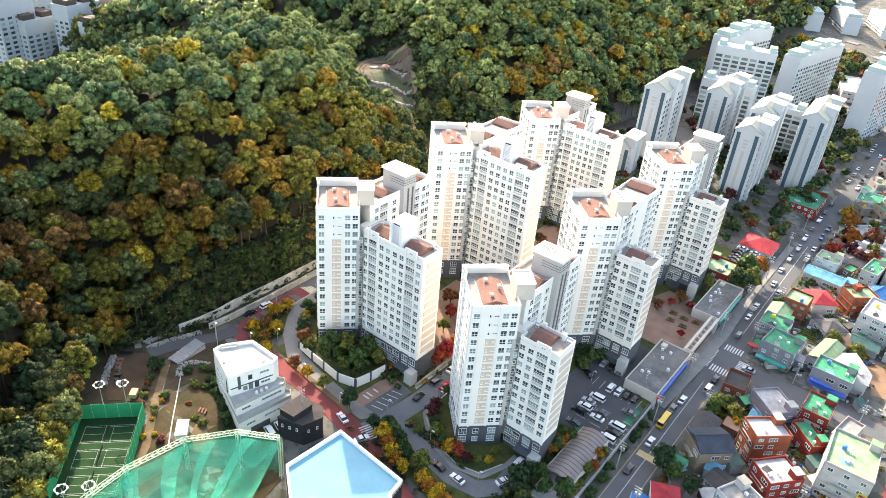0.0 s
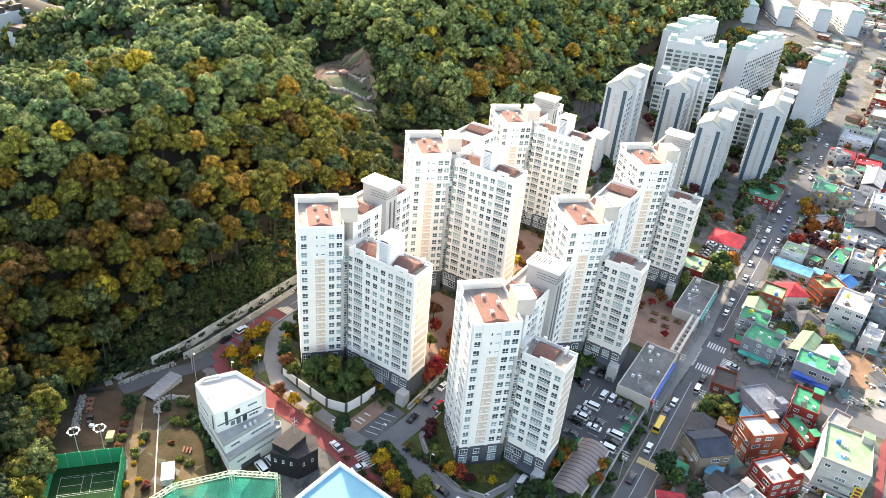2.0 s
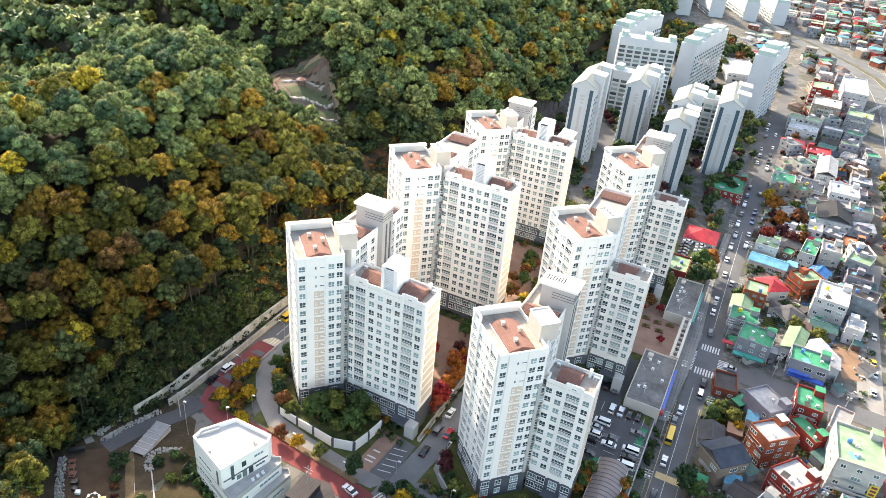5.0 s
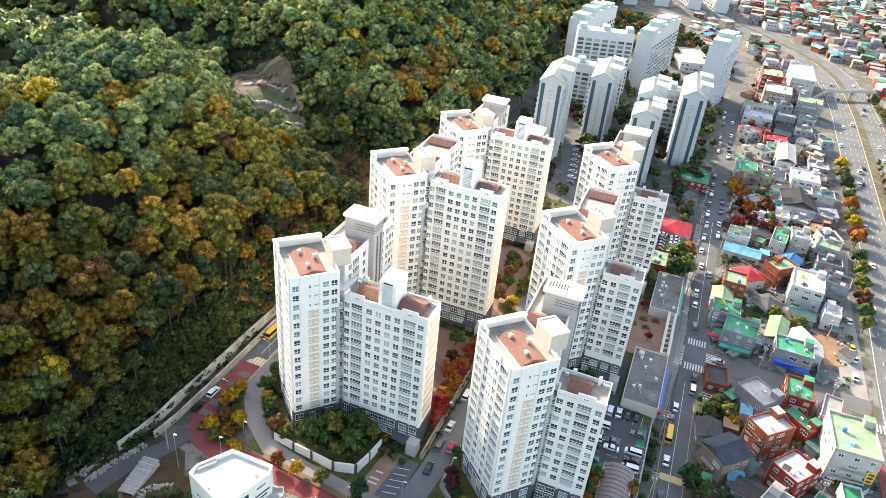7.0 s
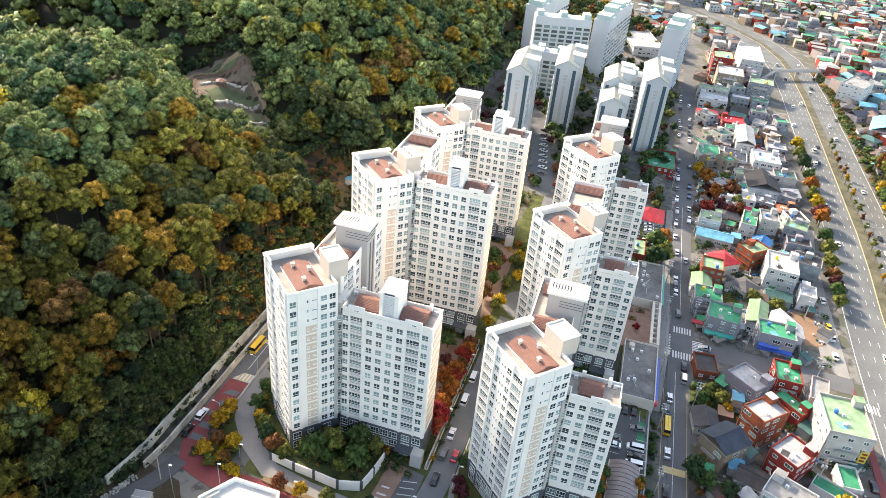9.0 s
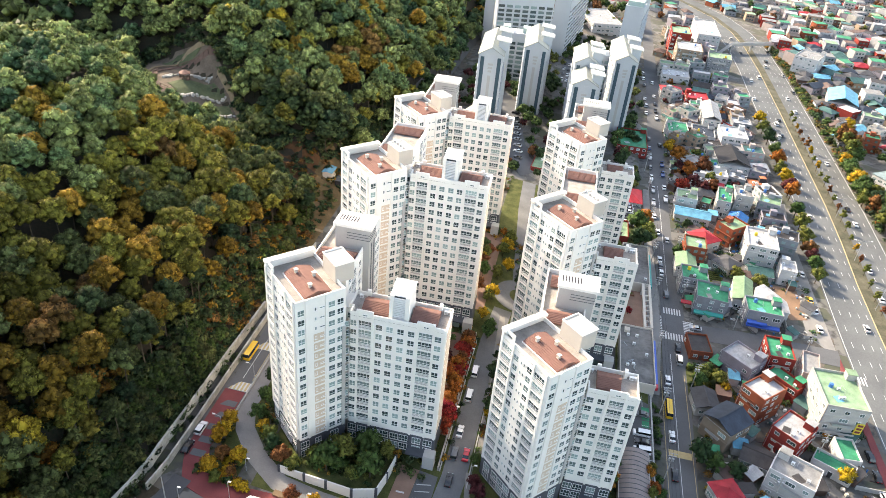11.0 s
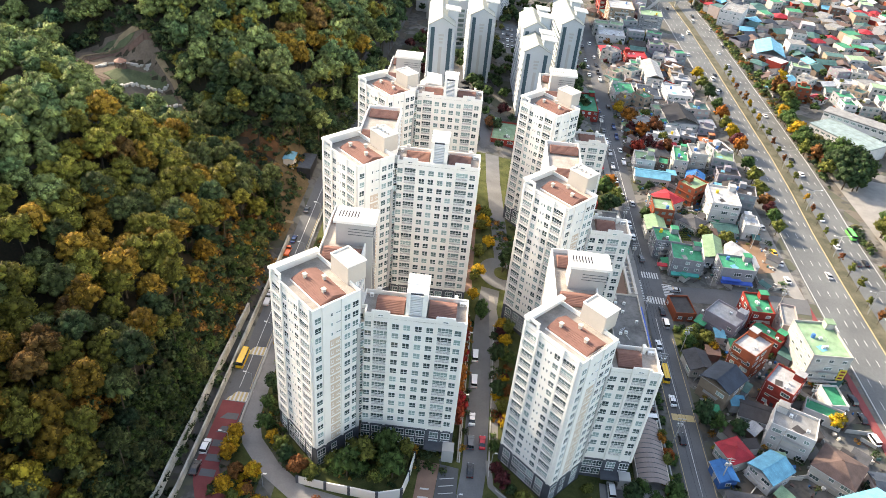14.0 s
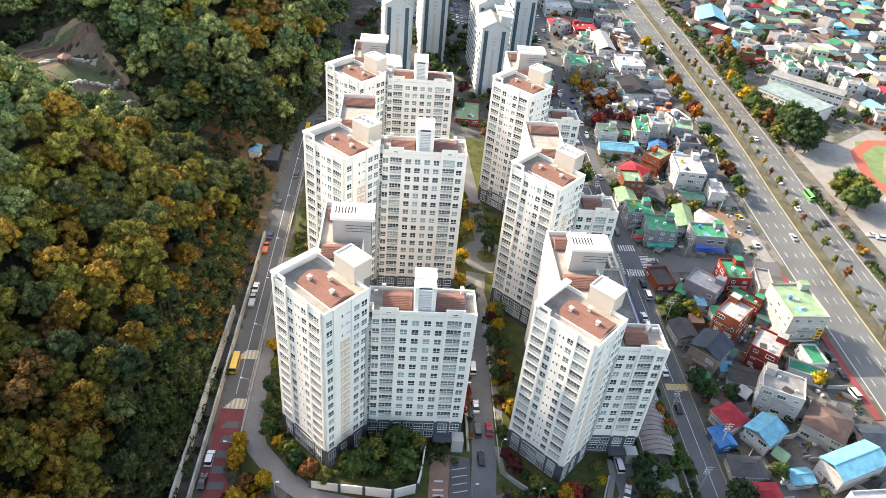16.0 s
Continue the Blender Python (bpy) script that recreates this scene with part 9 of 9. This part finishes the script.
BODYS, CABINS = {}, {}
SHAPES = {
    "saloon": (4.5, 1.8, [(-2.25, 0.32), (2.2, 0.32), (2.25, 0.62), (2.05, 0.80), (1.0, 0.93), (-1.55, 0.96), (-2.2, 0.90), (-2.28, 0.6)], [(0.95, 0.92), (0.3, 1.38), (-0.95, 1.40), (-1.7, 0.95)]),
    "suv": (4.6, 1.88, [(-2.3, 0.38), (2.25, 0.38), (2.3, 0.75), (2.1, 0.98), (1.15, 1.06), (-2.2, 1.06), (-2.32, 0.7)], [(1.1, 1.05), (0.45, 1.62), (-1.9, 1.66), (-2.22, 1.05)]),
    "van": (5.1, 1.92, [(-2.55, 0.36), (2.5, 0.36), (2.55, 0.75), (2.35, 1.08), (1.7, 1.15), (-2.52, 1.15)], [(1.7, 1.14), (1.15, 1.85), (-2.35, 1.92), (-2.5, 1.14)]),
    "bus": (7.2, 2.1, [(-3.6, 0.42), (3.55, 0.42), (3.6, 1.4), (3.6, 1.45), (-3.6, 1.45)], [(3.58, 1.44), (3.3, 2.5), (-3.5, 2.55), (-3.58, 1.44)]),
    "truck": (5.2, 1.8, [(-2.6, 0.5), (2.5, 0.4), (2.55, 1.0), (2.45, 1.05), (0.9, 1.05), (0.85, 0.85), (-2.6, 0.85)], [(2.45, 1.04), (2.15, 1.85), (1.05, 1.88), (0.92, 1.04)]),
}
crng = random.Random(8)


def car(x, y, head, shape="saloon", colour="white", z=None, lift=0.11, lamps=True):
    L, Wd, body, cab = SHAPES[shape]
    kindword = {"saloon": "saloon car", "suv": "sport utility car", "van": "van", "bus": "minibus", "truck": "pick-up truck"}[shape]
    c = thing({"saloon": "car", "suv": "car", "van": "van", "bus": "bus", "truck": "truck"}[shape], f"{colour} {kindword} standing on the asphalt", {"bus": "bus", "truck": "truck", "van": "van"}.get(shape, "car"), pose(x, y, (h1(x, y) if z is None else z) + lift + 0.02, 0, 0, head), group="cars")
    key = (shape, colour)
    if key not in BODYS:
        roof_pts = [(p[0] * 0.97, p[1]) for p in cab[1:3]]
        (ya, za), (yb, zb) = roof_pts
        BODYS[key] = profile(body, Wd, 0, 0.08).mesh("body", "car_" + colour)
        CABINS[key] = (profile(cab, Wd - 0.12, 0, 0.16).mesh("cabin", "carglass"), profile([(ya + 0.06, za - 0.06), (ya, za + 0.03), (yb, zb + 0.03), (yb - 0.08, zb - 0.06)], Wd - 0.3, 0, 0.06).mesh("roof", "car_" + colour),
                       Build().box(-Wd / 2 + 0.12, -Wd / 2 + 0.5, L / 2 - 0.1, L / 2 + 0.02, 0.62, 0.78).mesh("headlight", "lamp"), Build().box(-Wd / 2 + 0.12, -Wd / 2 + 0.5, -L / 2 - 0.03, -L / 2 + 0.1, 0.68, 0.82).mesh("taillight", "tail"))
    part("body", BODYS[key], c)
    part("cabin", CABINS[key][0], c, "dark car glass")
    part("roof", CABINS[key][1], c)
    for s in (0, Wd - 0.62) if lamps else ():
        part("headlight", CABINS[key][2], c, m=pose(s, 0, 0))
        part("taillight", CABINS[key][3], c, m=pose(s, 0, 0))
    if not lamps:
        for sy in (L * 0.31, -L * 0.3):
            part("axle", AXLE, c, "black tyres on an axle", m=pose(0, sy, 0.33))
    for sx in (-1, 1) if lamps else ():
        for sy in (L * 0.31, -L * 0.3):
            part("wheel", WHEEL, c, "black tyre", m=pose(sx * (Wd / 2 - 0.12), sy, 0.33))
    if shape == "truck":
        part("load_bed", Build().box(-0.85, 0.85, -2.6, 0.8, 0.85, 1.2).mesh("load_bed", "car_" + colour), c)
    return c


for x, y, a, s, k in (
    (-165.2, 125.2, 0, "suv", "white"), (-165.4, 118.6, 0, "saloon", "black"), (-165.2, 156.0, 0, "bus", "yellow"), (-165.4, 188.5, 0, "saloon", "white"), (-165.3, 182, 0, "truck", "silver"),
    (-165.6, 208, 0, "truck", "orange"), (-165.3, 215.5, 0, "saloon", "blue"), (-165.3, 235, 0, "saloon", "grey"), (-161.8, 255, 0, "saloon", "grey"), (-161.8, 292, 0, "bus", "yellow"),
    (-98.3, 159.6, 0, "van", "white"), (-98.3, 145.5, 0, "saloon", "white"), (-98.3, 137.5, 0, "suv", "grey"), (-95.2, 138.2, 0, "saloon", "red"), (-98.0, 128.7, 0, "saloon", "black"), (-98.4, 170, 0, "van", "white"),
    (-61.3, 129.0, 0, "van", "white"), (-61.0, 121.0, -20, "saloon", "white"), (-98.6, 104.6, -20, "saloon", "white"), (-108.0, 106.2, 75, "saloon", "white"), (-77.0, 112.6, 85, "saloon", "black"), (-70.5, 112.7, 85, "saloon", "white"),
    (-65.4, 177.3, 60, "saloon", "black"), (-56.6, 176.6, 0, "suv", "white"), (-53.9, 177.0, 0, "saloon", "white"), (-51.2, 177.5, 0, "saloon", "black"), (-48.5, 178, 0, "saloon", "black"), (-57.7, 169.3, 90, "van", "white"), (-59.0, 166.0, 90, "saloon", "silver"),
    (-58.7, 163.0, 90, "suv", "white"), (-59.2, 160.0, 90, "suv", "black"), (-53.7, 164.0, 90, "saloon", "grey"), (-53.5, 161.3, 90, "saloon", "white"), (-47.0, 170.6, 90, "saloon", "grey"), (-47.2, 162.5, 90, "van", "white"), (-47.0, 159.4, 90, "saloon", "black"), (-47.2, 155.9, 90, "van", "white"), (-58.0, 154.5, 90, "saloon", "grey"),
    (-61, 186, 0, "suv", "black"), (-58, 186, 0, "saloon", "grey"), (-64, 186, 0, "saloon", "silver"),
    (-37.6, 151.9, 0, "saloon", "black"), (-37.5, 166.5, 0, "saloon", "white"), (-38.0, 177.4, 0, "bus", "yellow"), (-38.2, 185.2, 0, "saloon", "grey"), (-37.4, 191.4, 0, "saloon", "white"), (-33.0, 203.0, 0, "van", "silver"), (-33.0, 209.5, 0, "saloon", "black"), (-35.5, 241, 0, "suv", "grey"), (-36.6, 256, 0, "saloon", "white"), (-36.7, 261, 0, "saloon", "grey"), (-36.8, 266, 0, "saloon", "white"), (-33.0, 283, 0, "saloon", "silver"), (-36.6, 289, 0, "saloon", "white"), (-26, 223, 90, "saloon", "silver"),
    (20.7, 256.0, 0, "saloon", "yellow"), (21.0, 249.0, 0, "saloon", "white"), (21.4, 275, 0, "saloon", "white"), (20.2, 237.3, 0, "saloon", "white"), (20.6, 168, 0, "saloon", "black"), (20.6, 175.5, 0, "suv", "black"), (20.5, 160.0, 10, "van", "white"),
    (38.4, 243.6, 0, "saloon", "silver"), (59.7, 276, 0, "bus", "green"), (50.0, 266.2, 0, "saloon", "white"), (54.1, 254.6, 0, "saloon", "black"), (36.5, 169.7, 0, "saloon", "grey"), (57.5, 255.5, 0, "saloon", "black"), (50.2, 191.5, 0, "saloon", "black"), (57, 330, 0, "saloon", "white"), (57.2, 345, 0, "saloon", "black"), (51.4, 288, 0, "saloon", "white"), (36, 330, 0, "saloon", "white"), (37, 372, 0, "saloon", "silver"), (60, 400, 0, "saloon", "white"), (40, 430, 0, "suv", "white"),
    (74, 248, 90, "saloon", "white"), (77.5, 246, 80, "van", "white"), (80, 232, 90, "saloon", "black"), (80, 224, 90, "saloon", "white"), (80, 217, 90, "saloon", "grey"),
):
    car(x, y, a, s, k)
for k in range(34):
    x = -37.4 if k % 2 else -31.6
    if crng.random() < 0.35:
        continue
    car(x + crng.uniform(-.3, .3), 296 + k * 6.6 + crng.uniform(-1, 1), 0, crng.choice(("saloon", "suv", "saloon", "truck")), crng.choice(("white", "white", "black", "silver", "grey", "blue")), lamps=False)
for k in range(40):
    if crng.random() < 0.85:
        car(-92 + (k % 10) * 2.9, 452 + 11 * (k // 10), 0, "saloon", crng.choice(("white", "white", "black", "silver", "grey")), lamps=False)
for k in range(9):
    car(-104.2 - 1.05 * k, 322 + 7.0 * k, 70, "saloon", crng.choice(("white", "black", "silver", "grey")), lamps=False)
for k in range(22):
    car(-56 + crng.uniform(-0.2, .2) + 6 * (k % 2), 286 + 3.0 * (k // 2), 90, "saloon", crng.choice(("white", "black", "silver", "grey")), lamps=False)


# ---- poles, lamps and street trees ----
def lamp_post(x, y, h=8.0, arm=2.0, a=0, z=None):
    l = thing("street_lamp", "grey steel street lamp with a single arm", "street lamp", pose(x, y, h1(x, y) if z is None else z, 0, 0, a), group="street lamps")
    part("pole", Build().bar((0, 0, -0.5), (0, 0, h), 0.09, 0, 8, 0.06).mesh("pole", "metal"), l)
    part("arm", Build().bar((0, 0, h - 0.1), (arm, 0, h + 0.4), 0.05, 0, 6).mesh("arm", "metal"), l)
    part("lamp_head", Build().box(arm - 0.2, arm + 0.6, -0.15, 0.15, h + 0.32, h + 0.5).mesh("lamp_head", "white_metal"), l)


def power_pole(x, y, h=11):
    l = thing("power_pole", "concrete power pole with cross arms and transformer", "power pole", pose(x, y, h1(x, y)), group="power poles")
    part("pole", Build().bar((0, 0, -0.6), (0, 0, h), 0.18, 0, 8, 0.12).mesh("pole", "conc"), l)
    for z in (h - 0.4, h - 1.4):
        part("cross_arm", Build().box(-1.1, 1.1, -0.06, 0.06, z, z + 0.14).mesh("cross_arm", "metal"), l)
    for s in (-0.5, 0.5):
        part("transformer", Build().bar((s, 0.2, h - 3.4), (s, 0.2, h - 2.4), 0.3, 0, 10).mesh("transformer", "metal"), l)


poles = [(-40.6, y) for y in (124, 150, 176, 204, 236, 262, 292, 322, 352)]
for p in poles:
    power_pole(*p)
for p in [(-30.2, y) for y in (138, 190, 238, 270, 306)] + [(-12, 227.4), (10, 217.5), (-12, 150), (4, 170), (12, 258), (-4, 300)]:
    power_pole(*p)
for (xa, ya), (xb, yb) in zip(poles, poles[1:]):
    for k, o in enumerate((-1.0, 0.0, 1.0)):
        za, zb = h1(xa, ya) + 10.7, h1(xb, yb) + 10.7
        vs = []
        for i in range(9):
            f = i / 8
            x, y, z = xa + (xb - xa) * f + o, ya + (yb - ya) * f, za + (zb - za) * f - 2.4 * f * (1 - f)
            vs += [(x - 0.025, y, z - 0.015), (x + 0.025, y, z - 0.015), (x, y, z + 0.03)]
        b = Build().add(vs, [(3 * i + q, 3 * i + (q + 1) % 3, 3 * i + 3 + (q + 1) % 3, 3 * i + 3 + q) for i in range(8) for q in range(3)])
        thing("power_line", "thin black power cable between poles", "cable", data=b.mesh("power_line", "rubber"), group="power lines")
for y in (150, 185, 222, 258, 295, 335, 380):
    lamp_post(avenue_x(y) - 0.2, y, 10, 3.0, 180)
    lamp_post(avenue_x(y) + 0.2, y + 1.0, 10, 3.0, 0)
for y in (125, 145, 165, 185, 205, 230, 255):
    lamp_post(-159.0, y, 7.5, 1.6, 180)
for p in ((-101, 118), (-92.6, 132), (-101, 150), (-101, 175), (-84.5, 118), (-66, 116), (-113, 110), (-130, 111), (-148, 116), (-63, 152), (-63, 175)):
    lamp_post(*p, 4.5, 0.6, 0)
lamp_post(-155.5, 98.5, 12, 0.3)
lamp_post(-146.5, 104.5, 10, 0.3)
# street trees of the avenue
arng = random.Random(4)
for k in range(34):
    y = 150 + k * 9.5
    x = avenue_x(y) + 1.0
    tree(x, y, arng.choice(("olive", "rust", "olive", "yellow")), arng.uniform(0.55, 0.85), shape="_tall")
for y, k, s in ((285, "maroon", 1.1), (278, "green", 1.2), (270, "olive", 1.1), (292, "rust", 1.2), (303, "olive", 1.4), (315, "olive", 1.4), (328, "green", 1.3), (345, "orange", 1.4), (349, "maroon", 1.5), (362, "yellow", 1.3), (374, "olive", 1.3), (384, "orange", 1.4), (396, "green", 1.4), (415, "dark", 1.5), (432, "olive", 1.4), (447, "yellow", 1.4)):
    tree(avenue_x(y) - 20.6, y, k, s)
for k in range(16):
    y = 330 + arng.uniform(0, 110)
    tree(70 + 0.04 * (y - 330) + arng.uniform(-1.5, 3), y, arng.choice(("dark", "olive", "green", "rust", "dark")), arng.uniform(1.2, 1.9))
for k in range(14):
    tree(75 + arng.uniform(-4, 9), 318 + arng.uniform(0, 26), arng.choice(("dark", "dark", "green")), arng.uniform(1.6, 2.4))
for k in range(12):
    tree(76 + arng.uniform(-4, 8), 268 + arng.uniform(-3, 18), arng.choice(("green", "olive", "green")), arng.uniform(1.3, 1.9))
for k in range(9):
    tree(72.5 + (k % 3) * 2.2, 408 + k * 3.6, arng.choice(("yellow", "rust", "yellow", "olive")), arng.uniform(1.5, 2.0), shape="_tall")
for k in range(9):
    tree(66.5 + arng.uniform(-1, 2), 352 + k * 6, arng.choice(("olive", "yellow", "olive", "green")), arng.uniform(1.3, 1.8))
fb = thing("footbridge", "grey steel footbridge across the avenue", "footbridge", pose(49.8, 613.5, -1.9, 0, 0, 31))
part("deck", Build().box(-21, 21, -1.6, 1.6, 5.2, 5.9).mesh("deck", "conc"), fb)
for sy in (-1.55, 1.55):
    part("railing", Build().box(-21, 21, sy - 0.05, sy + 0.05, 5.9, 7.1).mesh("railing", "metal"), fb)
for sx in (-19.5, 0, 19.5):
    part("pier", Build().box(sx - 0.6, sx + 0.6, -0.6, 0.6, 0, 5.2).mesh("pier", "conc"), fb)
for sg in (-1, 1):
    part("stair", Build().add([(sg * 21, -1.5, 5.8), (sg * 21, 1.5, 5.8), (sg * 30, 1.5, 0.1), (sg * 30, -1.5, 0.1), (sg * 21, -1.5, 5.2), (sg * 21, 1.5, 5.2), (sg * 29, 1.5, 0), (sg * 29, -1.5, 0)], [(0, 1, 2, 3), (7, 6, 5, 4), (0, 3, 7, 4), (1, 5, 6, 2), (0, 4, 5, 1), (2, 6, 7, 3)]).mesh("stair", "conc"), fb)
# vans parked behind the white building
for k in range(2):
    car(-118.4 + 0.7 * k, 88.4 + 3.0 * k, 74, "van", "white", lift=0.05)
# traffic farther along the avenue
for k in range(18):
    y = 420 + k * 14 + crng.uniform(-4, 4)
    car(avenue_x(y) + crng.choice((-16.4, -12.6, -9.2, -6.0, 4.0, 7.2, 10.4, 13.6)), y, 0, crng.choice(("saloon", "suv", "saloon", "van")), crng.choice(("white", "white", "black", "silver", "grey")), lamps=False)
# trees among the houses
for x, y, k, s in ((-27, 195, "olive", 1.0), (-25, 197, "green", 0.9), (-22, 194, "olive", 1.0), (-28, 192, "green", 0.9), (-20, 191, "yellow", 0.8), (-31, 159, "dark", 1.3), (-27, 157, "green", 1.1), (-21, 156, "dark", 1.0), (10, 163, "yellow", 0.9), (-14, 334, "maroon", 1.3), (-24, 333, "red", 1.4), (-18, 340, "maroon", 1.3), (-10, 345, "olive", 1.3), (-20, 350, "orange", 1.4), (-12, 356, "rust", 1.6), (-24, 366, "orange", 1.7), (-14, 372, "olive", 1.4), (-28, 378, "yellow", 1.2), (-9, 338, "rust", 1.2), (-46, 268, "dark", 1.6), (-43.5, 274, "olive", 1.6), (-47, 280, "green", 1.7), (-44, 287, "orange", 1.4), (-30, 271, "green", 1.0), (-27, 276, "dark", 0.9), (-7, 262, "olive", 1.0), (-24, 296, "dark", 0.9), (-60, 262, "dark", 1.3), (-56, 258, "olive", 1.1), (-32, 120, "dark", 1.4), (-29, 113, "dark", 1.5), (-17, 129, "green", 0.9), (1, 258, "olive", 1.1)):
    tree(x, y, k, s)

# low shrubs in the estate's beds
br_ = random.Random(61)
beds = [(-154.8, -150, 150, 205), (-154.2, -150, 136, 150), (-93, -86.5, 136, 186), (-100.5, -99.8, 131, 186), (-72, -64, 152, 160), (-128, -102, 126, 134), (-46.5, -44.6, 112, 150), (-60, -54.5, 103, 126), (-58, -55, 128, 150), (-93, -70, 116.8, 120.5), (-104, -60, 101.5, 107), (-126, -102, 136, 143), (-126, -102, 186, 192), (-128, -102, 246, 252), (-96, -86, 226, 245), (-84, -66, 224, 236), (-140, -116, 119.5, 122), (-134, -116, 121, 129), (-144.5, -140, 121.5, 127), (-151, -147, 129, 136), (-70, -57, 258, 290), (-150, -104, 286, 300), (-156, -146, 205, 260), (-160.3, -157, 112, 131), (-158, -150, 110.8, 116)]
rows = []
for x0, x1, y0, y1 in beds:
    for i in range(int((x1 - x0) * (y1 - y0) * 0.22) + 6):
        x, y = br_.uniform(x0, x1), br_.uniform(y0, y1)
        raised = 2.0 if (-140 < x < -114 and 118 < y < 131) else 0.1
        rows.append((x, y, h1(x, y) + raised - 0.2, br_.uniform(0.35, 0.95), br_.uniform(0, 6.28), br_.randrange(4), *(v * br_.uniform(0.8, 1.2) for v in FOLIAGE[br_.choice((0, 0, 1, 1, 1, 2, 4, 5))])))
thing("bed_shrubs", "dense green and rust shrubs in the estate beds", "shrubs", kind="stuff", data=forest_mesh("bed_shrubs", rows, kinds_s, LEAF))
